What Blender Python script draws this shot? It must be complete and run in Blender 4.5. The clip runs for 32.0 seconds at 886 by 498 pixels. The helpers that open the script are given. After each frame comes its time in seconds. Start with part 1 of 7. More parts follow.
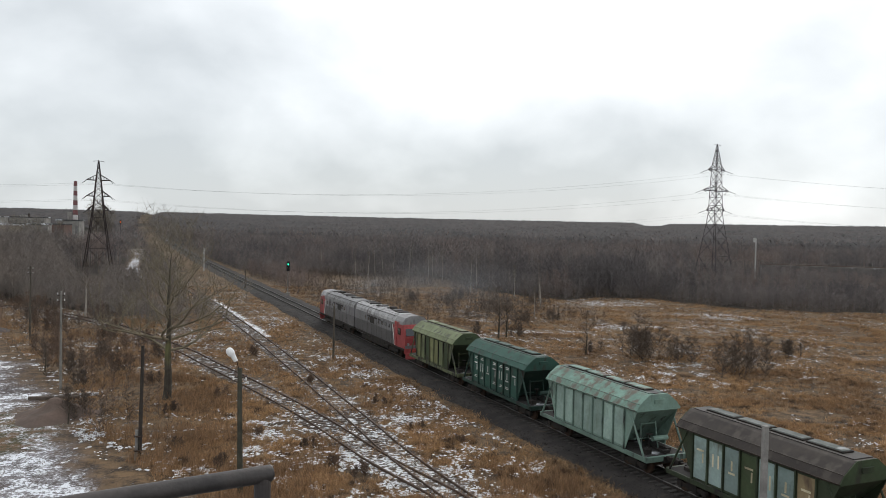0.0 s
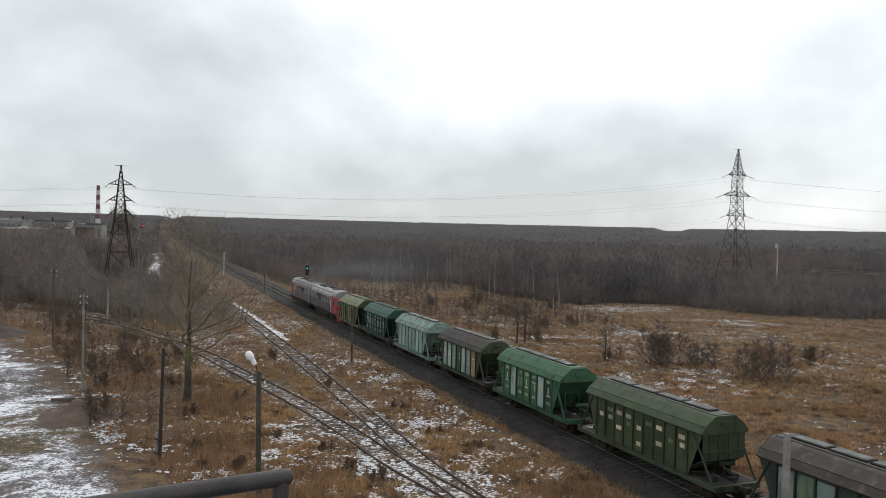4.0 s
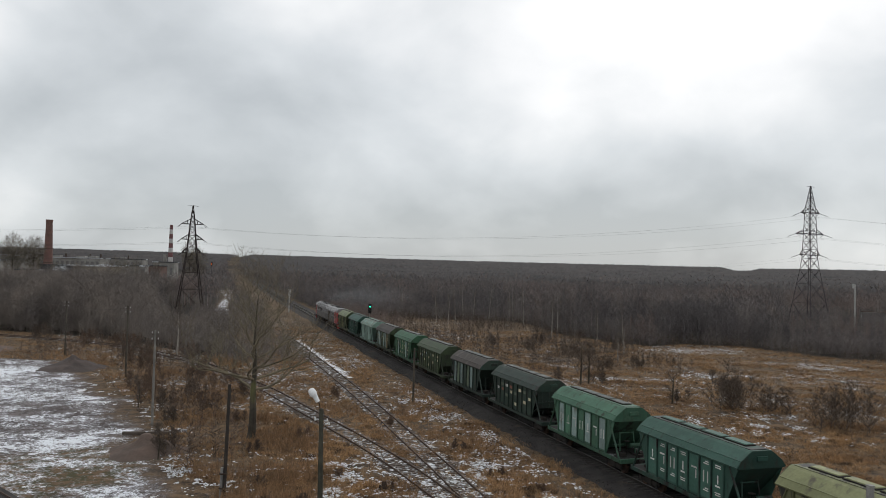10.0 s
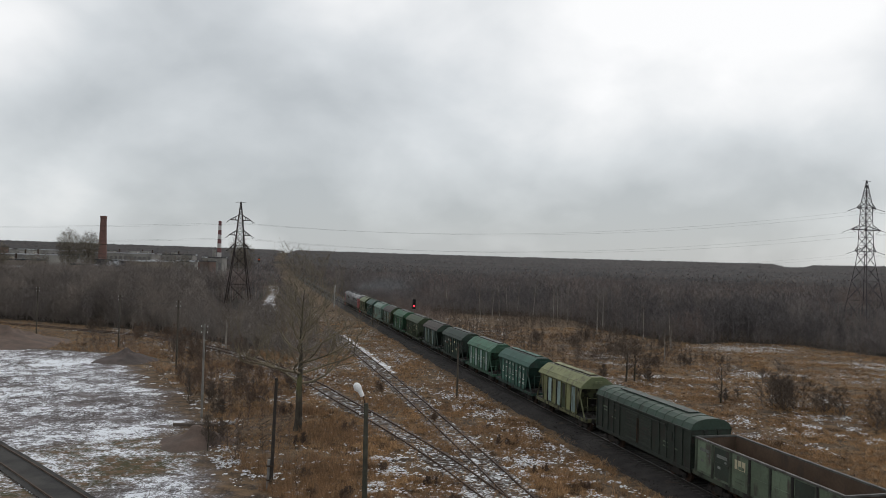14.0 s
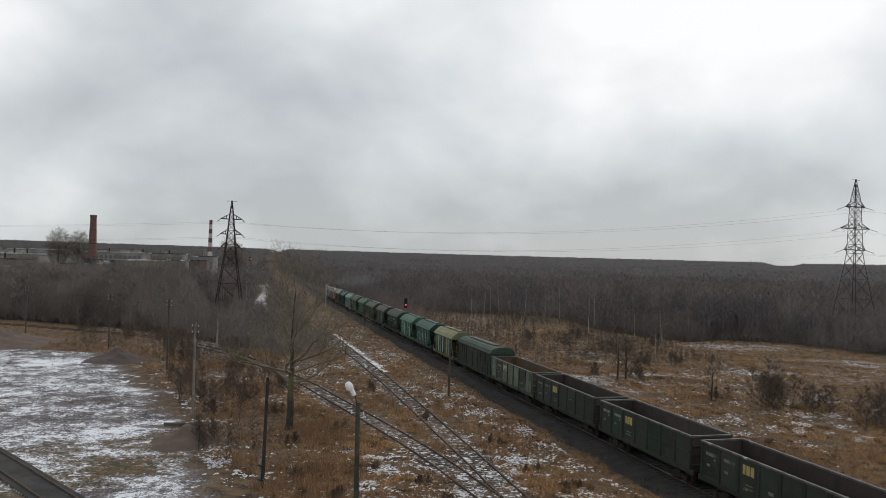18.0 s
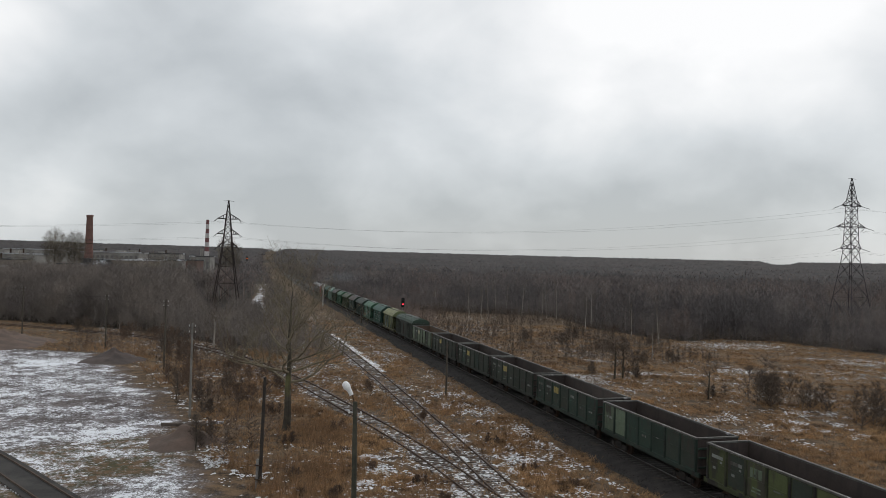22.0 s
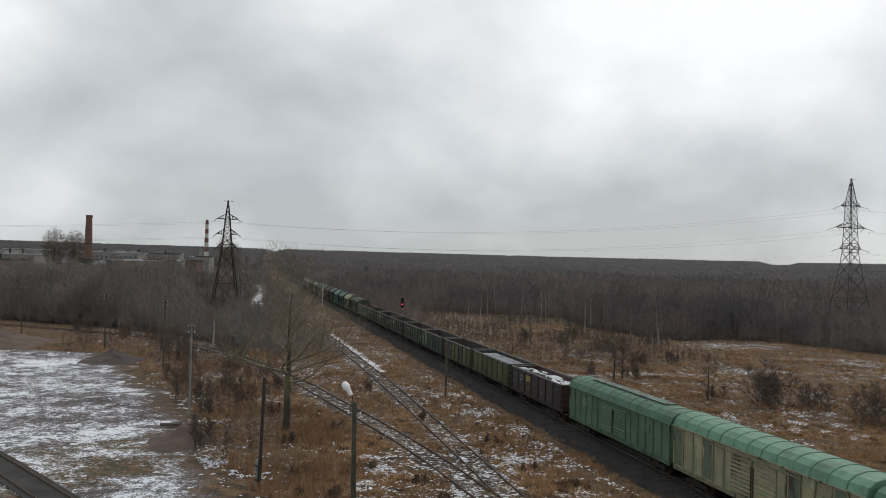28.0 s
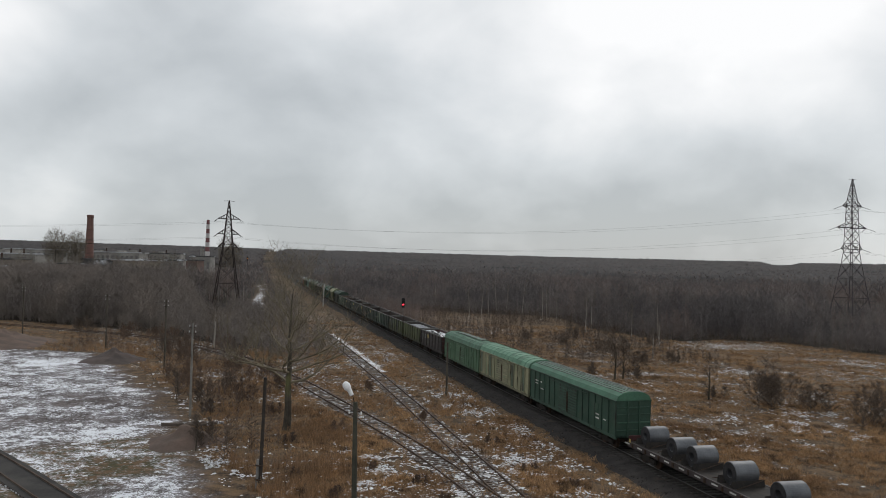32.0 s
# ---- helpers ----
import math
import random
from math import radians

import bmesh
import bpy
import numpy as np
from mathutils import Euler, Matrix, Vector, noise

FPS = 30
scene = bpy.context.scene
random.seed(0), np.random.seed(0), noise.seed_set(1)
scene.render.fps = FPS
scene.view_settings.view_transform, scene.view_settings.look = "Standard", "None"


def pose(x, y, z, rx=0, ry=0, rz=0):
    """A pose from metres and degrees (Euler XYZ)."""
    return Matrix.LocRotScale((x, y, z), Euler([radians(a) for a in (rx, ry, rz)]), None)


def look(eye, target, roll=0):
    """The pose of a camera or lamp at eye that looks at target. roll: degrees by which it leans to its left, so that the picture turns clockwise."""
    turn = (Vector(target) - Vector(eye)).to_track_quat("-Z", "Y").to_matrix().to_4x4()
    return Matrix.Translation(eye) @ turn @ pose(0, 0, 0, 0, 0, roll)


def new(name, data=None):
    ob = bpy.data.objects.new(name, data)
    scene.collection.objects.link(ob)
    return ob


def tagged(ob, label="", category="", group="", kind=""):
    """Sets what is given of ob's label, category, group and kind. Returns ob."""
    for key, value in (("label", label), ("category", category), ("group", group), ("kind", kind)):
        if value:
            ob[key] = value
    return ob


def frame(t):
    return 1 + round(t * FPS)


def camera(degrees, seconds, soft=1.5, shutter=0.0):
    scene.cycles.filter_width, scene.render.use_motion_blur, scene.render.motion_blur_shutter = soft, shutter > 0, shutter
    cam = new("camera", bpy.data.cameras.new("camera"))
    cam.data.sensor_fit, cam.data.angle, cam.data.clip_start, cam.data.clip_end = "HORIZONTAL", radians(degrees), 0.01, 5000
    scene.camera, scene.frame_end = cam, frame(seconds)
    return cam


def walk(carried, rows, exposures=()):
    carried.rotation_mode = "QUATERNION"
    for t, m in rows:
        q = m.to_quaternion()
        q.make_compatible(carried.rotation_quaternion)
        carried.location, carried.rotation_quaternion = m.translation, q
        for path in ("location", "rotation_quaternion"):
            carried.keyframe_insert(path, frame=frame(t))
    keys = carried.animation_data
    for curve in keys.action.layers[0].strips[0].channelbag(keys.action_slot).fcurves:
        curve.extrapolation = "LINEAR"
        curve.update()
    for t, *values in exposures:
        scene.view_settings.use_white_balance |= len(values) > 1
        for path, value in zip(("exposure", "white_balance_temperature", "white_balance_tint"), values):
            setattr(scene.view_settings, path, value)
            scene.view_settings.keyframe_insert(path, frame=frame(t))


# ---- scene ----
EYE = 14.815
cam = camera(60.56, 32.0, soft=0.9)
walk(cam, [(t, pose(0, 0, EYE, rx, ry, rz)) for t, rx, ry, rz in (
    (0.0, 88.39, -1.18, -8.53), (0.5, 88.54, -1.21, -7.86), (1.0, 88.71, -1.23, -7.31),
    (1.5, 88.95, -1.27, -6.99), (2.0, 89.00, -1.27, -6.80), (2.5, 88.87, -1.28, -6.87),
    (3.0, 88.75, -1.28, -7.18), (3.5, 88.70, -1.31, -7.26), (5.5, 88.99, -1.36, -5.98),
    (6.0, 89.35, -1.36, -5.59), (6.5, 89.81, -1.37, -5.25), (7.0, 90.35, -1.37, -4.95),
    (7.5, 90.80, -1.38, -4.59), (8.0, 91.14, -1.40, -4.15), (8.5, 91.36, -1.43, -3.71),
    (9.0, 91.48, -1.45, -3.28), (9.5, 91.52, -1.46, -2.88), (10.0, 91.52, -1.48, -2.46),
    (10.5, 91.47, -1.52, -2.05), (11.0, 91.41, -1.53, -1.59), (11.5, 91.34, -1.55, -1.10),
    (12.0, 91.27, -1.56, -0.59), (12.5, 91.20, -1.56, -0.06), (13.0, 91.16, -1.56, 0.44),
    (13.5, 91.13, -1.59, 0.78), (14.0, 91.12, -1.62, 0.86), (14.5, 91.13, -1.63, 0.75),
    (16.5, 91.06, -1.59, 0.37), (17.0, 91.06, -1.57, 0.32), (17.5, 91.06, -1.57, 0.28),
    (18.0, 91.05, -1.56, 0.23), (18.5, 91.03, -1.52, 0.17), (19.0, 91.03, -1.50, 0.14),
    (19.5, 91.03, -1.50, 0.10), (20.0, 91.03, -1.49, 0.07), (20.5, 91.03, -1.48, 0.04),
    (21.0, 91.02, -1.47, 0.03), (21.5, 91.01, -1.46, 0.02), (22.0, 91.01, -1.45, 0.01),
    (22.5, 91.03, -1.47, -0.00), (23.0, 91.03, -1.49, -0.01), (23.5, 91.04, -1.51, -0.03),
    (24.0, 91.02, -1.05, -0.03), (24.5, 91.03, -1.01, -0.03), (25.0, 91.04, -1.00, -0.04),
    (25.5, 91.04, -1.01, -0.03), (27.5, 91.03, -1.37, -0.04), (28.0, 91.03, -1.47, -0.03),
    (28.5, 91.03, -1.50, -0.02), (29.0, 91.03, -1.50, -0.01), (29.5, 91.03, -1.49, 0.01),
    (30.0, 91.03, -1.49, 0.01), (30.5, 91.03, -1.49, 0.02), (31.0, 91.03, -1.49, 0.02),
    (31.5, 91.03, -1.49, 0.03), (32.0, 91.03, -1.50, 0.04),
)], exposures=[(0.0, 0.45), (6.0, 0.30), (9.0, 0.12), (13.0, 0.0), (32.0, 0.0)])


# ---- world and light: a bright overcast winter sky ----
SUN_AZ, SUN_EL = radians(26), radians(42)      # azimuth from +y towards +x
world = bpy.data.worlds.new("overcast_sky")
scene.world = world
world.use_nodes = True
wt = world.node_tree
wt.nodes.clear()


def wnode(kind, **kw):
    n = wt.nodes.new(kind)
    for k, v in kw.items():
        n.inputs[k].default_value = v
    return n


def wmath(op, a, b=None, clamp=False):
    n = wt.nodes.new("ShaderNodeMath")
    n.operation, n.use_clamp = op, clamp
    for i, v in enumerate((a, b)):
        if v is None:
            continue
        if isinstance(v, (int, float)):
            n.inputs[i].default_value = v
        else:
            wt.links.new(v, n.inputs[i])
    return n.outputs[0]


w_co = wt.nodes.new("ShaderNodeTexCoord")
w_sep = wt.nodes.new("ShaderNodeSeparateXYZ")
wt.links.new(w_co.outputs["Generated"], w_sep.inputs[0])
w_den = wmath("ADD", wmath("MAXIMUM", w_sep.outputs[2], 0.0), 0.6)
w_u = wmath("DIVIDE", w_sep.outputs[0], w_den)
w_v = wmath("DIVIDE", w_sep.outputs[1], w_den)
w_comb = wt.nodes.new("ShaderNodeCombineXYZ")
wt.links.new(w_u, w_comb.inputs[0])
wt.links.new(w_v, w_comb.inputs[1])
w_big = wnode("ShaderNodeTexNoise", Scale=1.5, Detail=4.0, Roughness=0.45, Distortion=0.15)
w_fine = wnode("ShaderNodeTexNoise", Scale=4.2, Detail=6.0, Roughness=0.5, Distortion=0.15)
w_off = wt.nodes.new("ShaderNodeVectorMath")
w_off.operation = "ADD"
w_off.inputs[1].default_value = (3.1, 7.4, 0.0)
wt.links.new(w_comb.outputs[0], w_off.inputs[0])
wt.links.new(w_off.outputs[0], w_big.inputs["Vector"])
wt.links.new(w_off.outputs[0], w_fine.inputs["Vector"])
w_mixn = wmath("ADD", wmath("MULTIPLY", w_big.outputs[0], 0.68), wmath("MULTIPLY", w_fine.outputs[0], 0.32))
# the cloud is thinner towards the hidden sun
w_dot = wt.nodes.new("ShaderNodeVectorMath")
w_dot.operation = "DOT_PRODUCT"
w_dot.inputs[1].default_value = (math.sin(SUN_AZ) * math.cos(SUN_EL), math.cos(SUN_AZ) * math.cos(SUN_EL), math.sin(SUN_EL))
wt.links.new(w_co.outputs["Generated"], w_dot.inputs[0])
w_glow = wmath("POWER", wmath("MAXIMUM", w_dot.outputs["Value"], 0.0), 6.0)
# a thicker bank of cloud over the line
w_bank = wt.nodes.new("ShaderNodeVectorMath")
w_bank.operation = "DOT_PRODUCT"
w_bank.inputs[1].default_value = (-0.285, 0.94, 0.185)
wt.links.new(w_co.outputs["Generated"], w_bank.inputs[0])
w_thick = wmath("POWER", wmath("MAXIMUM", w_bank.outputs["Value"], 0.0), 45.0)
w_tot = wmath("SUBTRACT", wmath("ADD", w_mixn, wmath("MULTIPLY", w_glow, 0.155)), wmath("MULTIPLY", w_thick, 0.085))
# greyer towards the horizon
w_low = wmath("MULTIPLY", wmath("MAXIMUM", wmath("SUBTRACT", 0.20, w_sep.outputs[2]), 0.0), 0.54)
w_tot = wmath("SUBTRACT", w_tot, w_low)
w_ramp = wt.nodes.new("ShaderNodeValToRGB")
w_ramp.color_ramp.elements[0].position, w_ramp.color_ramp.elements[0].color = 0.36, (0.47, 0.50, 0.52, 1)
w_ramp.color_ramp.elements[1].position, w_ramp.color_ramp.elements[1].color = 0.66, (1.0, 1.0, 1.0, 1)
w_el = w_ramp.color_ramp.elements.new(0.50)
w_el.color = (0.68, 0.71, 0.73, 1)
wt.links.new(w_tot, w_ramp.inputs[0])
w_sky = wt.nodes.new("ShaderNodeTexSky")
w_sky.sky_type, w_sky.sun_disc = "NISHITA", False
w_sky.sun_elevation, w_sky.sun_rotation = SUN_EL, SUN_AZ
w_skyb = wnode("ShaderNodeBackground", Strength=0.10)
wt.links.new(w_sky.outputs[0], w_skyb.inputs[0])
w_cloud = wnode("ShaderNodeBackground", Strength=1.0)
wt.links.new(w_ramp.outputs[0], w_cloud.inputs[0])
w_mix = wnode("ShaderNodeMixShader", Fac=0.93)
wt.links.new(w_skyb.outputs[0], w_mix.inputs[1])
wt.links.new(w_cloud.outputs[0], w_mix.inputs[2])
w_out = wt.nodes.new("ShaderNodeOutputWorld")
wt.links.new(w_mix.outputs[0], w_out.inputs[0])

sun = new("sun", bpy.data.lights.new("sun", "SUN"))
sun.data.energy, sun.data.angle, sun.data.color = 0.6, radians(25), (1.0, 0.97, 0.92)
sun.matrix_world = look((0, 0, 60), (-60 * math.sin(SUN_AZ), -60 * math.cos(SUN_AZ), 60 - 60 * math.tan(SUN_EL)))


# ---- materials ----
def mat(name, c1, c2=None, scale=2.0, rough=0.8, metal=0.0, bump=0.15, bscale=30.0, stain=None, amount=0.5, streak=1.0,
        sscale=1.2, island=0.0, spec=0.3, vary=0.0):
    """Two tones by noise, fine relief, and stains (streak < 1 draws them out downwards)."""
    m = bpy.data.materials.new(name)
    m.use_nodes = True
    nt = m.node_tree
    b = nt.nodes["Principled BSDF"]
    b.inputs["Roughness"].default_value, b.inputs["Metallic"].default_value = rough, metal
    b.inputs["Specular IOR Level"].default_value = spec
    co = nt.nodes.new("ShaderNodeTexCoord")
    info = nt.nodes.new("ShaderNodeObjectInfo")
    add = nt.nodes.new("ShaderNodeVectorMath")
    add.operation = "MULTIPLY_ADD"
    add.inputs[1].default_value = (1, 1, 1)
    scl = nt.nodes.new("ShaderNodeVectorMath")
    scl.operation = "SCALE"
    scl.inputs[0].default_value = (37.0, 53.0, 71.0)
    nt.links.new(info.outputs["Random"], scl.inputs["Scale"])
    nt.links.new(co.outputs["Object"], add.inputs[0])
    nt.links.new(scl.outputs[0], add.inputs[2])

    def noise_node(s, detail=6.0, stretch=None):
        n = nt.nodes.new("ShaderNodeTexNoise")
        n.inputs["Scale"].default_value, n.inputs["Detail"].default_value = s, detail
        src = add.outputs[0]
        if stretch:
            mp = nt.nodes.new("ShaderNodeMapping")
            mp.inputs["Scale"].default_value = (1, 1, stretch)
            nt.links.new(src, mp.inputs[0])
            src = mp.outputs[0]
        nt.links.new(src, n.inputs["Vector"])
        return n.outputs[0]

    def mix(fac, a, bcol):
        n = nt.nodes.new("ShaderNodeMix")
        n.data_type = "RGBA"
        if isinstance(fac, float):
            n.inputs[0].default_value = fac
        else:
            nt.links.new(fac, n.inputs[0])
        for i, v in ((6, a), (7, bcol)):
            if isinstance(v, tuple):
                n.inputs[i].default_value = (*v, 1)
            else:
                nt.links.new(v, n.inputs[i])
        return n.outputs[2]

    def ramp(src, lo, hi):
        n = nt.nodes.new("ShaderNodeMapRange")
        n.inputs["From Min"].default_value, n.inputs["From Max"].default_value = lo, hi
        nt.links.new(src, n.inputs[0])
        return n.outputs[0]

    c2 = c2 or tuple(v * 0.72 for v in c1)
    dust = tuple(0.6 * v + 0.012 + 0.003 * (2 - i) for i, v in enumerate(c1))
    col = mix(ramp(noise_node(scale), 0.35, 0.65), c1, c2)
    fine = mix(ramp(noise_node(scale * 9), 0.3, 0.7), (0.82, 0.82, 0.82), (1.0, 1.0, 1.0))
    mul = nt.nodes.new("ShaderNodeMix")
    mul.data_type, mul.blend_type = "RGBA", "MULTIPLY"
    mul.inputs[0].default_value = 1.0
    nt.links.new(col, mul.inputs[6])
    nt.links.new(fine, mul.inputs[7])
    col = mul.outputs[2]
    if stain:
        t0 = 0.72 - 0.32 * amount
        col = mix(ramp(noise_node(sscale, 8.0, streak), t0, t0 + 0.12), col, stain)
    if vary:
        hs = nt.nodes.new("ShaderNodeHueSaturation")
        vr = nt.nodes.new("ShaderNodeMapRange")
        vr.inputs["To Min"].default_value, vr.inputs["To Max"].default_value = 1 - vary, 1 + vary
        nt.links.new(info.outputs["Random"], vr.inputs[0])
        nt.links.new(vr.outputs[0], hs.inputs["Value"])
        hs.inputs["Saturation"].default_value = 0.92
        nt.links.new(col, hs.inputs["Color"])
        col = mix(ramp(noise_node(0.9, 3.0), 0.56, 0.70), hs.outputs[0], dust)
    if island:
        geo = nt.nodes.new("ShaderNodeNewGeometry")
        hs = nt.nodes.new("ShaderNodeHueSaturation")
        nt.links.new(island_value(nt, geo, island), hs.inputs["Value"])
        nt.links.new(col, hs.inputs["Color"])
        col = hs.outputs[0]
    nt.links.new(col, b.inputs["Base Color"])
    if bump:
        bp = nt.nodes.new("ShaderNodeBump")
        bp.inputs["Strength"].default_value, bp.inputs["Distance"].default_value = bump, 0.02
        nt.links.new(noise_node(bscale, 4.0), bp.inputs["Height"])
        nt.links.new(bp.outputs[0], b.inputs["Normal"])
    return m


def island_value(nt, geo, spread):
    n = nt.nodes.new("ShaderNodeMapRange")
    n.inputs["To Min"].default_value, n.inputs["To Max"].default_value = 1 - spread, 1 + spread
    nt.links.new(geo.outputs["Random Per Island"], n.inputs[0])
    return n.outputs[0]


def glow(name, col, strength):
    m = bpy.data.materials.new(name)
    m.use_nodes = True
    b = m.node_tree.nodes["Principled BSDF"]
    b.inputs["Base Color"].default_value = (*col, 1)
    b.inputs["Emission Color"].default_value, b.inputs["Emission Strength"].default_value = (*col, 1), strength
    return m


def paint(name, c, dirt=(0.035, 0.03, 0.025), amount=0.45, c2=None, rough=0.6):
    PAINTS[name] = c
    return mat(name, c, c2, 0.7, rough, 0.0, 0.12, 18.0, dirt, min(0.8, amount + 0.08), 0.3, 1.6, vary=0.28)


PAINTS = {}


M_RUST = mat("rusty_steel", (0.075, 0.045, 0.03), (0.04, 0.028, 0.022), 3.0, 0.75, 0.3)
M_RAIL = mat("worn_rail_steel", (0.20, 0.19, 0.185), (0.13, 0.12, 0.115), 2.0, 0.42, 0.8, 0.03)
M_OLDRAIL = mat("brown_rail_steel", (0.12, 0.082, 0.062), (0.075, 0.053, 0.043), 3.0, 0.75, 0.2)
M_DARK = mat("sooty_running_gear", (0.022, 0.02, 0.019), (0.04, 0.033, 0.028), 3.0, 0.8, 0.2)
M_SLEEPER = mat("grey_weathered_sleeper", (0.15, 0.12, 0.10), (0.09, 0.072, 0.06), 3.0, 0.9, 0, 0.3, 12.0, (0.66, 0.68, 0.71), 0.56, 1.0, 1.6)
M_SLEEPER2 = mat("dark_concrete_sleeper", (0.075, 0.07, 0.065), (0.05, 0.046, 0.042), 3.0, 0.9)
M_BALLAST = mat("sooty_ballast", (0.044, 0.038, 0.035), (0.024, 0.021, 0.020), 0.9, 0.95, 0, 1.0, 9.0, (0.085, 0.062, 0.042), 0.32, 1.0, 0.3)
M_WOODPOLE = mat("grey_wooden_pole", (0.11, 0.095, 0.075), (0.06, 0.052, 0.043), 1.5, 0.9, 0, 0.4, 25.0)
M_DARKPOLE = mat("tarred_wooden_pole", (0.035, 0.03, 0.027), (0.055, 0.045, 0.038), 1.5, 0.9, 0, 0.4, 25.0)
M_CONCRETE = mat("grey_concrete", (0.3, 0.29, 0.27), (0.2, 0.19, 0.18), 2.0, 0.9, 0, 0.3, 20.0)
M_PALECONC = mat("pale_weathered_concrete", (0.52, 0.51, 0.49), (0.4, 0.39, 0.37), 2.0, 0.9, 0, 0.3, 20.0)
M_WHITE = mat("white_enamel", (0.9, 0.9, 0.9), (0.85, 0.85, 0.85), 2.0, 0.3, spec=0.6)
M_CERAMIC = mat("white_ceramic", (0.75, 0.75, 0.72), (0.6, 0.6, 0.58), 4.0, 0.3)
M_STEELGREY = mat("dull_lattice_steel", (0.085, 0.073, 0.08), (0.055, 0.047, 0.052), 0.3, 0.7, 0.3)
M_STEELRED = mat("brown_lattice_steel", (0.05, 0.035, 0.032), (0.033, 0.025, 0.024), 0.3, 0.75, 0.2)
M_WIRE = mat("dark_wire", (0.05, 0.05, 0.052), None, 1.0, 0.6, 0.5, 0)
M_BARK = mat("grey_green_bark", (0.095, 0.083, 0.064), (0.055, 0.047, 0.038), 1.5, 0.95, 0, 0.6, 8.0, (0.13, 0.125, 0.06), 0.35, 1.0, 0.6)
M_TWIG = mat("bare_twigs", (0.22, 0.19, 0.145), (0.15, 0.125, 0.10), 0.3, 0.95, 0, 0, 8.0, None, island=0.3)
M_WOODS = mat("bare_woods", (0.24, 0.208, 0.195), (0.149, 0.131, 0.126), 0.10, 0.95, 0, 0, 8.0, None, island=0.10)
M_WOODSR = mat("reddish_bare_woods", (0.26, 0.20, 0.176), (0.165, 0.130, 0.117), 0.10, 0.95, 0, 0, 8.0, None, island=0.10)
M_WOODSD = mat("dark_bare_woods", (0.158, 0.142, 0.139), (0.096, 0.088, 0.089), 0.10, 0.95, 0, 0, 8.0, None, island=0.10)
M_WOODSL = mat("bare_willow_woods", (0.265, 0.226, 0.195), (0.158, 0.138, 0.128), 0.12, 0.95, 0, 0, 8.0, None, island=0.10)
# No haze in the air: the far woods carry it in their base colours.
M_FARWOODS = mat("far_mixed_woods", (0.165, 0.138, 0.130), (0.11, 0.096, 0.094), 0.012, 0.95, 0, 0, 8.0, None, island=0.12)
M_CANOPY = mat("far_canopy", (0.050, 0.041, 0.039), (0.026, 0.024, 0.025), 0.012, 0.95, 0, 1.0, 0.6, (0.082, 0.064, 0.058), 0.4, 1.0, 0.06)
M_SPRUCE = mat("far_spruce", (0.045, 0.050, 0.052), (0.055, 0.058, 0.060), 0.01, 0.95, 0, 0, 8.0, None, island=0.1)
M_GREYPOLE = mat("pale_grey_pole", (0.27, 0.255, 0.23), (0.17, 0.16, 0.145), 1.5, 0.9, 0, 0.4, 25.0)
M_BIRCH = mat("birch_bark", (0.42, 0.39, 0.35), (0.3, 0.26, 0.22), 1.0, 0.9, 0, 0.2, 8.0, (0.06, 0.05, 0.045), 0.35, 3.0, 2.0)
M_BUSH = mat("bare_bush_twigs", (0.14, 0.108, 0.085), (0.10, 0.08, 0.066), 0.3, 0.95, 0, 0, 8.0, None, island=0.35)
M_REDBUSH = mat("reddish_bare_shrubs", (0.175, 0.118, 0.085), (0.11, 0.083, 0.066), 0.2, 0.95, 0, 0, 8.0, None, island=0.35)
M_GRASS = mat("dry_grass", (0.47, 0.292, 0.150), (0.285, 0.173, 0.094), 0.16, 0.95, 0, 0, 8.0, (0.10, 0.066, 0.044), 0.62, 1.0, 1.0, island=0.5)
M_WEED = mat("rust_brown_weeds", (0.43, 0.268, 0.145), (0.26, 0.160, 0.092), 0.14, 0.95, 0, 0, 8.0, None, island=0.45)
M_SNOW = mat("old_snow", (0.78, 0.79, 0.80), (0.66, 0.67, 0.69), 1.0, 0.8, 0, 0.4, 6.0)
M_EARTH = mat("reddish_earth_heap", (0.15, 0.105, 0.085), (0.1, 0.075, 0.062), 0.6, 0.95, 0, 0.7, 5.0)
# Chimney reds are greyed and lightened: distance haze put into the colour.
M_BRICK = mat("hazy_brick_stack", (0.21, 0.115, 0.095), (0.17, 0.10, 0.085), 0.4, 0.9, 0, 0.2)
M_STRIPE_R = mat("hazy_red_stack_paint", (0.22, 0.10, 0.10), (0.18, 0.09, 0.09), 0.3, 0.8)
M_STRIPE_W = mat("white_stack_paint", (0.62, 0.6, 0.58), (0.5, 0.48, 0.47), 0.3, 0.8)
M_PANEL = mat("pale_concrete_panel", (0.36, 0.342, 0.315), (0.22, 0.208, 0.192), 0.15, 0.9)
M_PANEL2 = mat("ochre_wall", (0.36, 0.31, 0.24), (0.23, 0.2, 0.16), 0.15, 0.9)
M_BRICKWALL = mat("red_brick_wall", (0.19, 0.12, 0.10), (0.15, 0.10, 0.088), 0.2, 0.9)
M_ROOFDARK = mat("dark_felt_roof", (0.05, 0.05, 0.052), (0.1, 0.1, 0.1), 0.2, 0.9, 0, 0.1, 5, (0.75, 0.77, 0.8), 0.5, 1.0, 0.12)
M_GLASS = mat("dark_window_glass", (0.02, 0.025, 0.03), None, 1.0, 0.12, 0, 0, spec=0.6)
M_FARGLASS = mat("dull_far_window", (0.21, 0.20, 0.19), (0.13, 0.126, 0.12), 1.0, 0.4)
M_STONE = mat("ballast_stones", (0.052, 0.046, 0.042), (0.032, 0.028, 0.026), 0.4, 0.95, 0, 0, 8.0, None, island=0.45)
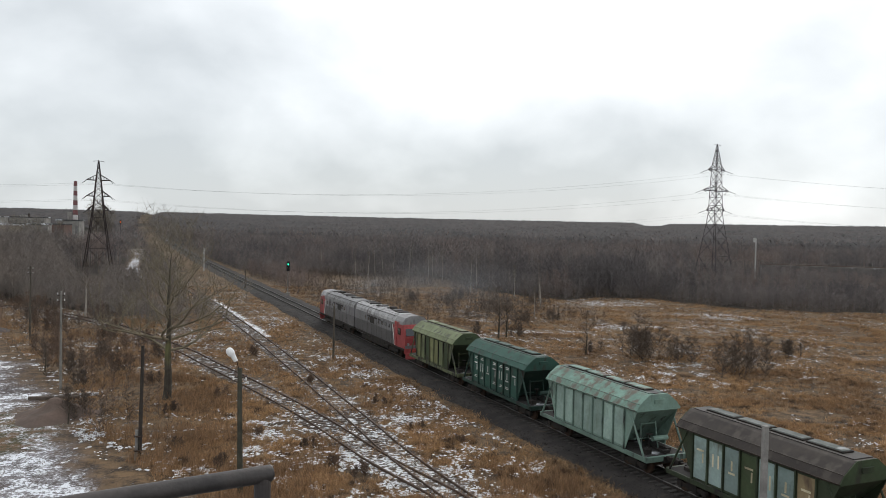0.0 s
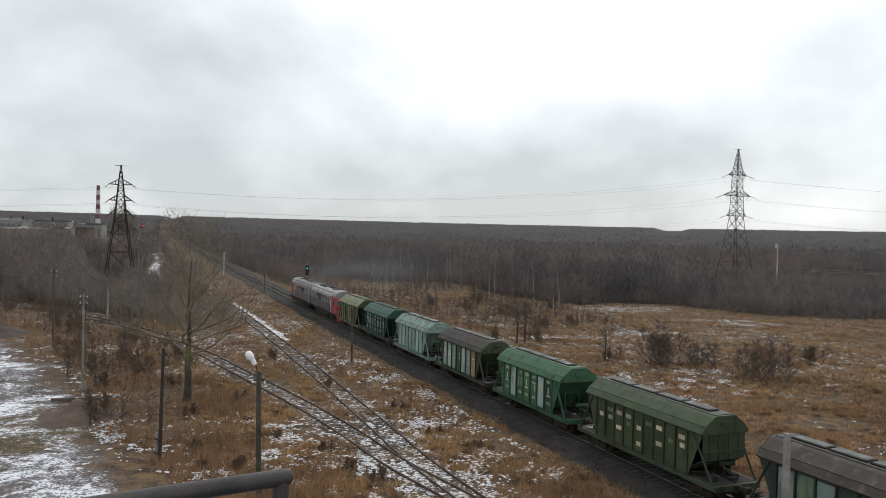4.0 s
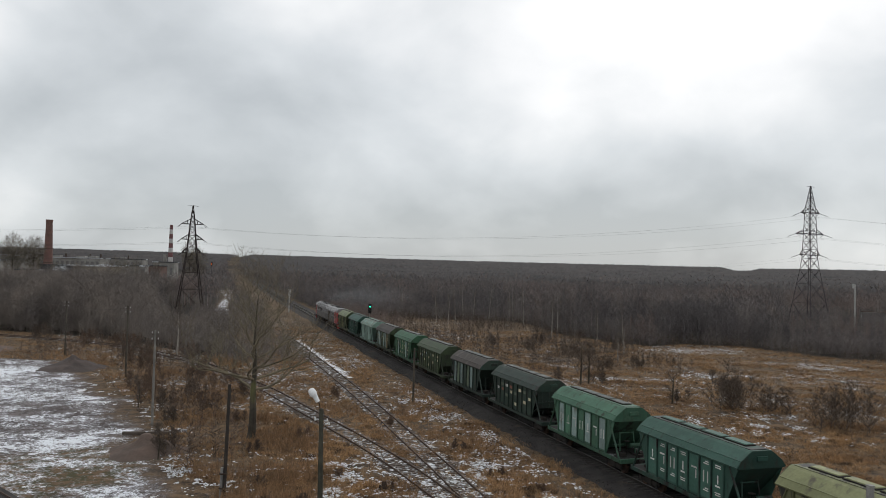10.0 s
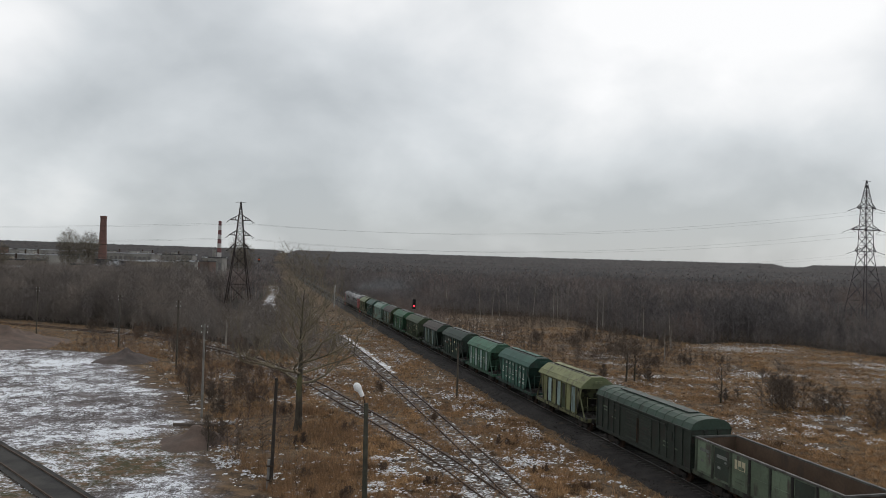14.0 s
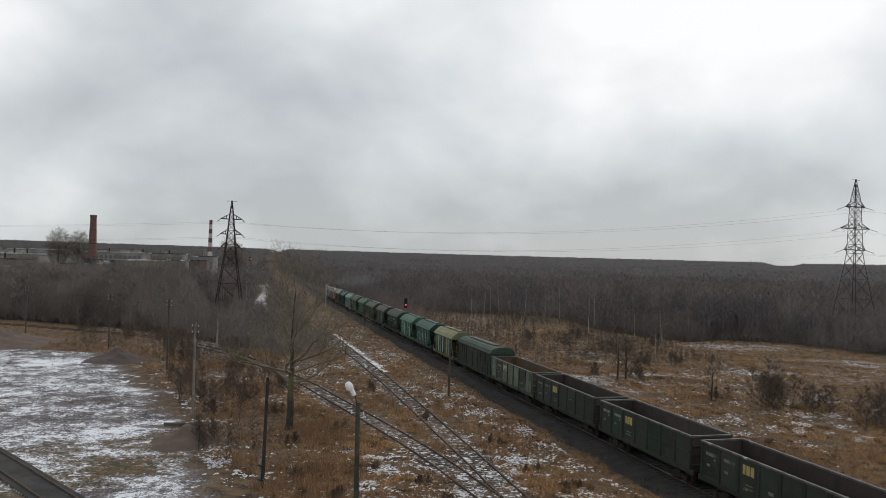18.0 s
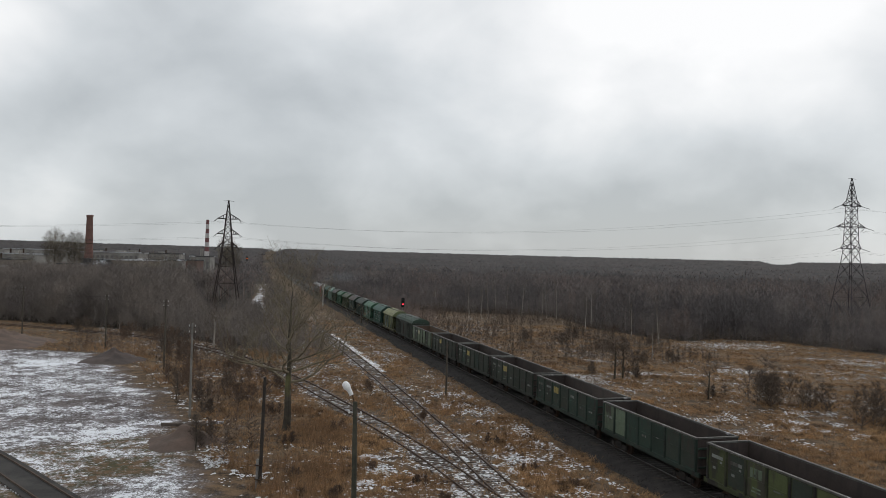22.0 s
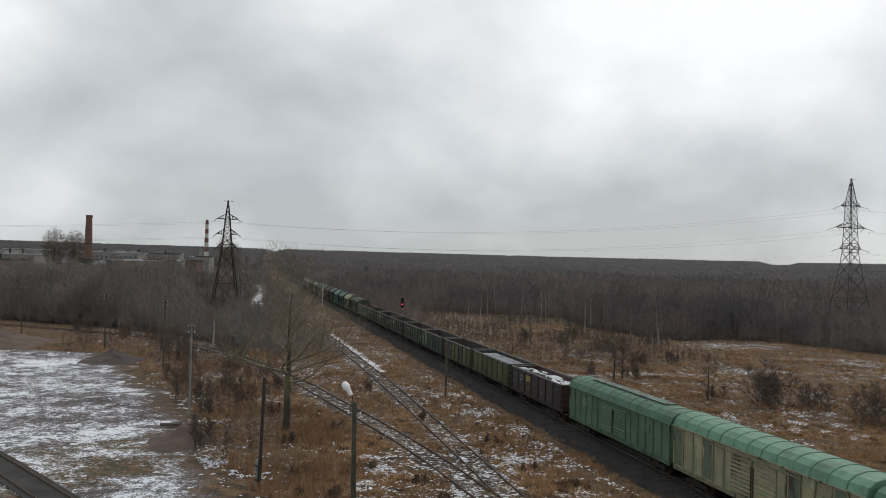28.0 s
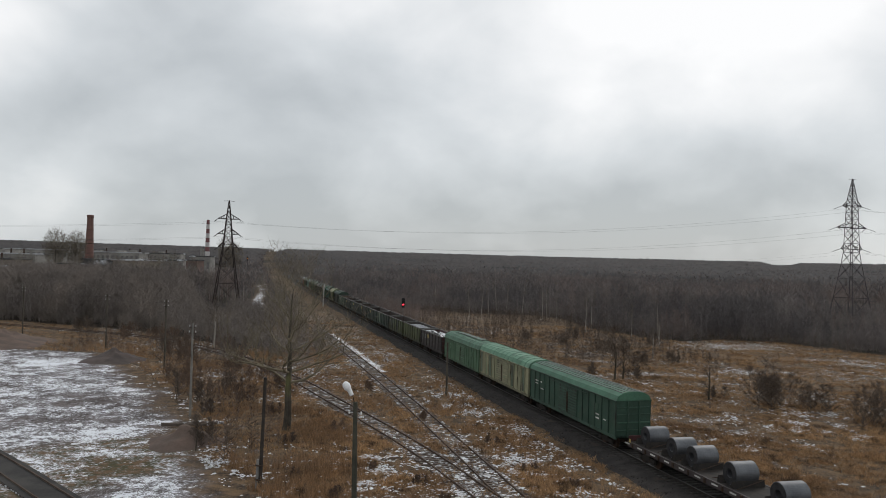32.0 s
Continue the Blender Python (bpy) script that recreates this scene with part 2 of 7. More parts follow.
M_PIPE = mat("grey_painted_pipe", (0.085, 0.074, 0.07), (0.05, 0.045, 0.044), 6.0, 0.5, 0.1, 0.15, 60.0, (0.05, 0.03, 0.022), 0.35, 1.0, 5.0)
M_RAILING_BASE = mat("roof_felt", (0.06, 0.06, 0.06), None, 1.0, 0.9)


def ground_material():
    """Dry grass and litter with thin snow; the attributes 'snow' and 'bare' say where the yard and the bare strips lie."""
    m = bpy.data.materials.new("winter_meadow")
    m.use_nodes = True
    nt = m.node_tree
    b = nt.nodes["Principled BSDF"]
    b.inputs["Roughness"].default_value = 0.95
    b.inputs["Specular IOR Level"].default_value = 0.1
    co = nt.nodes.new("ShaderNodeTexCoord")

    def nz(s, d=8.0, rough=0.6):
        n = nt.nodes.new("ShaderNodeTexNoise")
        n.inputs["Scale"].default_value, n.inputs["Detail"].default_value, n.inputs["Roughness"].default_value = s, d, rough
        nt.links.new(co.outputs["Object"], n.inputs["Vector"])
        return n.outputs[0]

    def rng(src, lo, hi, a=0.0, z=1.0):
        n = nt.nodes.new("ShaderNodeMapRange")
        for k, v in (("From Min", lo), ("From Max", hi), ("To Min", a), ("To Max", z)):
            n.inputs[k].default_value = v
        nt.links.new(src, n.inputs[0])
        return n.outputs[0]

    def mix(f, a, c):
        n = nt.nodes.new("ShaderNodeMix")
        n.data_type = "RGBA"
        nt.links.new(f, n.inputs[0])
        for i, v in ((6, a), (7, c)):
            if isinstance(v, tuple):
                n.inputs[i].default_value = (*v, 1)
            else:
                nt.links.new(v, n.inputs[i])
        return n.outputs[2]

    def math_(op, a, c):
        n = nt.nodes.new("ShaderNodeMath")
        n.operation = op
        for i, v in enumerate((a, c)):
            if isinstance(v, float):
                n.inputs[i].default_value = v
            else:
                nt.links.new(v, n.inputs[i])
        return n.outputs[0]

    def attr(name):
        n = nt.nodes.new("ShaderNodeAttribute")
        n.attribute_name = name
        return n.outputs["Fac"]

    grass = mix(rng(nz(0.09), 0.38, 0.62), (0.19, 0.125, 0.072), (0.12, 0.082, 0.052))
    grass = mix(rng(nz(0.9), 0.42, 0.6), grass, (0.052, 0.04, 0.031))
    grass = mix(rng(nz(5.0, 4.0), 0.5, 0.7), grass, (0.18, 0.123, 0.075))
    dirt = mix(rng(nz(0.25), 0.4, 0.6), (0.165, 0.145, 0.145), (0.10, 0.088, 0.088))
    dirt = mix(rng(nz(1.6), 0.52, 0.60), dirt, (0.07, 0.06, 0.056))
    turf = mix(rng(nz(1.2), 0.45, 0.55), (0.075, 0.07, 0.04), (0.15, 0.10, 0.062))
    dirt = mix(attr("turf"), dirt, turf)
    wood = mix(rng(nz(0.3), 0.4, 0.6), (0.045, 0.036, 0.028), (0.03, 0.025, 0.021))
    base = mix(attr("bare"), grass, dirt)
    base = mix(attr("litter"), base, wood)
    clump = math_("ADD", math_("ADD", math_("MULTIPLY", nz(0.10, 4.0), 0.2), math_("MULTIPLY", nz(0.45, 4.0, 0.6), 0.28)), math_("ADD", math_("MULTIPLY", nz(1.7, 4.0, 0.6), 0.24), math_("MULTIPLY", nz(5.5, 4.0, 0.6), 0.28)))
    thr = math_("ADD", clump, attr("snow"))
    out = mix(rng(thr, 0.53, 0.585, 0.0, 0.5), base, (0.50, 0.50, 0.53))
    out = mix(rng(thr, 0.585, 0.61), out, (0.76, 0.78, 0.82))
    nt.links.new(out, b.inputs["Base Color"])
    bp = nt.nodes.new("ShaderNodeBump")
    bp.inputs["Strength"].default_value, bp.inputs["Distance"].default_value = 0.7, 0.12
    nt.links.new(nz(3.4, 8.0, 0.8), bp.inputs["Height"])
    nt.links.new(bp.outputs[0], b.inputs["Normal"])
    return m


M_GROUND = ground_material()


# ---- small mesh kit ----
class Kit:
    def __init__(self):
        self.v, self.f = [], []

    def add(self, verts, faces):
        o = len(self.v)
        self.v += [tuple(p) for p in verts]
        self.f += [tuple(i + o for i in f) for f in faces]
        return self

    def box(self, x0, x1, y0, y1, z0, z1):
        p = [(x, y, z) for x in (x0, x1) for y in (y0, y1) for z in (z0, z1)]
        return self.add(p, [(0, 1, 3, 2), (4, 6, 7, 5), (0, 4, 5, 1), (2, 3, 7, 6), (0, 2, 6, 4), (1, 5, 7, 3)])

    def cbox(self, cx, cy, cz, sx, sy, sz):
        return self.box(cx - sx / 2, cx + sx / 2, cy - sy / 2, cy + sy / 2, cz - sz / 2, cz + sz / 2)

    def bar(self, p, q, w, h=None):
        """A square bar from p to q."""
        return self.rod(p, q, w * 0.707, None, 4)

    def rod(self, p, q, r0, r1=None, n=8, cap=True):
        p, q = Vector(p), Vector(q)
        r1 = r0 if r1 is None else r1
        d = (q - p).normalized()
        a = d.orthogonal().normalized()
        if abs(d.z) < 0.99:
            a = d.cross(Vector((0, 0, 1))).normalized()
        c = d.cross(a)
        vs = []
        for o, r in ((p, r0), (q, r1)):
            for i in range(n):
                t = 2 * math.pi * (i + 0.5) / n
                vs.append(o + a * (r * math.cos(t)) + c * (r * math.sin(t)))
        fs = [(i, (i + 1) % n, n + (i + 1) % n, n + i) for i in range(n)]
        if cap:
            fs += [tuple(range(n - 1, -1, -1)), tuple(range(n, 2 * n))]
        return self.add(vs, fs)

    def prism(self, prof, x0, x1, cap=True):
        """A (y, z) outline drawn along x."""
        n = len(prof)
        vs = [(x0, y, z) for y, z in prof] + [(x1, y, z) for y, z in prof]
        fs = [(i, (i + 1) % n, n + (i + 1) % n, n + i) for i in range(n)]
        if cap:
            fs += [tuple(range(n - 1, -1, -1)), tuple(range(n, 2 * n))]
        return self.add(vs, fs)

    def plate(self, outline, thick, normal):
        """A flat outline of 3D points with thickness along normal."""
        n = len(outline)
        nv = Vector(normal) * thick
        vs = [Vector(p) for p in outline] + [Vector(p) + nv for p in outline]
        fs = [(i, (i + 1) % n, n + (i + 1) % n, n + i) for i in range(n)] + [tuple(range(n - 1, -1, -1)), tuple(range(n, 2 * n))]
        return self.add(vs, fs)

    def sweep(self, pts, off, w, z0, z1):
        """A box section along a plan line, off to its right."""
        vs = []
        for i, p in enumerate(pts):
            a, c = pts[max(i - 1, 0)], pts[min(i + 1, len(pts) - 1)]
            d = Vector((c[0] - a[0], c[1] - a[1])).normalized()
            nx, ny = d.y, -d.x
            for o, z in ((off - w / 2, z0), (off + w / 2, z0), (off + w / 2, z1), (off - w / 2, z1)):
                vs.append((p[0] + nx * o, p[1] + ny * o, z))
        fs = []
        for i in range(len(pts) - 1):
            for k in range(4):
                fs.append((4 * i + k, 4 * i + (k + 1) % 4, 4 * i + 4 + (k + 1) % 4, 4 * i + 4 + k))
        n = 4 * (len(pts) - 1)
        fs += [(3, 2, 1, 0), (n, n + 1, n + 2, n + 3)]
        return self.add(vs, fs)

    def mesh(self, name, bevel=0.0):
        me = bpy.data.meshes.new(name)
        bm = bmesh.new()
        vs = [bm.verts.new(p) for p in self.v]
        for f in self.f:
            try:
                bm.faces.new([vs[i] for i in f])
            except ValueError:
                pass
        bmesh.ops.recalc_face_normals(bm, faces=bm.faces)
        if bevel:
            bmesh.ops.bevel(bm, geom=bm.edges[:], offset=bevel, segments=1, affect="EDGES")
        bm.to_mesh(me)
        bm.free()
        return me


def put(name, me, material, parent=None, m=None, label=""):
    """Links a mesh as one object, with the material on the object so that alike pieces share the mesh."""
    if not me.materials:
        me.materials.append(None)
    ob = new(name, me)
    ob.material_slots[0].link = "OBJECT"
    ob.material_slots[0].material = material
    if parent is not None:
        ob.parent = parent
    if m is not None:
        ob.matrix_basis = m
    if label:
        tagged(ob, label)
    return ob


def part(name, kit, material, parent, label="", bevel=0.0, m=None):
    return put(name, kit.mesh(name, bevel), material, parent, m, label)


def raw_mesh(name, verts, faces_tri):
    """A triangle mesh from arrays."""
    me = bpy.data.meshes.new(name)
    v, f = np.asarray(verts, dtype=np.float32), np.asarray(faces_tri, dtype=np.int32)
    me.vertices.add(len(v))
    me.vertices.foreach_set("co", v.ravel())
    me.loops.add(f.size)
    me.loops.foreach_set("vertex_index", f.ravel())
    me.polygons.add(len(f))
    me.polygons.foreach_set("loop_start", np.arange(0, f.size, 3, dtype=np.int32))
    me.polygons.foreach_set("loop_total", np.full(len(f), 3, dtype=np.int32))
    me.update(calc_edges=True)
    return me


def empty(name, m, label, category, group=""):
    ob = new(name)
    ob.empty_display_size = 0.3
    ob.matrix_basis = m
    return tagged(ob, label, category, group)


# ---- the railway's plan ----
RAIL_Z = 0.6
T_AZ, T_X, T_K = -0.26169, 14.8215, 5.657e-5


def line_at(s):
    """Main line: plan point and heading at s metres from its foot at y = 60, counted away from the viewer."""
    th = T_AZ + T_K * s / 2
    return T_X + s * math.sin(th), 60 + s * math.cos(th), T_AZ + T_K * s


def lead(t):
    u = (t - 17) / 10
    return 19.85 + 100.78 * u + 2.253 * u * u


def smooth_line(pts, step=0.5):
    """Catmull-Rom through a few plan points, at even steps."""
    p = [Vector(q) for q in pts]
    p = [2 * p[0] - p[1]] + p + [2 * p[-1] - p[-2]]
    out = []
    for i in range(1, len(p) - 2):
        for k in range(24):
            t = k / 24
            out.append(0.5 * (2 * p[i] + (p[i + 1] - p[i - 1]) * t + (2 * p[i - 1] - 5 * p[i] + 4 * p[i + 1] - p[i + 2]) * t * t
                              + (3 * p[i] - p[i - 1] - 3 * p[i + 1] + p[i + 2]) * t ** 3))
    out.append(p[-2])
    res, acc = [out[0]], 0.0
    for a, c in zip(out, out[1:]):
        d = (c - a).length
        while acc + d >= step:
            a = a + (c - a) * ((step - acc) / d)
            d = (c - a).length
            acc = 0.0
            res.append(a)
        acc += d
    return res


LINE_A = smooth_line([(9.4, 34), (6.5, 41), (3.35, 47.5), (-0.6, 57.5), (-5.2, 67.6), (-11.9, 81.2), (-17.7, 92.6), (-32.0, 115.0), (-52.0, 135.5), (-73.7, 146.4), (-100, 157), (-150, 172)])
LINE_B = smooth_line([(8.0, 38), (4.95, 47.5), (2.8, 56), (0.5, 65), (-3.1, 79), (-7.9, 97), (-13.8, 118), (-20.7, 142), (-28.6, 168), (-36.0, 190)])
LINE_C = smooth_line([(10, 12.5), (-4, 27.3), (-24.3, 47.0), (-32.7, 55.0), (-46, 67), (-70, 86), (-110, 110)])


# ---- ground ----
def interp(x, table):
    """Straight lines through (x, y) points."""
    if x <= table[0][0]:
        return table[0][1]
    for a, b in zip(table, table[1:]):
        if x <= b[0]:
            return a[1] + (b[1] - a[1]) * (x - a[0]) / (b[0] - a[0])
    return table[-1][1]


EDGE_R = [(-60, 290), (-20, 240), (-4, 234), (8, 226), (20, 224), (33, 214), (36, 178), (44, 160), (67, 159), (77, 148), (80, 138), (110, 128), (200, 110), (900, 60)]
EDGE_L = [(-900, 230), (-200, 185), (-130, 172), (-92, 163), (-62, 149), (-48, 139), (-37, 127)]
YARD = [(-140, 128), (-64, 128), (-52, 114), (-41, 101), (-30, 82), (-23, 70), (-20, 60), (-15, 51), (-9, 44), (-2, 30), (20, 10)]


YARD_Y = sorted((p[1], p[0]) for p in YARD)


def track_x(y):
    return T_X - (y - 60) * math.tan(-T_AZ) * (1 - 0.0001 * (y - 60) * 0.5)


def on_path(x, y):
    """The snowy cart track that leads away beside the line."""
    a, r = math.degrees(math.atan2(x, y)), math.hypot(x, y)
    return 214 < r < 430 and abs(a + 13.45 + 0.25 * math.sin(r * 0.03)) < (0.55 if r < 260 else 0.4)


def in_woods(x, y):
    if on_path(x, y):
        return False
    tx = track_x(y)
    if x > tx:
        return x > tx + (14 if y < 185 else 7) and y > interp(x, EDGE_R) + 7.0 * noise.noise((x * 0.09, y * 0.05, 17.0))
    return x < tx - (27 if y < 235 else 13) + 8.0 * noise.noise((x * 0.05, y * 0.045, 3.0)) and y > (interp(x, EDGE_L) if x < -37 else 124)


RISE = [(-40, 43), (-20, 42), (-5, 40), (10, 39), (22.6, 38), (23.5, 27), (24.5, 27), (25.1, 37), (40, 39)]


def far_rise(x, y):
    """The land climbs slowly to the horizon."""
    u = min(max((math.hypot(x, y) - 800) / 2300, 0), 1)
    return interp(math.degrees(math.atan2(x, y)), RISE) * u * u * (3 - 2 * u) if u > 0 else 0.0


def ground_z(x, y):
    z = 0.10 * noise.noise((x * 0.11, y * 0.11, 0.3)) + 0.06 * noise.noise((x * 0.5, y * 0.5, 4.0))
    z += far_rise(x, y)
    return z


def axis(lo, hi, step, far, grow):
    a = list(np.arange(lo, hi + 0.01, step))
    s = step
    while a[-1] < far:
        s *= grow
        a.append(a[-1] + s)
    s = step
    while a[0] > -far:
        s *= grow
        a.insert(0, a[0] - s)
    return a


def yard_edge(y):
    """x up to which the snowy yard reaches at that y."""
    return interp(y, YARD_Y)


def siding_near(x, y):
    i = min(max(int(y * 2), 0), 799)
    return abs(x - AT_A[i]) < 1.7 or abs(x - AT_B[i]) < 1.7


YA, XA = [p.y for p in LINE_A], [p.x for p in LINE_A]
YB, XB = [p.y for p in LINE_B], [p.x for p in LINE_B]
AT_A = [float(v) for v in np.interp(np.arange(0, 400, 0.5), YA, XA)]
AT_B = [float(v) for v in np.interp(np.arange(0, 400, 0.5), YB, XB)]


# where thin snow has stayed in the meadow: middle and half-widths
DRIFTS = [(31, 105.5, 10, 3.4), (47, 110, 9, 3.6), (69.5, 124.5, 7, 6), (57, 147, 11, 6), (35.5, 72.5, 6, 4.4), (38.5, 78.5, 4.5, 3.4), (39, 67.4, 4.5, 3.2), (22.7, 129.5, 7, 6), (60, 128, 9, 3.4), (17, 101, 6, 4), (25, 118, 6, 4), (-20.9, 67.8, 1.8, 1.8), (-16.0, 54.1, 1.8, 1.8), (-10.2, 47.7, 1.8, 1.8), (-4.6, 57.1, 1.8, 1.8), (-7.8, 46.1, 1.8, 1.8), (-3.8, 53.9, 1.8, 1.8), (-2.8, 44.8, 1.8, 1.8), (1.6, 49.0, 1.8, 1.8), (1.9, 46.1, 1.8, 1.8), (-9.1, 66.5, 1.8, 1.8), (2.9, 75.1, 1.8, 1.8), (6.6, 57.4, 1.8, 1.8)]


def snowy(x, y):
    """Above zero where old snow has stayed."""
    v = 0.45 * noise.noise((x * 0.07, y * 0.05, 12.0)) + 0.35 * noise.noise((x * 0.33, y * 0.3, 3.0)) + 0.42 * noise.noise((x * 0.9, y * 0.9, 8.0)) + 0.36 * noise.noise((x * 2.4, y * 2.4, 4.0)) + 0.30 * noise.noise((x * 5.5, y * 5.5, 2.0))
    tx = track_x(y)
    spot = max(1.0 - ((x - a) / p) ** 2 - ((y - b) / q) ** 2 for a, b, p, q in DRIFTS)
    if x < tx:
        near = siding_near(x, y)
        return v - 0.11 + (0.08 if near else 0.0) - (0.12 if x < tx - 24 and y < 90 else 0.0) + 0.36 * max(0.0, spot)
    return v - (0.24 if y > 62 else 0.5) - (0.25 if x < tx + 9 else 0) + 0.75 * max(0.0, spot) * max(0.0, 0.55 + 1.3 * noise.noise((x * 0.5, y * 0.5, 61.0)))


def build_ground():
    xs, ys = axis(-110, 110, 1.1, 6000, 1.12), axis(22, 250, 1.1, 6000, 1.12)
    nx, ny = len(xs), len(ys)
    verts, snow, bare, litter, turf = [], [], [], [], []
    for y in ys:
        tx = track_x(y)
        ye = yard_edge(y) if y < 128 else -1e9
        for x in xs:
            verts.append((x, y, ground_z(x, y)))
            wob = 4.0 * noise.noise((x * 0.12, y * 0.12, 9.0)) + 2.0 * noise.noise((x * 0.45, y * 0.45, 2.0))
            in_yard = min(max((ye + wob - x) / 3.0, 0), 1)
            corridor = 1.0 if (tx - 27 < x < tx - 4 and y > 40) else 0.0
            field = 1.0 if (x > tx + 18 and y < 240) else 0.0
            wd = 1.0 if in_woods(x, y) else 0.0
            grassy = min(max((2.6 - abs(x + 27 - (52 - y) * -0.9) / 4), 0), 1) if y < 62 and x > -45 else 0.0
            near_siding = 1.0 if corridor and y < 150 and siding_near(x, y) else 0.0
            sn = -0.02 - 0.012 * corridor + -0.03 * field + 0.055 * near_siding
            sn += in_yard * (0.094 + 0.07 * noise.noise((x * 0.05, y * 0.13, 21.0)) + 0.035 * noise.noise((x * 0.2, y * 0.6, 5.0)) - 0.02 * grassy)
            if on_path(x, y):
                sn += 0.13
            if field:
                sn += 0.045 * max(0.0, max(1.0 - ((x - a) / p) ** 2 - ((y - b) / q) ** 2 for a, b, p, q in DRIFTS))
            snow.append(sn - 0.2 * wd)
            bare.append(0.95 * in_yard)
            turf.append(grassy * in_yard)
            litter.append(wd)
    faces = []
    for j in range(ny - 1):
        for i in range(nx - 1):
            a = j * nx + i
            faces += [(a, a + 1, a + nx + 1), (a, a + nx + 1, a + nx)]
    me = raw_mesh("ground", verts, faces)
    for name, data in (("snow", snow), ("bare", bare), ("litter", litter), ("turf", turf)):
        at = me.attributes.new(name, "FLOAT", "POINT")
        at.data.foreach_set("value", np.array(data, dtype=np.float32))
    me.polygons.foreach_set("use_smooth", np.ones(len(me.polygons), dtype=bool))
    ob = put("ground", me, M_GROUND)
    tagged(ob, "winter meadow of dry brown grass with thin patches of snow", "ground", kind="structure")


build_ground()


# ---- tracks ----
def build_main_line():
    ss = list(range(-380, -60, 10)) + list(np.arange(-60, 240, 1.5)) + list(range(240, 760, 8))
    pts = [line_at(s) for s in ss]
    prof = [(-3.3, -0.02), (-2.5, 0.22), (-1.75, 0.36), (-0.6, 0.38), (0.6, 0.38), (1.75, 0.36), (2.9, 0.22), (4.2, -0.02)]
    verts, faces = [], []
    n = len(prof)
    for (x, y, a), s in zip(pts, ss):
        for k, (o, z) in enumerate(prof):
            jx = 0.5 * noise.noise((s * 0.25, k * 3.1, 0)) if k in (0, n - 1) else 0.12 * noise.noise((s * 0.8, k, 5))
            verts.append((x + (o + jx) * math.cos(a), y - (o + jx) * math.sin(a), z + 0.05 * noise.noise((s * 0.6, k * 2.0, 7))))
    for i in range(len(pts) - 1):
        for k in range(n - 1):
            a = i * n + k
            faces += [(a, a + 1, a + n + 1), (a, a + n + 1, a + n)]
    bed = put("railway_embankment", raw_mesh("railway_embankment", verts, faces), M_BALLAST)
    tagged(bed, "low embankment of dark sooty ballast", "embankment", kind="structure")
    rail_pts = [(p[0], p[1]) for p in pts]
    root = empty("main_railway_track", Matrix(), "single main railway track with shiny worn rails", "railway track")
    tagged(root, kind="structure")
    for off in (-0.79, 0.79):
        k = Kit().sweep(rail_pts, off, 0.072, RAIL_Z - 0.04, RAIL_Z)
        part("rail_head", k, M_RAIL, root)
        part("rail", Kit().sweep(rail_pts, off, 0.05, 0.40, RAIL_Z - 0.04), M_DARK, root)
    sl = Kit().box(-0.13, 0.13, -1.35, 1.35, -0.1, 0.06).mesh("sleeper", 0.02)
    for i in range(280):
        x, y, a = line_at(-36 + i * 0.56)
        put("sleeper", sl, M_SLEEPER2, root, pose(x, y, 0.36, 0, 0, 90 - math.degrees(a)))
    k = Kit()
    for i in range(600):
        s = 120.8 + i * 0.56
        x, y, a = line_at(s)
        d, w = Vector((math.sin(a), math.cos(a), 0)), Vector((math.cos(a), -math.sin(a), 0))
        c = Vector((x, y, 0.36))
        vs = [c + d * (0.13 * i1) + w * (1.35 * i2) + Vector((0, 0, z)) for i1, i2 in ((-1, -1), (1, -1), (1, 1), (-1, 1)) for z in (-0.1, 0.06)]
        k.add(vs, [(1, 3, 5, 7), (0, 1, 7, 6), (2, 3, 1, 0), (4, 5, 3, 2), (6, 7, 5, 4)])
    tagged(part("far_sleepers", k, M_SLEEPER2, root), kind="stuff")


def build_siding(line, name, label, lo, hi, rail_mat, gap=0.6, skip=()):
    root = empty(name, Matrix(), label, "railway track")
    tagged(root, kind="structure")
    pts = [(p.x, p.y) for p in line]
    for off in (-0.79, 0.79):
        part("rail", Kit().sweep(pts, off, 0.07, 0.06, 0.21), rail_mat, root)
    me = bpy.data.meshes.get("siding_sleeper") or Kit().box(-0.12, 0.12, -1.3, 1.3, -0.12, 0.06).mesh("siding_sleeper", 0.02)
    rnd = random.Random(5)
    cnt = 0
    for i in range(1, len(line) - 1):
        p = line[i]
        if not lo < p.y < hi or cnt >= 290:
            continue
        d = line[i + 1] - line[i - 1]
        a = math.degrees(math.atan2(d.y, d.x)) + rnd.uniform(-2.5, 2.5)
        put("sleeper", me, M_SLEEPER, root, pose(p.x + rnd.uniform(-.06, .06), p.y, 0.012 + rnd.uniform(-.03, .02), rnd.uniform(-1, 1), 0, a))
        cnt += 1
    return root


build_main_line()
build_siding(LINE_A, "siding_track", "overgrown siding track with rusty rails and snowy sleepers", 30, 150, M_OLDRAIL)
build_siding(LINE_B, "siding_track", "disused siding with brown rails on rotting snowy sleepers", 30, 160, M_OLDRAIL)
build_siding(LINE_C, "yard_track", "rusty yard track sunk in dark gravel", 20, 100, M_OLDRAIL)

# dark cinder bed of the yard track
k = Kit().sweep([(p.x, p.y) for p in LINE_C], 0.0, 2.5, -0.2, 0.10)
tagged(part("yard_track_bed", k, mat("black_cinders", (0.034, 0.032, 0.031), (0.06, 0.056, 0.052), 0.7, 0.95, 0, 0.6, 8.0), None), "dark cinder bed under the yard track", "track bed", kind="structure")


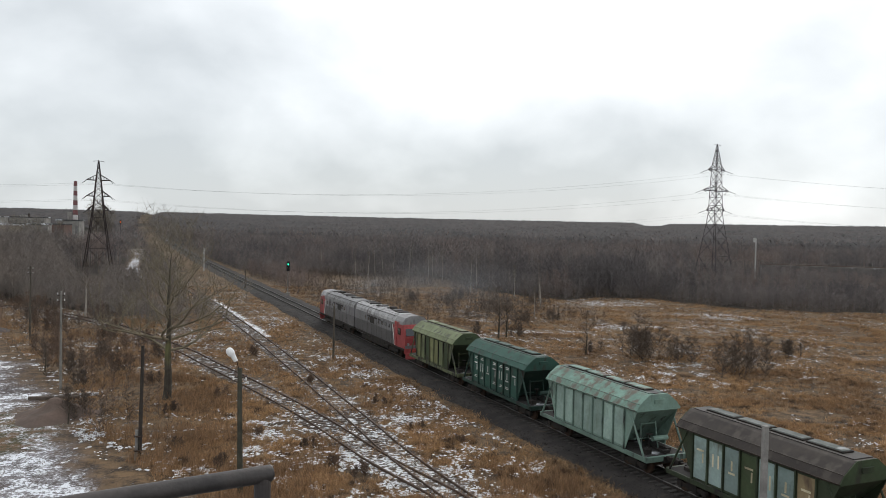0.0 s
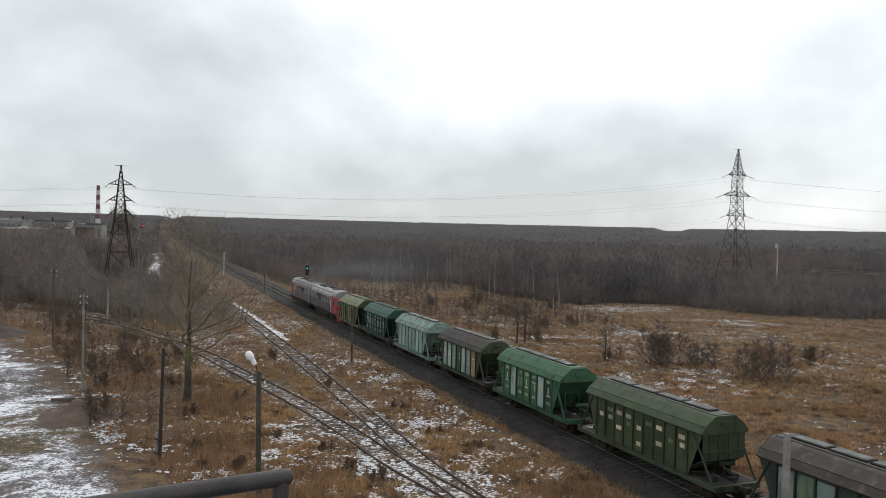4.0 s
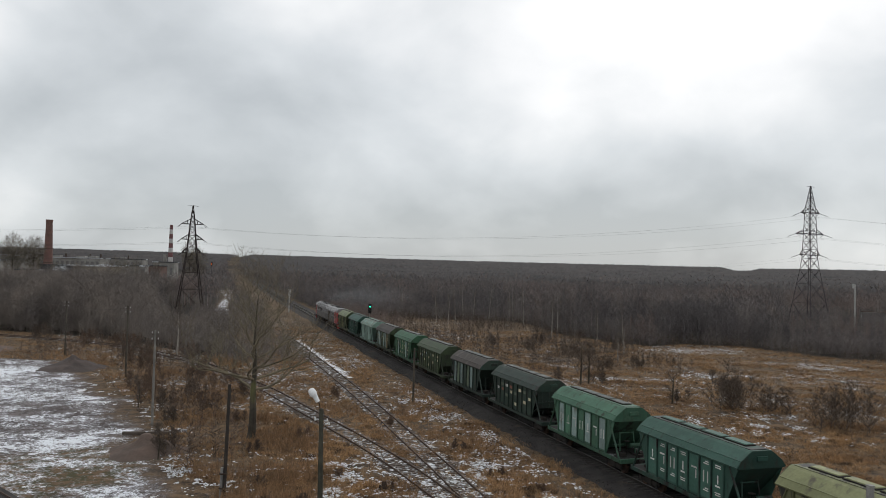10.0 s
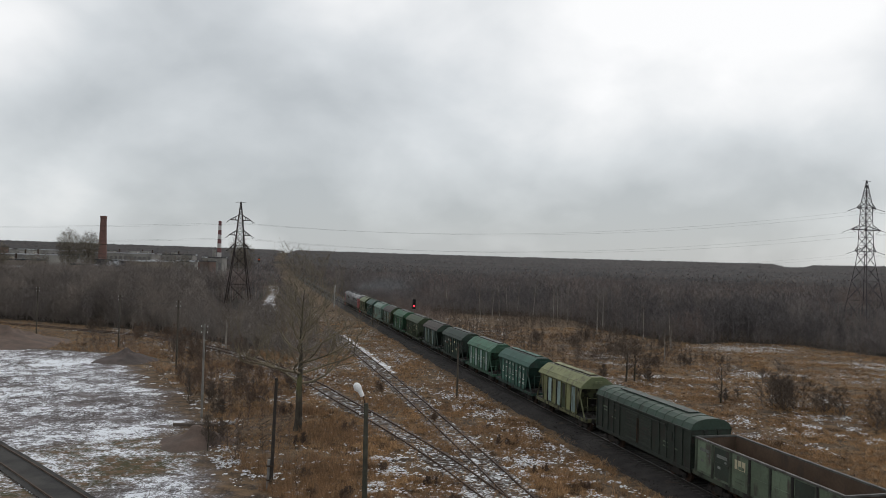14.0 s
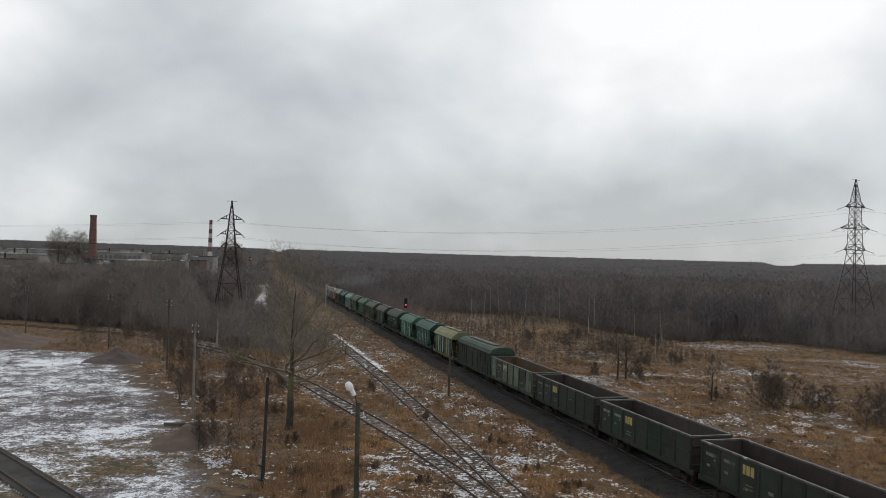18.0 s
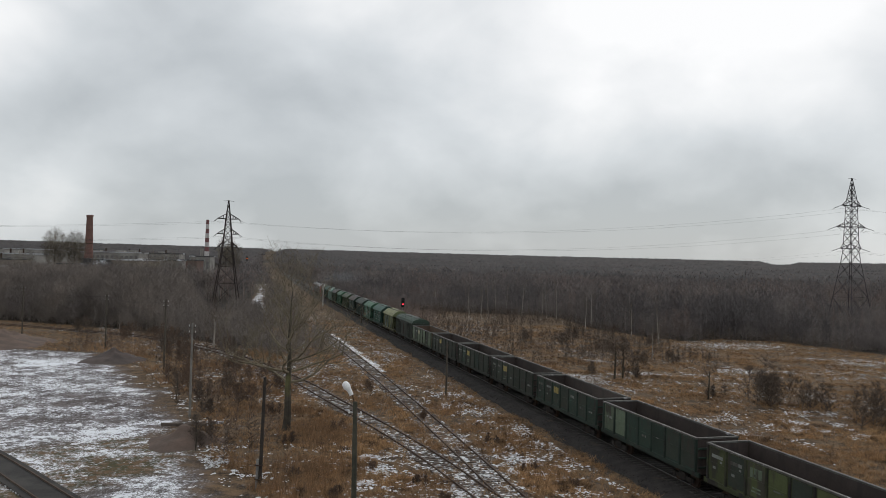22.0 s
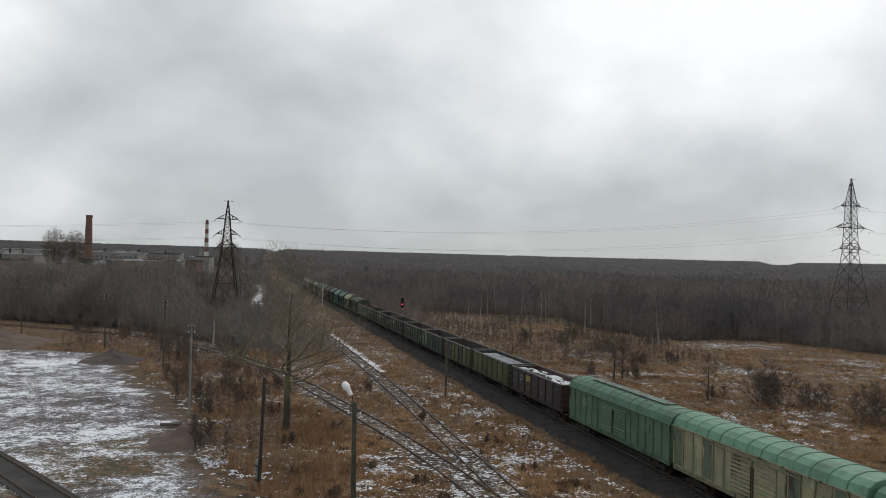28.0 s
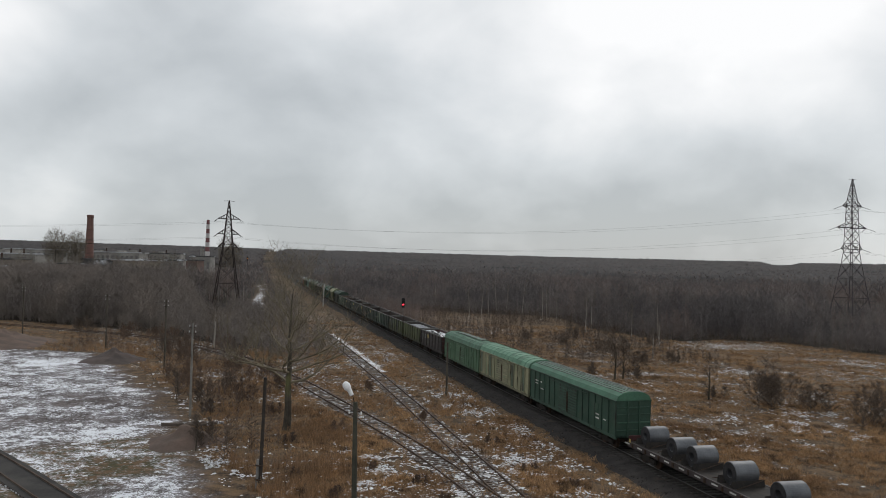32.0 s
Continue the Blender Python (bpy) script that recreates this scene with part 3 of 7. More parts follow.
def heap(x, y, r, h, material, label):
    rnd = random.Random(int(x * 7))
    n, rings = 40, 10
    vs, fs = [(0, 0, h)], []
    for j in range(1, rings + 1):
        u = j / rings
        for i in range(n):
            a = 2 * math.pi * i / n
            rr = r * u * (1 + 0.22 * noise.noise((math.cos(a) * 1.2 + x, math.sin(a) * 1.2, y)))
            z = h * (1 - u) ** 1.5 * (1 + 0.5 * noise.noise((rr * math.cos(a) * 0.8, rr * math.sin(a) * 0.8, x))) + 0.09 * noise.noise((rr * math.cos(a) * 2.4, rr * math.sin(a) * 2.4, y)) - 0.15 * u
            vs.append((rr * math.cos(a), rr * math.sin(a), z))
    for i in range(n):
        fs.append((0, 1 + i, 1 + (i + 1) % n))
    for j in range(rings - 1):
        for i in range(n):
            a, b2 = 1 + j * n + i, 1 + j * n + (i + 1) % n
            fs += [(a, a + n, b2 + n), (a, b2 + n, b2)]
    me = raw_mesh("earth_mound", vs, fs)
    me.polygons.foreach_set("use_smooth", np.ones(len(fs), dtype=bool))
    ob = put("earth_mound", me, material, None, pose(x, y, 0.02))
    tagged(ob, label, "earth heap")


heap(-20.3, 60.5, 3.6, 1.3, M_EARTH, "low heap of reddish-brown earth at the yard's edge")
heap(-45.5, 106, 5.2, 1.7, mat("grey_gravel_heap", (0.10, 0.078, 0.07), (0.065, 0.052, 0.048), 0.6, 0.95, 0, 0.7, 5.0), "heap of grey-brown gravel before the willows")
heap(-74, 122, 12.0, 3.2, M_EARTH, "large heap of reddish earth at the yard's far end")


def far_line():
    """The other railway, on a low bank beyond the thicket."""
    pts = [(146.0 + 5.2 * i, 240.0 - 2.4 * i) for i in range(34)]
    ob = part("far_embankment", Kit().sweep(pts, 0.0, 6.0, -0.5, 4.5), mat("snowy_bank", (0.17, 0.155, 0.145), (0.10, 0.092, 0.088), 0.2, 0.95, 0, 0.4, 3.0, (0.6, 0.61, 0.63), 0.35, 1.0, 0.25), None)
    tagged(ob, "low grey bank of another railway beyond the thicket", "embankment", kind="structure")
    root = empty("far_railway_track", Matrix(), "dark track on the far bank", "railway track")
    tagged(root, kind="structure")
    for off in (-0.8, 0.8):
        part("rail", Kit().sweep(pts, off, 0.12, 4.5, 4.75), M_OLDRAIL, root)
    m = empty("signal_mast", pose(140.4, 234.0, 4.4), "pale concrete signal mast on the far bank", "railway signal")
    part("mast", Kit().rod((0, 0, -5.0), (0, 0, 9.0), 0.24, 0.2, 10), M_PALECONC, m)
    part("signal_back", Kit().box(-0.9, -0.2, -0.15, 0.15, 7.7, 9.1), M_PALECONC, m, bevel=0.03)


far_line()


# ---- plants ----
def spray(rng, h, n_branch, n_twig, trunk_r, spread, low=0.2, wid=0.07, twig_len=0.13):
    """A bare tree as triangles: a trunk, branches and many fine slivers. Returns arrays for height about h."""
    V, F = [], []

    def tri(a, b, c):
        o = len(V)
        V.extend([a, b, c])
        F.append((o, o + 1, o + 2))

    def sliver(p, q, w):
        d = q - p
        s = np.cross(d, rng.normal(size=3))
        s = s / (np.linalg.norm(s) + 1e-9) * w / 2
        tri(p - s, p + s, q)

    top = np.array([rng.normal() * 0.04 * h, rng.normal() * 0.04 * h, h])
    o = len(V)
    for i in range(3):
        a = 2.1 * i
        V.append(np.array([trunk_r * math.cos(a), trunk_r * math.sin(a), -0.3]))
    V.append(top)
    F.extend([(o, o + 1, o + 3), (o + 1, o + 2, o + 3), (o + 2, o, o + 3)])
    tips = []
    for i in range(n_branch):
        u = low + (1 - low) * rng.random() ** 0.9
        p = top * u
        a = rng.random() * 6.283
        ln = h * spread * (1.15 - u) * (0.6 + 0.6 * rng.random())
        q = p + np.array([math.cos(a) * ln, math.sin(a) * ln, ln * (0.55 + 0.7 * rng.random())])
        sliver(p, q, wid * 1.6)
        tips.append((p, q))
    for i in range(n_twig):
        p, q = tips[rng.integers(len(tips))]
        s = p + (q - p) * (0.25 + 0.75 * rng.random())
        e = s + h * twig_len * np.array([rng.normal() * 0.6, rng.normal() * 0.6, 0.5 + 0.6 * rng.random()])
        sliver(s, e, wid * (0.6 + 0.5 * rng.random()))
    return np.array(V), np.array(F)


def scatter(name, templates, places, material, label, category, kind="stuff"):
    """Joins copies of the templates at (x, y, z, scale, width) into one mesh."""
    rng = np.random.default_rng(11)
    VV, FF, o = [], [], 0
    for x, y, z, sc, wd in places:
        v, f = templates[rng.integers(len(templates))]
        a = rng.random() * 6.283
        c, s = math.cos(a), math.sin(a)
        w = v.copy()
        w[:, 0], w[:, 1] = (v[:, 0] * c - v[:, 1] * s) * sc * wd + x, (v[:, 0] * s + v[:, 1] * c) * sc * wd + y
        w[:, 2] = v[:, 2] * sc + z
        VV.append(w)
        FF.append(f + o)
        o += len(v)
    ob = put(name, raw_mesh(name, np.concatenate(VV), np.concatenate(FF)), material)
    return tagged(ob, label, category, kind=kind)


def crown_cloud(rng, h, n, ln, wid, trunk_r, rx=0.24, rz=0.36, cz=0.62):
    """A bare rounded crown: slivers through an ellipsoid, over a trunk."""
    V, F = [], []
    for i in range(3):
        V.append(np.array([trunk_r * math.cos(2.1 * i), trunk_r * math.sin(2.1 * i), -0.3]))
    V.append(np.array([0, 0, h * 0.85]))
    F += [(0, 1, 3), (1, 2, 3), (2, 0, 3)]
    for _ in range(n):
        d = rng.normal(size=3)
        d = d / np.linalg.norm(d) * rng.random() ** 0.45
        p = np.array([d[0] * rx * h, d[1] * rx * h, cz * h + d[2] * rz * h])
        if p[2] < cz * h:
            p[:2] *= 0.8
        e = np.array([d[0] + rng.normal() * 0.4, d[1] + rng.normal() * 0.4, 0.75 + 0.4 * rng.normal()])
        e = p + e / np.linalg.norm(e) * ln * rng.uniform(0.6, 1.3)
        s = np.cross(e - p, rng.normal(size=3))
        s = s / (np.linalg.norm(s) + 1e-9) * wid * rng.uniform(0.5, 1.0) / 2
        o = len(V)
        V += [p - s, p + s, e]
        F.append((o, o + 1, o + 2))
    return np.array(V), np.array(F)


rng = np.random.default_rng(3)
T_NEAR = [spray(rng, 10.0, 40, 215, 0.07, 0.36, 0.06, 0.045, 0.13) for _ in range(8)]
T_MID = [crown_cloud(rng, 10.0, 95, 1.4, 0.12, 0.1) for _ in range(8)]
T_FAR = [crown_cloud(rng, 12.0, 40, 2.2, 0.5, 0.3, 0.32, 0.40, 0.58) for _ in range(8)]
T_BUSH = [spray(rng, 3.0, 40, 110, 0.03, 0.55, 0.0, 0.04, 0.16) for _ in range(6)]
T_SHRUB = [spray(rng, 1.6, 20, 30, 0.016, 0.26, 0.0, 0.02, 0.2) for _ in range(6)]


def weed_tuft(rng):
    """Upright withered stalks that lean apart."""
    V, F = [], []
    for _ in range(16):
        a, r = rng.random() * 6.283, 0.32 * rng.random()
        p = np.array([r * math.cos(a), r * math.sin(a), -0.03])
        q = p + np.array([rng.normal() * 0.16, rng.normal() * 0.16, 0.55 + 0.6 * rng.random()])
        w = np.array([math.cos(a * 5), math.sin(a * 5), 0]) * 0.013
        o = len(V)
        V += [p - w, p + w, q]
        F.append((o, o + 1, o + 2))
    return np.array(V), np.array(F)


T_WEED = [weed_tuft(rng) for _ in range(8)]


def low_growth(x, y):
    """Height factor: scrub under the power line, beside the track and round the pylon stays low."""
    ux, uy = 0.934, -0.356
    if x > track_x(y):
        d = abs((x + 86.5) * uy - (y - 304) * ux)
        return max(0.72, 0.5 if d < 26 else min(1.0, 0.5 + (d - 26) / 50))
    a, r = math.degrees(math.atan2(x, y)), math.hypot(x, y)
    full = 1.22 - 0.0006 * max(0.0, r - 160)
    if r > 250:
        return full
    cap = max(0.10, (13.4 - 0.045 * r) / 10)
    if -14.9 < a < -12.0:
        cap = max(0.07, (12.6 - 0.066 * r) / 10)
    k = min(max((-17.3 - a) / 1.4, 0.0), 1.0)
    return cap + (full - cap) * k


def woods():
    rnd = random.Random(21)
    near, mid = [], []
    # the nearest 60 m of wood on both sides
    for _ in range(30000):
        x, y = rnd.uniform(-150, 230), rnd.uniform(100, 330)
        if not in_woods(x, y) or not -0.60 < math.atan2(x, y) < 0.74:
            continue
        right = x > track_x(y)
        low = 0.55 if right and math.atan2(x, y) > 0.46 and y < 262 else low_growth(x, y)
        if right:
            depth = y - interp(x, EDGE_R)
            if depth < 70 and len(near) < 6000 and rnd.random() < 0.75 * (1 if depth < 25 else 0.55):
                near.append((x, y, ground_z(x, y), low * rnd.uniform(0.6, 1.0) * min(1.0, 0.74 + depth / 70) * (0.95 + 0.5 * noise.noise((x * 0.045, y * 0.045, 2.0))), rnd.uniform(0.8, 1.2), 1))
        else:
            depth = y - interp(x, EDGE_L)
            if depth < 90 and rnd.random() < 0.75 * (1 if depth < 30 else 0.55):
                near.append((x, y, ground_z(x, y), low * rnd.uniform(0.68, 1.0) * min(1.0, 0.34 + max(0.0, track_x(y) - 27 - x) / 26) * min(1.0, 0.55 + depth / 40) * (0.97 + 0.35 * noise.noise((x * 0.06, y * 0.06, 8.0))), rnd.uniform(0.9, 1.4), 0))
    # low willow scrub between the thicket and the siding
    for _ in range(2600):
        y = rnd.uniform(100, 245)
        x = track_x(y) - rnd.uniform(13, 34)
        if noise.noise((x * 0.09, y * 0.07, 6.0)) > rnd.uniform(-0.35, 0.35) and not siding_near(x, y) and not siding_near(x - 1.5, y) and not siding_near(x + 1.5, y) and not on_path(x, y):
            near.append((x, y, ground_z(x, y), rnd.uniform(0.12, 0.42), rnd.uniform(0.9, 1.5), 0))
    kinds = (("bare_woods", M_WOODS, "bare grey-brown winter wood"), ("reddish_bare_woods", M_WOODSR, "stands of reddish-brown bare trees in the wood"), ("dark_bare_woods", M_WOODSD, "dark stands of bare alder in the wood"))

    def stand(x, y):
        v = noise.noise((x * 0.022, y * 0.030, 14.0)) + 0.5 * noise.noise((x * 0.08, y * 0.08, 15.0)) + rnd.uniform(-0.2, 0.2)
        return 1 if v > 0.22 else 2 if v < -0.12 else 0

    # brush close to the far track
    for _ in range(900):
        y = rnd.uniform(168, 330)
        x = track_x(y) + rnd.uniform(5.5, 15)
        if noise.noise((x * 0.09, y * 0.07, 26.0)) > rnd.uniform(-0.5, 0.3) and math.hypot(x + 8.4, y - 162.5) > 9:
            near.append((x, y, ground_z(x, y), rnd.uniform(0.14, 0.46), rnd.uniform(0.9, 1.4), 1))
    groups = [[], [], []]
    for p in near:
        if p[5]:
            groups[stand(p[0], p[1])].append(p[:5])
    for (nm, ma, lb), g in zip(kinds, groups):
        scatter(nm, T_NEAR, g, ma, lb + " at the meadow's edge", "woods")
    low = [[], []]
    for _ in range(14000):
        x, y = rnd.uniform(-120, 130), rnd.uniform(105, 260)
        if not in_woods(x, y) or not -0.58 < math.atan2(x, y) < 0.70:
            continue
        right = x > track_x(y)
        if y - interp(x, EDGE_R if right else EDGE_L) < (16 if right else 26):
            low[right].append((x, y, ground_z(x, y), rnd.uniform(0.5, 1.35) * (1.0 if right else min(1.0, 1.6 * low_growth(x, y))), rnd.uniform(0.7, 1.1)))
    scatter("wood_understory", T_BUSH, low[1][:1600], M_WOODS, "dense bare undergrowth along the wood's edge", "undergrowth")
    scatter("thicket_understory", T_BUSH, low[0][:1700], M_WOODSL, "dense bare undergrowth below the willows", "undergrowth")
    scatter("willow_thicket", T_NEAR, [p[:5] for p in near if not p[5]], M_WOODSL, "thicket of bare mossy willows and alders beside the yard", "thicket")
    for _ in range(9000):
        a, r = rnd.uniform(-0.6, 0.74), 190 * (720 / 190) ** rnd.random()
        x, y = r * math.sin(a), r * math.cos(a)
        if in_woods(x, y):
            depth = y - interp(x, EDGE_R if x > track_x(y) else EDGE_L)
            if (depth > 55 or y > 320) and not (x < track_x(y) and a < -0.275 and r > 350):
                mid.append((x, y, ground_z(x, y), rnd.uniform(0.7, 1.1) * (0.5 if a > 0.46 and y < 262 else 1.0) if x > track_x(y) else low_growth(x, y) * rnd.uniform(0.7, 1.0) * min(1.0, 0.34 + max(0.0, track_x(y) - (27 if y < 235 else 13) - x) / 26), rnd.uniform(0.9, 1.3)))
    groups = [[], [], []]
    for p in mid:
        groups[stand(p[0], p[1])].append(p)
    for (nm, ma, lb), g in zip(kinds, groups):
        scatter("middle_" + nm, T_MID, g, ma, lb + " stretching away over flat land", "woods")
    # the far woods: one rough canopy, with single crowns along the skyline
    rings = [440.0]
    while rings[-1] < 3300:
        rings.append(rings[-1] * 1.028)
    step = 0.0022
    nr, na = len(rings), int(1.40 / step)
    V, F, closed = [], [], []
    for j, r in enumerate(rings):
        for i in range(na):
            a = -0.62 + (i + rnd.uniform(-0.4, 0.4)) * step
            rr = r * rnd.uniform(0.988, 1.012)
            x, y = rr * math.sin(a), rr * math.cos(a)
            open_land = not in_woods(x, y) or (rr < 1150 and a < -0.272)
            z = far_rise(x, y) + (-3.0 if open_land else 9.0 + 2.2 * noise.noise((x * 0.012, y * 0.012, 4.0)) + rnd.uniform(-2.4, 2.0))
            if not open_land:
                z -= 9.0 * max(0.0, 1 - (rr - 440) / 70)
                edge = abs(x - track_x(y)) - 9
                if edge < 36:
                    z -= 9.0 * (1 - max(edge, 0.0) / 36)
                if a < -0.26:
                    z -= 9.5 * max(0.0, 1 - (rr - 1150) / 160)
            V.append((x, y, z))
            closed.append(not open_land)
    for j in range(nr - 1):
        for i in range(na - 1):
            p = j * na + i
            if closed[p] and closed[p + 1] and closed[p + na] and closed[p + na + 1]:
                F += [(p, p + 1, p + na + 1), (p, p + na + 1, p + na)]
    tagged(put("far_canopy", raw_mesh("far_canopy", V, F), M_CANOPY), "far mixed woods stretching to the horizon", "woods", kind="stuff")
    far, spr, fore = [], [], [[], [], []]
    for r in [470, 520, 580, 640, 720, 800, 870, 940, 1010, 1100, 1300, 1550, 1900, 2300, 2700, 3000, 3150, 3290]:
        gap = 0.0024 if r > 1200 else 3.2 / r
        for i in range(int(1.36 / gap)):
            a = -0.60 + (i + rnd.random()) * gap
            rr = r * rnd.uniform(0.94, 1.02)
            x, y = rr * math.sin(a), rr * math.cos(a)
            if not in_woods(x, y) or (r < 1150 and -0.60 < a < -0.272):
                continue
            z = far_rise(x, y) - 1.0
            if r > 2600 and noise.noise((a * 14, 3.3, r * 0.001)) > 0.0 or rnd.random() < 0.006:
                spr.append((x, y, z, rnd.uniform(0.75, 0.98), 1.0))
            elif r < 1200:
                fore[stand(x * 0.6, y * 0.4)].append((x, y, z, rnd.uniform(0.7, 1.1), rnd.uniform(0.9, 1.4)))
            else:
                far.append((x, y, z, rnd.uniform(0.75, 1.0) * (1.1 if r < 1700 else 1.0), rnd.uniform(1.1, 1.6)))
    for (nm, ma, lb), g in zip(kinds, fore):
        scatter("distant_" + nm, T_FAR, g, ma, lb + " half a mile away", "woods")
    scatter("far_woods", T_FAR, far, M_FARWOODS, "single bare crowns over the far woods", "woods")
    T_SPR = []
    for _ in range(4):
        V, F = [], []
        for k in range(9):
            z0 = 1.5 + k * 1.6
            w = 3.2 * (1 - k / 9.5)
            for j in range(4):
                a = rng.random() * 6.283
                o = len(V)
                V += [np.array([0, 0, z0 + 1.8]), np.array([w * math.cos(a), w * math.sin(a), z0 - 0.5]), np.array([w * math.cos(a + 1.0), w * math.sin(a + 1.0), z0 - 0.5])]
                F.append((o, o + 1, o + 2))
        T_SPR.append((np.array(V), np.array(F)))
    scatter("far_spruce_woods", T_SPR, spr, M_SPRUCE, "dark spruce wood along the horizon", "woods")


woods()


def limb(kit, p, d, ln, r, depth, rnd, twigs, up=0.25, bend=0.35):
    """A bent limb of tapered pieces that forks on."""
    n = 4
    for i in range(n):
        q = p + d * (ln / n)
        r2 = r * 0.86
        kit.rod(p, q, r, r2, 6 if r > 0.05 else 4, cap=False)
        if depth > 0 and i >= 1:
            for _ in range(1 if depth > 2 else 2):
                side = Vector((rnd.uniform(-1, 1), rnd.uniform(-1, 1), rnd.uniform(-0.2, 0.9))).normalized()
                nd = (d * 0.55 + side * 0.8).normalized()
                limb(kit, q, nd, ln * rnd.uniform(0.45, 0.68), r2 * 0.55, depth - 1, rnd, twigs, up, bend)
        p, r = q, r2
        d = (d + Vector((rnd.uniform(-bend, bend), rnd.uniform(-bend, bend), up * rnd.uniform(0, 1)))).normalized()
    if depth == 0:
        twigs.append((p, d))


M_PALEBARK = mat("pale_lichen_bark", (0.25, 0.212, 0.142), (0.15, 0.126, 0.088), 1.2, 0.95, 0, 0.4, 8.0)


def big_tree(x, y, h, r, seed, label, lean=(0.03, 0.0), low=0.28, bark=None, n_limb=15, spread=0.42):
    rnd = random.Random(seed)
    root = empty("bare_tree", pose(x, y, ground_z(x, y)), label, "tree")
    k = Kit()
    p, rad, d = Vector((0, 0, -0.3)), r * 1.25, Vector((lean[0], lean[1], 1)).normalized()
    segs = []
    n = 14
    for i in range(n):
        q = p + d * (h * 0.9 / n)
        r2 = r * (1 - 0.93 * (i + 1) / n)
        k.rod(p, q, rad, r2, 9, cap=False)
        segs.append((q.copy(), r2, (i + 1) / n))
        p, rad = q, r2
        d = (d + Vector((rnd.uniform(-.07, .07), rnd.uniform(-.07, .07), 0.1))).normalized()
    part("trunk", k, bark or M_BARK, root)
    crown, tw = Kit(), []
    for i in range(n_limb):
        q, r2, u = segs[min(n - 1, int((low + (1 - low) * (i + 0.5) / n_limb) * n))]
        a = i * 2.4 + rnd.uniform(-0.5, 0.5)
        el = rnd.uniform(0.1, 0.55) if u < 0.6 else rnd.uniform(0.5, 1.3)
        dd = Vector((math.cos(a), math.sin(a), el)).normalized()
        limb(crown, q, dd, h * spread * (1.12 - u * 0.75) * rnd.uniform(0.7, 1.1), max(r2 * 0.5, 0.03), 2, rnd, tw)
    q, r2, u = segs[int(n * 0.40)]
    limb(crown, q, Vector((-1.0, 0.15, 0.12)).normalized(), h * 0.42, 0.10, 2, rnd, tw, 0.22, 0.16)
    q, r2, u = segs[int(n * 0.46)]
    limb(crown, q, Vector((1.0, -0.2, 0.3)).normalized(), h * 0.36, 0.09, 2, rnd, tw, 0.2, 0.2)
    part("branchwork", crown, M_PALEBARK, root, "pale lichen-grey limbs")
    V, F = [], []
    for p, d in tw:
        for _ in range(3):
            e = p + (d * 0.6 + Vector((rnd.uniform(-1, 1), rnd.uniform(-1, 1), rnd.uniform(-.2, 1.0)))).normalized() * rnd.uniform(0.4, 1.1)
            s = (e - p).cross(Vector((rnd.uniform(-1, 1), rnd.uniform(-1, 1), rnd.uniform(-1, 1)))).normalized() * 0.014
            o = len(V)
            V += [p - s, p + s, e]
            F.append((o, o + 1, o + 2))
    put("crown", raw_mesh("crown", V, F), M_TWIG, root, None, "fine bare twigs")
    return root


big_tree(-13.2, 65.7, 14.0, 0.36, 4, "tall bare deciduous tree in dry grass between siding and yard", (0.085, 0.0), 0.30, None, 26, 0.46)


def small_tree(x, y, h, seed, label, bark=None, wid=0.03):
    root = empty("young_bare_tree", pose(x, y, ground_z(x, y)), label, "tree")
    part("trunk", Kit().rod((0, 0, -0.3), (0.1, 0, h * 0.45), h * 0.022, h * 0.014, 7).rod((0.1, 0, h * 0.45), (0.0, 0.1, h * 0.9), h * 0.014, 0.01, 6), bark or M_BARK, root)
    v, f = spray(np.random.default_rng(seed), h, 46, 330, 0.02, 0.34, 0.12, wid, 0.12)
    put("crown", raw_mesh("crown", v, f), M_BUSH, root, None, "fine bare twigs")


small_tree(22.9, 100, 6.6, 9, "small dark bare tree at the edge of the meadow", None, 0.06)
small_tree(24.2, 101, 5.4, 19, "small dark bare tree beside another", None, 0.05)
small_tree(30.5, 86.5, 5.0, 12, "thin bare sapling standing in the dry meadow")
small_tree(-36.5, 122, 8.0, 14, "slim bare birch before the willow thicket", M_BIRCH)
small_tree(-27, 78, 3.2, 15, "bare shrub-like sapling at the yard's edge")
small_tree(-18.5, 58, 2.6, 16, "dark bare sapling beside the earth heap")


def birch(x, y, h, seed):
    rnd = random.Random(seed)
    root = empty("birch_tree", pose(x, y, ground_z(x, y), rnd.uniform(-4, 4), rnd.uniform(-4.5, 4.5), 0), "slender bare birch with a pale trunk before the dark wood", "tree", "birches at the wood's edge")
    k = Kit()
    p = Vector((0, 0, -0.3))
    for i in range(6):
        q = Vector((0.12 * noise.noise((seed, i * 0.7, 0)), 0.12 * noise.noise((seed, i * 0.7, 5)), h * (i + 1) / 6))
        k.rod(p, q, 0.11 * (1 - i / 6.5), 0.11 * (1 - (i + 1) / 6.5), 6, cap=False)
        p = q
    part("trunk", k, M_BIRCH, root)
    v, f = spray(np.random.default_rng(seed), h, 22, 90, 0.02, 0.14, 0.35, 0.03, 0.1)
    put("crown", raw_mesh("crown", v, f), M_TWIG, root, None, "thin bare twigs")


for i, (x, y, h) in enumerate([(10.7, 209, 11), (13.0, 213, 10.5), (7.7, 213, 10), (31.9, 168.6, 11.3), (34.6, 176, 11.5), (34.7, 124.6, 6.5), (39.4, 137.6, 6.3), (31.1, 206, 13), (44.5, 156, 10.0),
                               (27.5, 208, 12), (29, 211, 12.5), (40.5, 162, 9.0), (16, 224, 13), (19, 226, 11), (-2, 244, 12), (23, 219, 14)]):
    birch(x, y, h * 0.8, 40 + i)


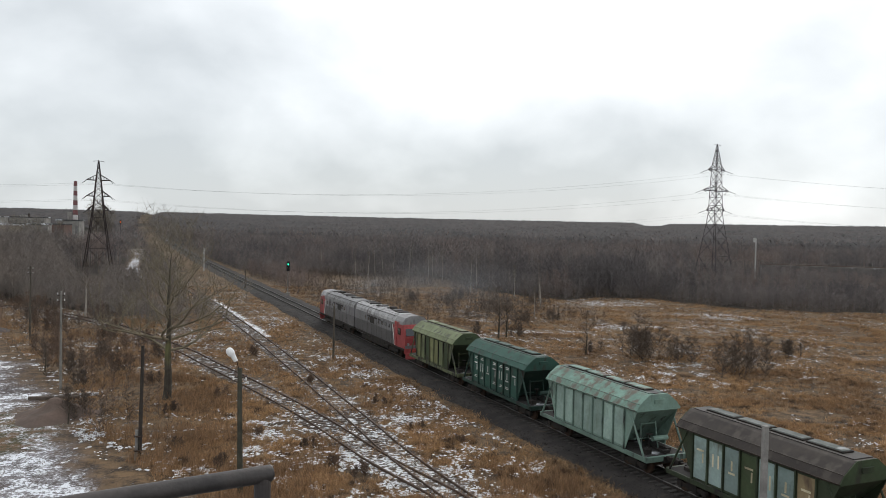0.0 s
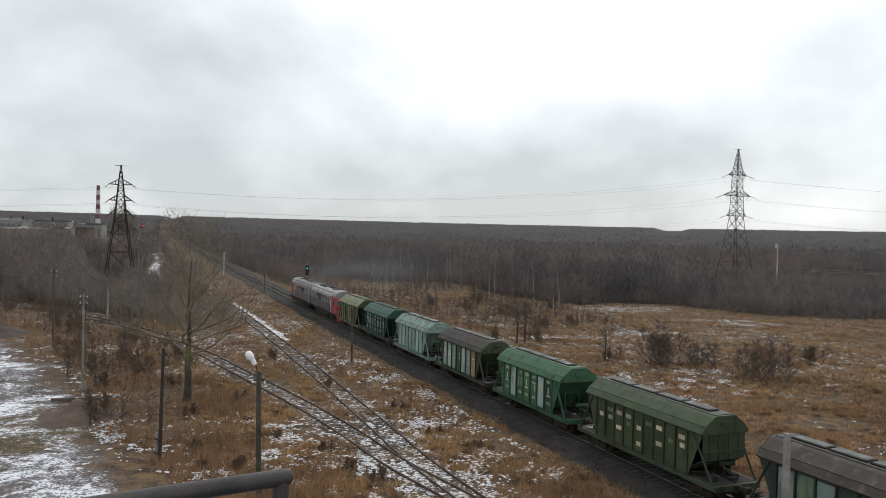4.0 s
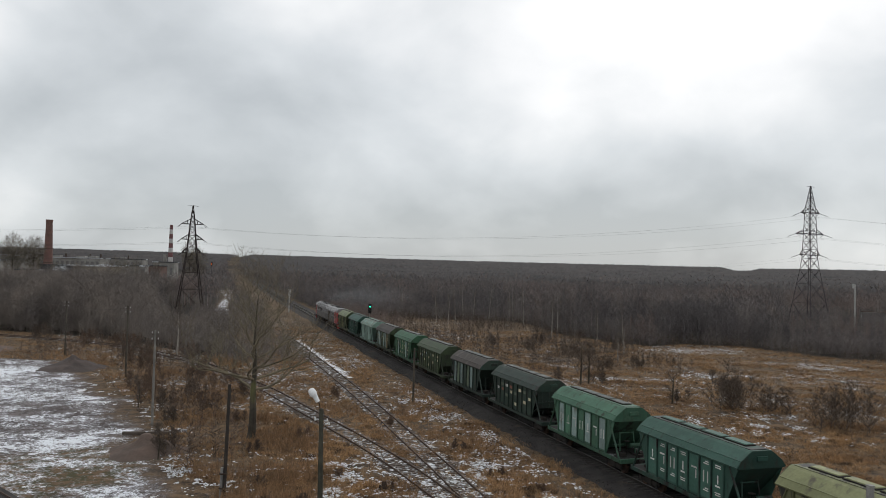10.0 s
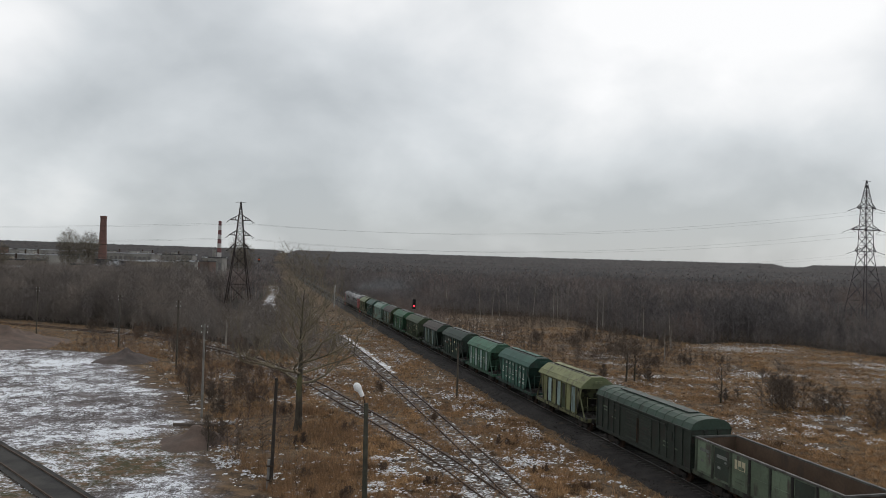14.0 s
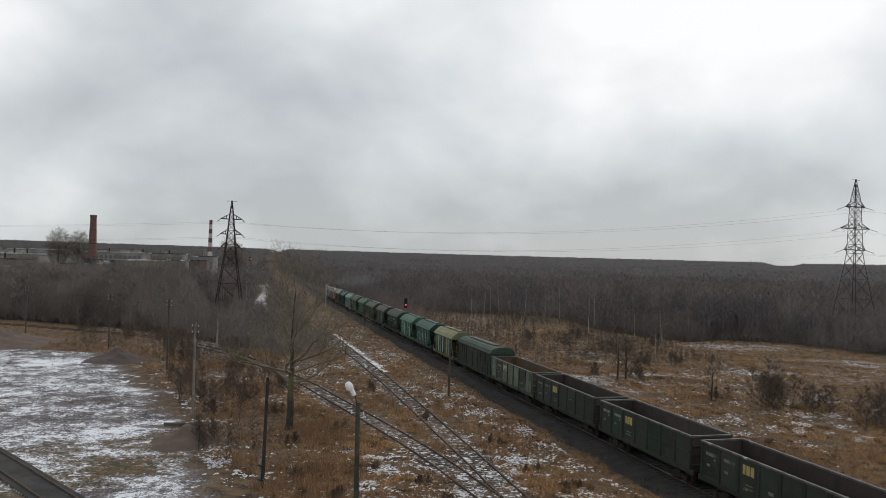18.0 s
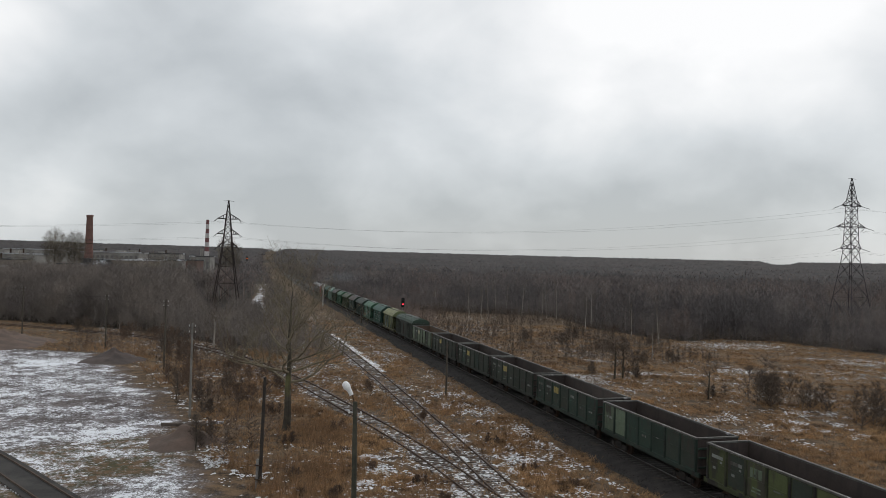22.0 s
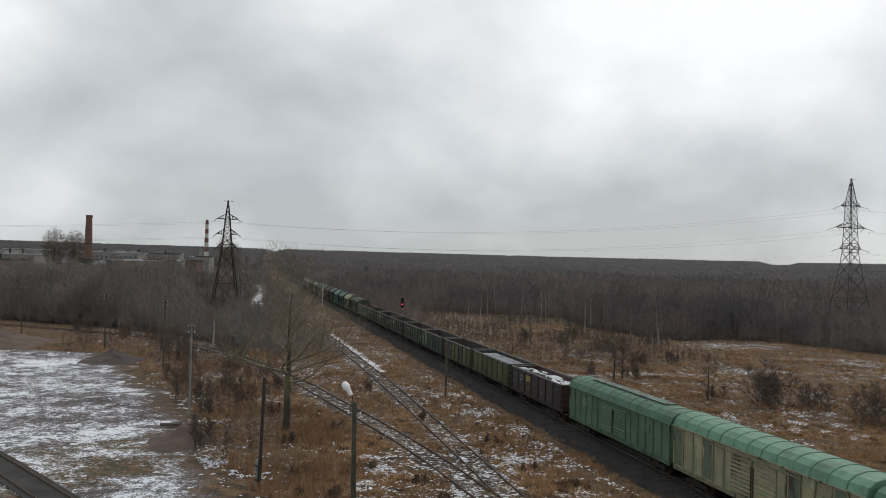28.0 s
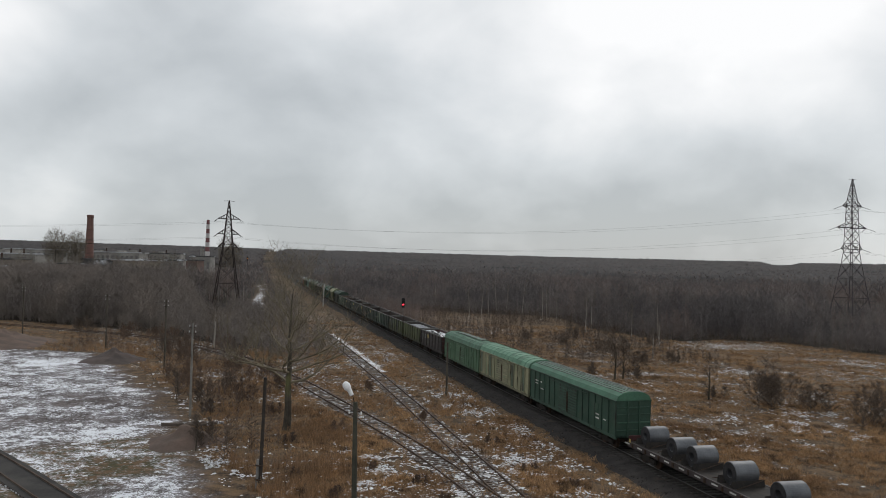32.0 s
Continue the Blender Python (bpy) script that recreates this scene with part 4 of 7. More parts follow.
def bush(x, y, s, seed, label="rounded bare bush of dark twigs in the dry meadow", material=None, wide=1.0):
    rng2 = np.random.default_rng(seed)
    V, F, o = [], [], 0
    for _ in range(max(5, int(8 * s))):
        v, f = spray(rng2, 2.5 * s * rng2.uniform(0.55, 1.0), 30, 300, 0.025, 0.46, 0.0, 0.03, 0.15)
        v = v + np.array([rng2.normal() * 0.7 * s * wide, rng2.normal() * 0.7 * s * wide, 0])
        V.append(v)
        F.append(f + o)
        o += len(v)
    ob = put("bush", raw_mesh("bush", np.concatenate(V), np.concatenate(F)), material or M_BUSH, None, pose(x, y, ground_z(x, y)))
    tagged(ob, label, "bush", "bushes in the meadow")


for i, (x, y, s) in enumerate([(36.3, 83.3, 2.0), (39.6, 81, 1.3), (43.0, 72.6, 1.9), (31.5, 87.7, 0.6), (25.5, 101, 0.9), (20.5, 104, 0.7), (30, 116, 0.9), (36, 118, 0.8),
                               (28, 130, 1.0), (22, 140, 1.1), (55, 84, 0.9), (17, 150, 1.0), (27, 155, 1.1), (40, 145, 0.9)]):
    bush(x, y, s, 70 + i)


def scrub():
    rnd = random.Random(8)
    P, Q = [], []
    for _ in range(26000):
        x, y = rnd.uniform(-60, 120), rnd.uniform(38, 235)
        tx = track_x(y)
        if in_woods(x, y) or abs(x - tx) < 5.5:
            continue
        dn = noise.noise((x * 0.07, y * 0.07, 3.0))
        if x < tx:
            da = min(abs(x - p.x) + abs(y - p.y) for p in LINE_A[::6])
            db = min(abs(x - p.x) + abs(y - p.y) for p in LINE_B[::6])
            if min(da, db) < (2.6 if y < 90 else 1.6) or (y < 128 and x < yard_edge(y) + 1.5):
                continue
            dense = 0.95 if x < -14 - (y - 66) * 0.35 else 0.5
            if dn + 0.35 < rnd.random() * 1.0 or rnd.random() > dense:
                continue
            Q.append((x, y, ground_z(x, y), rnd.uniform(0.6, 1.7) if dense > 0.9 else rnd.uniform(0.2, 0.55), rnd.uniform(0.8, 1.5)))
        else:
            near_wood = y - interp(x, EDGE_R) > -6 or (x < 44 and y > 112 + 14 * dn)
            if rnd.random() < (0.8 if near_wood else 0.07) and dn > -0.2:
                P.append((x, y, ground_z(x, y), rnd.uniform(0.4, 1.3) * (1.2 if near_wood else 0.7), rnd.uniform(0.8, 1.2)))
    weeds = []
    for _ in range(16000):
        y = 40 + 85 * rnd.random() ** 1.3
        x = rnd.uniform(yard_edge(y) + 1.0, track_x(y) - 5.0)
        if siding_near(x, y) or noise.noise((x * 0.16, y * 0.16, 44.0)) < rnd.uniform(-0.15, 0.40) or snowy(x, y) > 0.12:
            continue
        if x > -6 - (y - 60) * 0.35 and rnd.random() < 0.6:
            continue
        weeds.append((x, y, ground_z(x, y), rnd.uniform(0.35, 1.0), rnd.uniform(0.8, 1.4)))
    scatter("tall_dry_weeds", T_WEED, weeds, M_WEED, "tall withered rust-brown weeds between yard and siding", "weeds")
    scatter("meadow_scrub", T_SHRUB, P, M_BUSH, "low bare scrub and weeds in the meadow", "scrub")
    scatter("reddish_scrub", T_SHRUB, Q, M_REDBUSH, "reddish-brown bare shoots beside the siding", "scrub")


scrub()


def grass():
    rnd = random.Random(31)
    rg = np.random.default_rng(31)
    temps = []
    for _ in range(8):
        V, F = [], []
        for _ in range(11):
            a, r = rg.random() * 6.283, rg.random() * 0.40
            b = np.array([r * math.cos(a), r * math.sin(a), -0.03])
            t = b + np.array([rg.normal() * 0.22, rg.normal() * 0.22, 0.28 + 0.35 * rg.random()])
            s = np.array([math.cos(a * 3), math.sin(a * 3), 0]) * 0.017
            o = len(V)
            V += [b - s, b + s, t]
            F.append((o, o + 1, o + 2))
        temps.append((np.array(V), np.array(F)))
    P = []
    while len(P) < 105000:
        y = 36 + 150 * rnd.random() ** 1.7
        x = rnd.uniform(-0.62, 0.86) * y
        tx = track_x(y)
        if abs(x - tx) < 3.1 or in_woods(x, y) or (y < 128 and x < yard_edge(y) + 1 + 2 * noise.noise((x * 0.3, y * 0.3, 0))):
            continue
        if x < -14 - (y - 66) * 0.35 and rnd.random() < 0.55:
            continue
        if abs(x - tx) < 4.8 and rnd.random() < (4.8 - abs(x - tx)) / 1.8:
            continue
        dens = noise.noise((x * 0.22, y * 0.22, 6.0)) + 0.5 * noise.noise((x * 0.8, y * 0.8, 1.0))
        if dens < -0.45 + 0.8 * rnd.random() or (snowy(x, y) > rnd.uniform(0.0, 0.25) and rnd.random() < 0.72):
            continue
        if x < tx and y < 150:
            d = min(math.hypot(x - p.x, y - p.y) for p in LINE_NEAR)
            if d < 1.4 and rnd.random() < 0.68:
                continue
        P.append((x, y, ground_z(x, y), rnd.uniform(0.2, 0.68) * (1.3 if dens > 0.3 else 1.0), rnd.uniform(0.9, 1.9)))
    scatter("dry_grass", temps, P, M_GRASS, "tufts of dry ochre grass", "grass")


def snow_cover():
    rnd = random.Random(77)
    rg = np.random.default_rng(78)
    temps = []
    for _ in range(9):
        n = 6
        V = [np.array([0, 0, 0.07])]
        for i in range(n):
            a, r = 6.283 * i / n, rg.uniform(0.3, 1.2)
            V.append(np.array([r * math.cos(a), r * math.sin(a), -0.02 + 0.03 * rg.random()]))
        temps.append((np.array(V), np.array([(0, 1 + i, 1 + (i + 1) % n) for i in range(n)])))
    P = []
    tries = 0
    while tries < 700000 and len(P) < 75000:
        tries += 1
        y = 36 + 175 * rnd.random() ** 1.5
        x = rnd.uniform(-0.45, 0.86) * y
        tx = track_x(y)
        if abs(x - tx) < 4.6 or in_woods(x, y) or (y < 128 and x < yard_edge(y)):
            continue
        v = snowy(x, y)
        if v < rnd.uniform(-0.10, 0.42):
            continue
        near = siding_near(x, y)
        P.append((x, y, ground_z(x, y) + (rnd.uniform(-0.02, 0.06) if near else rnd.uniform(0.0, 0.14)), rnd.uniform(0.04, 0.115) * (0.85 if near else 1.0), rnd.uniform(0.8, 1.8)))
    # the trodden yard: hard streaks of snow, and what sticks out of it
    tufts = []
    for _ in range(90000):
        y = 44 + 84 * rnd.random()
        x = yard_edge(y) - 45 * rnd.random() ** 1.2 + 2.0
        if x < -0.66 * y or any(math.hypot(x - hx, y - hy) < hr for hx, hy, hr, hh in ((-20.3, 60.5, 3.4, 0), (-45.5, 106, 5.0, 0), (-74, 122, 11.5, 0))):
            continue
        if min(math.hypot(x - p.x, y - p.y) for p in LINE_C[::8]) < 2.2:
            continue
        v = 0.6 * noise.noise((x * 0.16, y * 0.22, 40.0)) + 0.5 * noise.noise((x * 0.6, y * 0.8, 7.0)) + 0.25 * noise.noise((x * 2.1, y * 2.1, 1.0))
        if v > rnd.uniform(0.02, 0.40) + (0.15 if y < 58 else 0.0) and len(P) < 110000:
            P.append((x, y, ground_z(x, y) - 0.012, rnd.uniform(0.05, 0.15), rnd.uniform(1.2, 2.6)))
        elif v < -0.05 and rnd.random() < 0.26:
            tufts.append((x, y, ground_z(x, y), rnd.uniform(0.06, 0.2), rnd.uniform(1.0, 2.0)))
    scatter("yard_weeds", T_SHRUB, tufts, M_BUSH, "withered weeds sticking out of the yard", "weeds")
    for line in (LINE_A, LINE_B):
        for p in line:
            if 34 < p.y < 66:
                for _ in range(9 if p.y < 55 else 4):
                    if noise.noise((p.x * 0.4, p.y * 0.25, 31.0)) > -0.25:
                        P.append((p.x + rnd.uniform(-1.25, 1.25), p.y + rnd.uniform(-0.3, 0.3), rnd.uniform(0.05, 0.1), rnd.uniform(0.05, 0.16), 1.3))
    for p in LINE_B:
        if 101 < p.y < 150:
            for _ in range(7):
                P.append((p.x + 1.45 + rnd.gauss(0, 0.22), p.y + rnd.uniform(-0.3, 0.3) + 0.35, 0.08, rnd.uniform(0.12, 0.3), 1.2))
    scatter("snow_patches", temps, P, M_SNOW, "scattered remains of old snow on the dry grass", "snow")


def ballast_stones():
    rnd = random.Random(5)
    rg = np.random.default_rng(6)
    temps = []
    for _ in range(6):
        V = rg.normal(size=(5, 3)) * np.array([0.045, 0.045, 0.035])
        temps.append((V, np.array([(0, 1, 2), (0, 2, 3), (0, 3, 1), (4, 1, 2), (4, 2, 3), (4, 3, 1)])))
    P = []
    for _ in range(26000):
        s = -42 + 150 * rnd.random() ** 1.5
        o = rnd.uniform(-3.6, 4.6)
        x, y, a = line_at(s)
        z = float(np.interp(abs(o), [0, 1.75, 2.6, 3.4, 5], [0.39, 0.37, 0.21, 0.03, 0.02]))
        P.append((x + o * math.cos(a), y - o * math.sin(a), z, rnd.uniform(0.35, 1.0), 1.0))
    scatter("ballast_stones", temps, P, M_STONE, "loose dark ballast stones", "ballast")


LINE_NEAR = LINE_A[::3] + LINE_B[::3]
grass()
snow_cover()
ballast_stones()


for i, (x, y, sc) in enumerate([(2.2, 44.6, 0.36), (0.4, 46.3, 0.30), (-1.4, 50.8, 0.26), (-4.6, 54.4, 0.30), (-8.6, 66.0, 0.42), (-11.8, 61.0, 0.38), (-9.6, 51.3, 0.30), (6.6, 55.0, 0.28), (-6.4, 47.2, 0.34), (9.0, 51.0, 0.3), (4.2, 62.5, 0.32), (-1.6, 71.0, 0.36), (-15.5, 72.0, 0.5), (-8.0, 86.5, 0.5)]):
    bush(x, y, sc, 400 + i, "small tangled rust-brown bush in the dry grass beside the siding", M_REDBUSH, 1.3)

# clutter at the yard's edge
bush(-18.4, 60.2, 0.75, 201, "dark bare bush beside the earth heap")
bush(-21.5, 71.5, 0.6, 202, "low bare bush at the foot of a telegraph pole")
for i, (x, y, sc) in enumerate([(-25, 76, 0.9), (-28, 84, 1.0), (-31, 90, 1.1), (-24, 84, 0.8), (-20, 78, 0.9), (-34, 104, 1.2), (-41, 116, 1.3), (-27, 98, 1.0), (-22, 92, 0.9), (-30, 112, 1.2), (-46, 126, 1.2), (-56, 134, 1.2), (-66, 141, 1.3), (-18, 86, 0.8), (-38, 110, 1.0)]):
    bush(x, y, sc, 300 + i, "tangled reddish-brown bare bush between yard and siding", M_REDBUSH if i % 3 else M_BUSH, 1.4)
log = part("timber_baulk", Kit().box(-2.2, 2.2, -0.14, 0.14, 0.0, 0.26), M_SLEEPER, None, bevel=0.03, m=pose(-21.9, 66.2, 0.05, 0, 0, 6))
tagged(log, "old dark timber baulk lying at the yard's edge", "timber")
log = part("timber_baulk", Kit().box(-1.8, 1.8, -0.13, 0.13, 0.0, 0.24), M_SLEEPER, None, bevel=0.03, m=pose(-20.8, 67.0, 0.05, 0, 0, 11))
tagged(log, "second old timber baulk beside the first", "timber")


# ---- poles, lamps and signals ----
def tele_pole(x, y, h, material, label, r=0.12, arms=2, lean=0.0, cups=True, brace=False):
    root = empty("telegraph_pole", pose(x, y, 0, 0, lean, 0), label, "utility pole")
    part("pole", Kit().rod((0, 0, -0.5), (0, 0, h), r, r * 0.72, 12), material, root)
    for i in range(arms):
        z = h - 0.35 - 0.55 * i
        for sx in (-1, 1):
            hook = Kit().rod((0, 0, z), (sx * 0.28, 0, z - 0.03), 0.018, None, 5).rod((sx * 0.28, 0, z - 0.03), (sx * 0.28, 0, z + 0.1), 0.016, None, 5)
            hk = part("insulator_hook", hook, M_RUST, root)
            if cups:
                part("insulator", Kit().rod((sx * 0.28, 0, z + 0.06), (sx * 0.28, 0, z + 0.2), 0.042, 0.03, 8).rod((sx * 0.28, 0, z + 0.2), (sx * 0.28, 0, z + 0.24), 0.025, 0.018, 8), M_CERAMIC, hk)
    if brace:
        part("stub", Kit().rod((-0.2, 0.02, -0.5), (-0.2, 0.02, 1.9), 0.11, 0.1, 8), M_CONCRETE, root, "short concrete stub bound to the pole")
        for z in (0.6, 1.5):
            part("binding", Kit().rod((-0.1, 0, z), (-0.1, 0, z + 0.06), 0.26, None, 10), M_RUST, root)
    return root


tele_pole(-11.4, 48.9, 7.15, M_DARKPOLE, "tarred wooden pole on a concrete stub, its top bare", 0.13, 1, 1.2, False, True)
tele_pole(-23.0, 70.2, 8.6, M_GREYPOLE, "grey wooden telegraph pole with white insulators", 0.12, 2)
tele_pole(-35.8, 98.5, 9.1, M_WOODPOLE, "weathered telegraph pole with insulators before the willows", 0.12, 2)
tele_pole(-52.3, 118.5, 8.5, M_WOODPOLE, "dark telegraph pole with insulators beside the gravel heap", 0.12, 2)
tele_pole(-75.3, 136.5, 8.6, M_WOODPOLE, "distant telegraph pole behind the earth heap", 0.12, 2)
tele_pole(0.7, 84.6, 5.95, M_WOODPOLE, "short grey wooden line pole beside the embankment", 0.13, 1, 0.0, False)
tele_pole(-18.6, 176.5, 4.4, M_WOODPOLE, "short line pole beside the far embankment", 0.12, 1, 0.0, False)

# sagging wires between the telegraph poles
TELE = [(-11.4, 48.9, 7.0), (-23.0, 70.2, 8.3), (-35.8, 98.5, 8.8), (-52.3, 118.5, 8.2), (-75.3, 136.5, 8.3), (-105, 158, 8.3)]


def cable(name, p, q, sag, r, label, n=14):
    p, q = Vector(p), Vector(q)
    pts = [p.lerp(q, i / n) - Vector((0, 0, sag * 4 * (i / n) * (1 - i / n))) for i in range(n + 1)]
    side = (q - p).cross(Vector((0, 0, 1))).normalized() * r
    up = Vector((0, 0, r))
    vs, fs = [], []
    for c in pts:
        vs += [c + side, c + up, c - side, c - up]
    for i in range(n):
        for j in range(4):
            u, v = 4 * i + j, 4 * i + (j + 1) % 4
            fs += [(u, v, v + 4), (u, v + 4, u + 4)]
    ob = put(name, raw_mesh(name, vs, fs), M_WIRE)
    tagged(ob, label, "wire")


for a, b in zip(TELE[1:], TELE[2:]):
    for o in (-0.28, 0.28):
        cable("telegraph_wire", (a[0] + o, a[1], a[2]), (b[0] + o, b[1], b[2]), 0.5, 0.006, "thin sagging telegraph wire")


def street_lamp():
    x, y, top = -4.56, 42.0, 7.0
    root = empty("street_lamp", pose(x, y, 0, 0, -0.8, 0), "white street lamp on a mossy wooden pole beside the siding", "street lamp")
    part("pole", Kit().rod((0, 0, -0.5), (0, 0, top), 0.16, 0.12, 12), mat("mossy_pole", (0.085, 0.08, 0.06), (0.05, 0.05, 0.038), 2.0, 0.9, 0, 0.5, 20.0), root)
    part("bracket", Kit().rod((-0.02, 0, top - 0.25), (-0.13, 0, top + 0.28), 0.022, None, 6).rod((-0.13, 0, top + 0.28), (-0.22, 0, top + 0.5), 0.022, None, 6), M_RUST, root)
    neck = Kit()
    neck.rod((-0.2, 0, top + 0.38), (-0.38, -0.02, top + 0.74), 0.115, 0.14, 14)
    part("lamp_neck", neck, M_WHITE, root)
    head = Kit()
    prof = [(0.0, 0.14), (0.05, 0.185), (0.16, 0.21), (0.30, 0.20), (0.40, 0.16), (0.46, 0.09), (0.48, 0.03)]
    base, dirv = Vector((-0.38, -0.02, top + 0.70)), Vector((-0.42, -0.1, 0.72)).normalized()
    for a, b in zip(prof, prof[1:]):
        head.rod(base + dirv * a[0], base + dirv * b[0], a[1], b[1], 30, cap=False)
    head.rod(base + dirv * 0.479, base + dirv * 0.483, 0.03, 0.01, 14)
    part("lamp_head", head, M_WHITE, root)
    arm = Kit().rod((-0.35, 0, top - 0.5), (0.3, 0, top - 0.5), 0.03, None, 6)
    ar = part("crossarm", arm, M_RUST, root)
    for sx, dz in ((-0.33, 0), (0.33, -0.05)):
        part("insulator", Kit().rod((sx, -0.05, top - 0.62 + dz), (sx, -0.05, top - 0.46 + dz), 0.05, 0.035, 8), M_CERAMIC, ar)
    part("loose_insulator", Kit().rod((0.42, -0.05, top - 0.86), (0.42, -0.05, top - 0.74), 0.055, 0.05, 8), M_CERAMIC, root)


street_lamp()


def concrete_mast(x, y, h, w, label, cabinet=False):
    root = empty("concrete_mast", pose(x, y, 0, 0, 0, 12), label, "mast")
    part("mast", Kit().add([(sx * ww, sy * ww, z) for z, ww in ((-0.5, w * 0.62), (h, w * 0.5)) for sx, sy in ((-1, -1), (1, -1), (1, 1), (-1, 1))],
                           [(0, 1, 5, 4), (1, 2, 6, 5), (2, 3, 7, 6), (3, 0, 4, 7), (3, 2, 1, 0), (4, 5, 6, 7)]), M_CONCRETE, root, bevel=0.02)
    part("mast_cap", Kit().box(-w * 0.54, w * 0.54, -w * 0.54, w * 0.54, h, h + 0.05), M_CONCRETE, root)
    return root


concrete_mast(15.6, 25.0, 7.9, 0.19, "square grey concrete mast close to the main track")


def far_mast(x, y, h, label):
    root = empty("signal_mast", pose(x, y, 0), label, "railway signal")
    part("mast", Kit().rod((0, 0, -0.5), (0, 0, h), 0.2, 0.17, 10), M_PALECONC, root)
    part("back_plate", Kit().box(-0.32, 0.32, -0.12, 0.1, h - 2.2, h), M_PALECONC, root, "pale back of a signal head", bevel=0.03)
    part("ladder", Kit().box(-0.2, -0.16, 0.2, 0.24, 0, h - 1).box(0.16, 0.2, 0.2, 0.24, 0, h - 1), M_RUST, root)


far_mast(-37.8, 240.8, 7.2, "pale signal mast seen from behind beside the far track")


def light_signal(x, y):
    root = empty("light_signal", pose(x, y, 0, 0, 0, 8), "colour-light railway signal on a pale mast beside the main track", "railway signal")
    part("mast", Kit().rod((0, 0, -0.4), (0, 0, 6.6), 0.09, 0.075, 10), M_CONCRETE, root)
    part("foot", Kit().box(-0.4, 0.4, -0.4, 0.4, -0.2, 0.5), M_CONCRETE, root, bevel=0.04)
    black = mat("black_signal_enamel", (0.012, 0.012, 0.013), None, 2.0, 0.5)
    head = part("signal_head", Kit().prism([(-0.2, 5.0), (0.12, 5.0), (0.12, 6.9), (0.0, 7.05), (-0.12, 7.05), (-0.2, 6.9)], -0.34, 0.34), black, root, "black signal head")
    part("lamp_lens", Kit().rod((0, -0.2, 6.45), (0, -0.24, 6.45), 0.13, None, 16), glow("green_signal_light", (0.02, 1.0, 0.45), 3.0), head, "green signal lens")
    part("lamp_lens", Kit().rod((0, -0.2, 5.65), (0, -0.24, 5.65), 0.15, None, 16), glow("red_signal_light", (1.0, 0.03, 0.05), 5.0), head, "red signal lens")
    for z in (6.45, 5.65):
        hood = Kit()
        n = 12
        for i in range(n // 2 + 3):
            a0, a1 = math.pi * (i - 1) / (n / 2 + 1), math.pi * i / (n / 2 + 1)
            p = [(0.21 * math.cos(a), -0.2 - d, z + 0.21 * math.sin(a)) for a in (a0, a1) for d in (0, 0.3)]
            hood.add(p, [(0, 1, 3, 2)])
        part("hood", hood, black, head)
    part("ladder", Kit().box(-0.2, -0.17, 0.2, 0.23, 0, 6).box(0.17, 0.2, 0.2, 0.23, 0, 6), M_RUST, root)
    # Added disc that blocks one lens's light, so green can change to red.
    cover = part("lens_shutter", Kit().rod((0, 0, 0), (0, -0.03, 0), 0.19, None, 16), black, head, "added black disc hiding the lens not shown")
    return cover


LENS_COVER = light_signal(-8.4, 162.5)

# far red light, deep in the cutting beyond the trees
root = empty("far_signal", pose(-124, 480, 0), "far railway signal showing red", "railway signal")
part("mast", Kit().rod((0, 0, -0.5), (0, 0, 14.0), 0.15, 0.12, 8), M_STEELGREY, root)
part("signal_head", Kit().box(-0.5, 0.5, -0.3, 0.3, 12.8, 15.4), mat("black_enamel", (0.015, 0.015, 0.015), None, 2.0, 0.5), root)
part("lamp_lens", Kit().rod((0, -0.31, 14.2), (0, -0.36, 14.2), 0.27, None, 14), glow("far_red_light", (1.0, 0.10, 0.02), 4.0), root, "red lens")


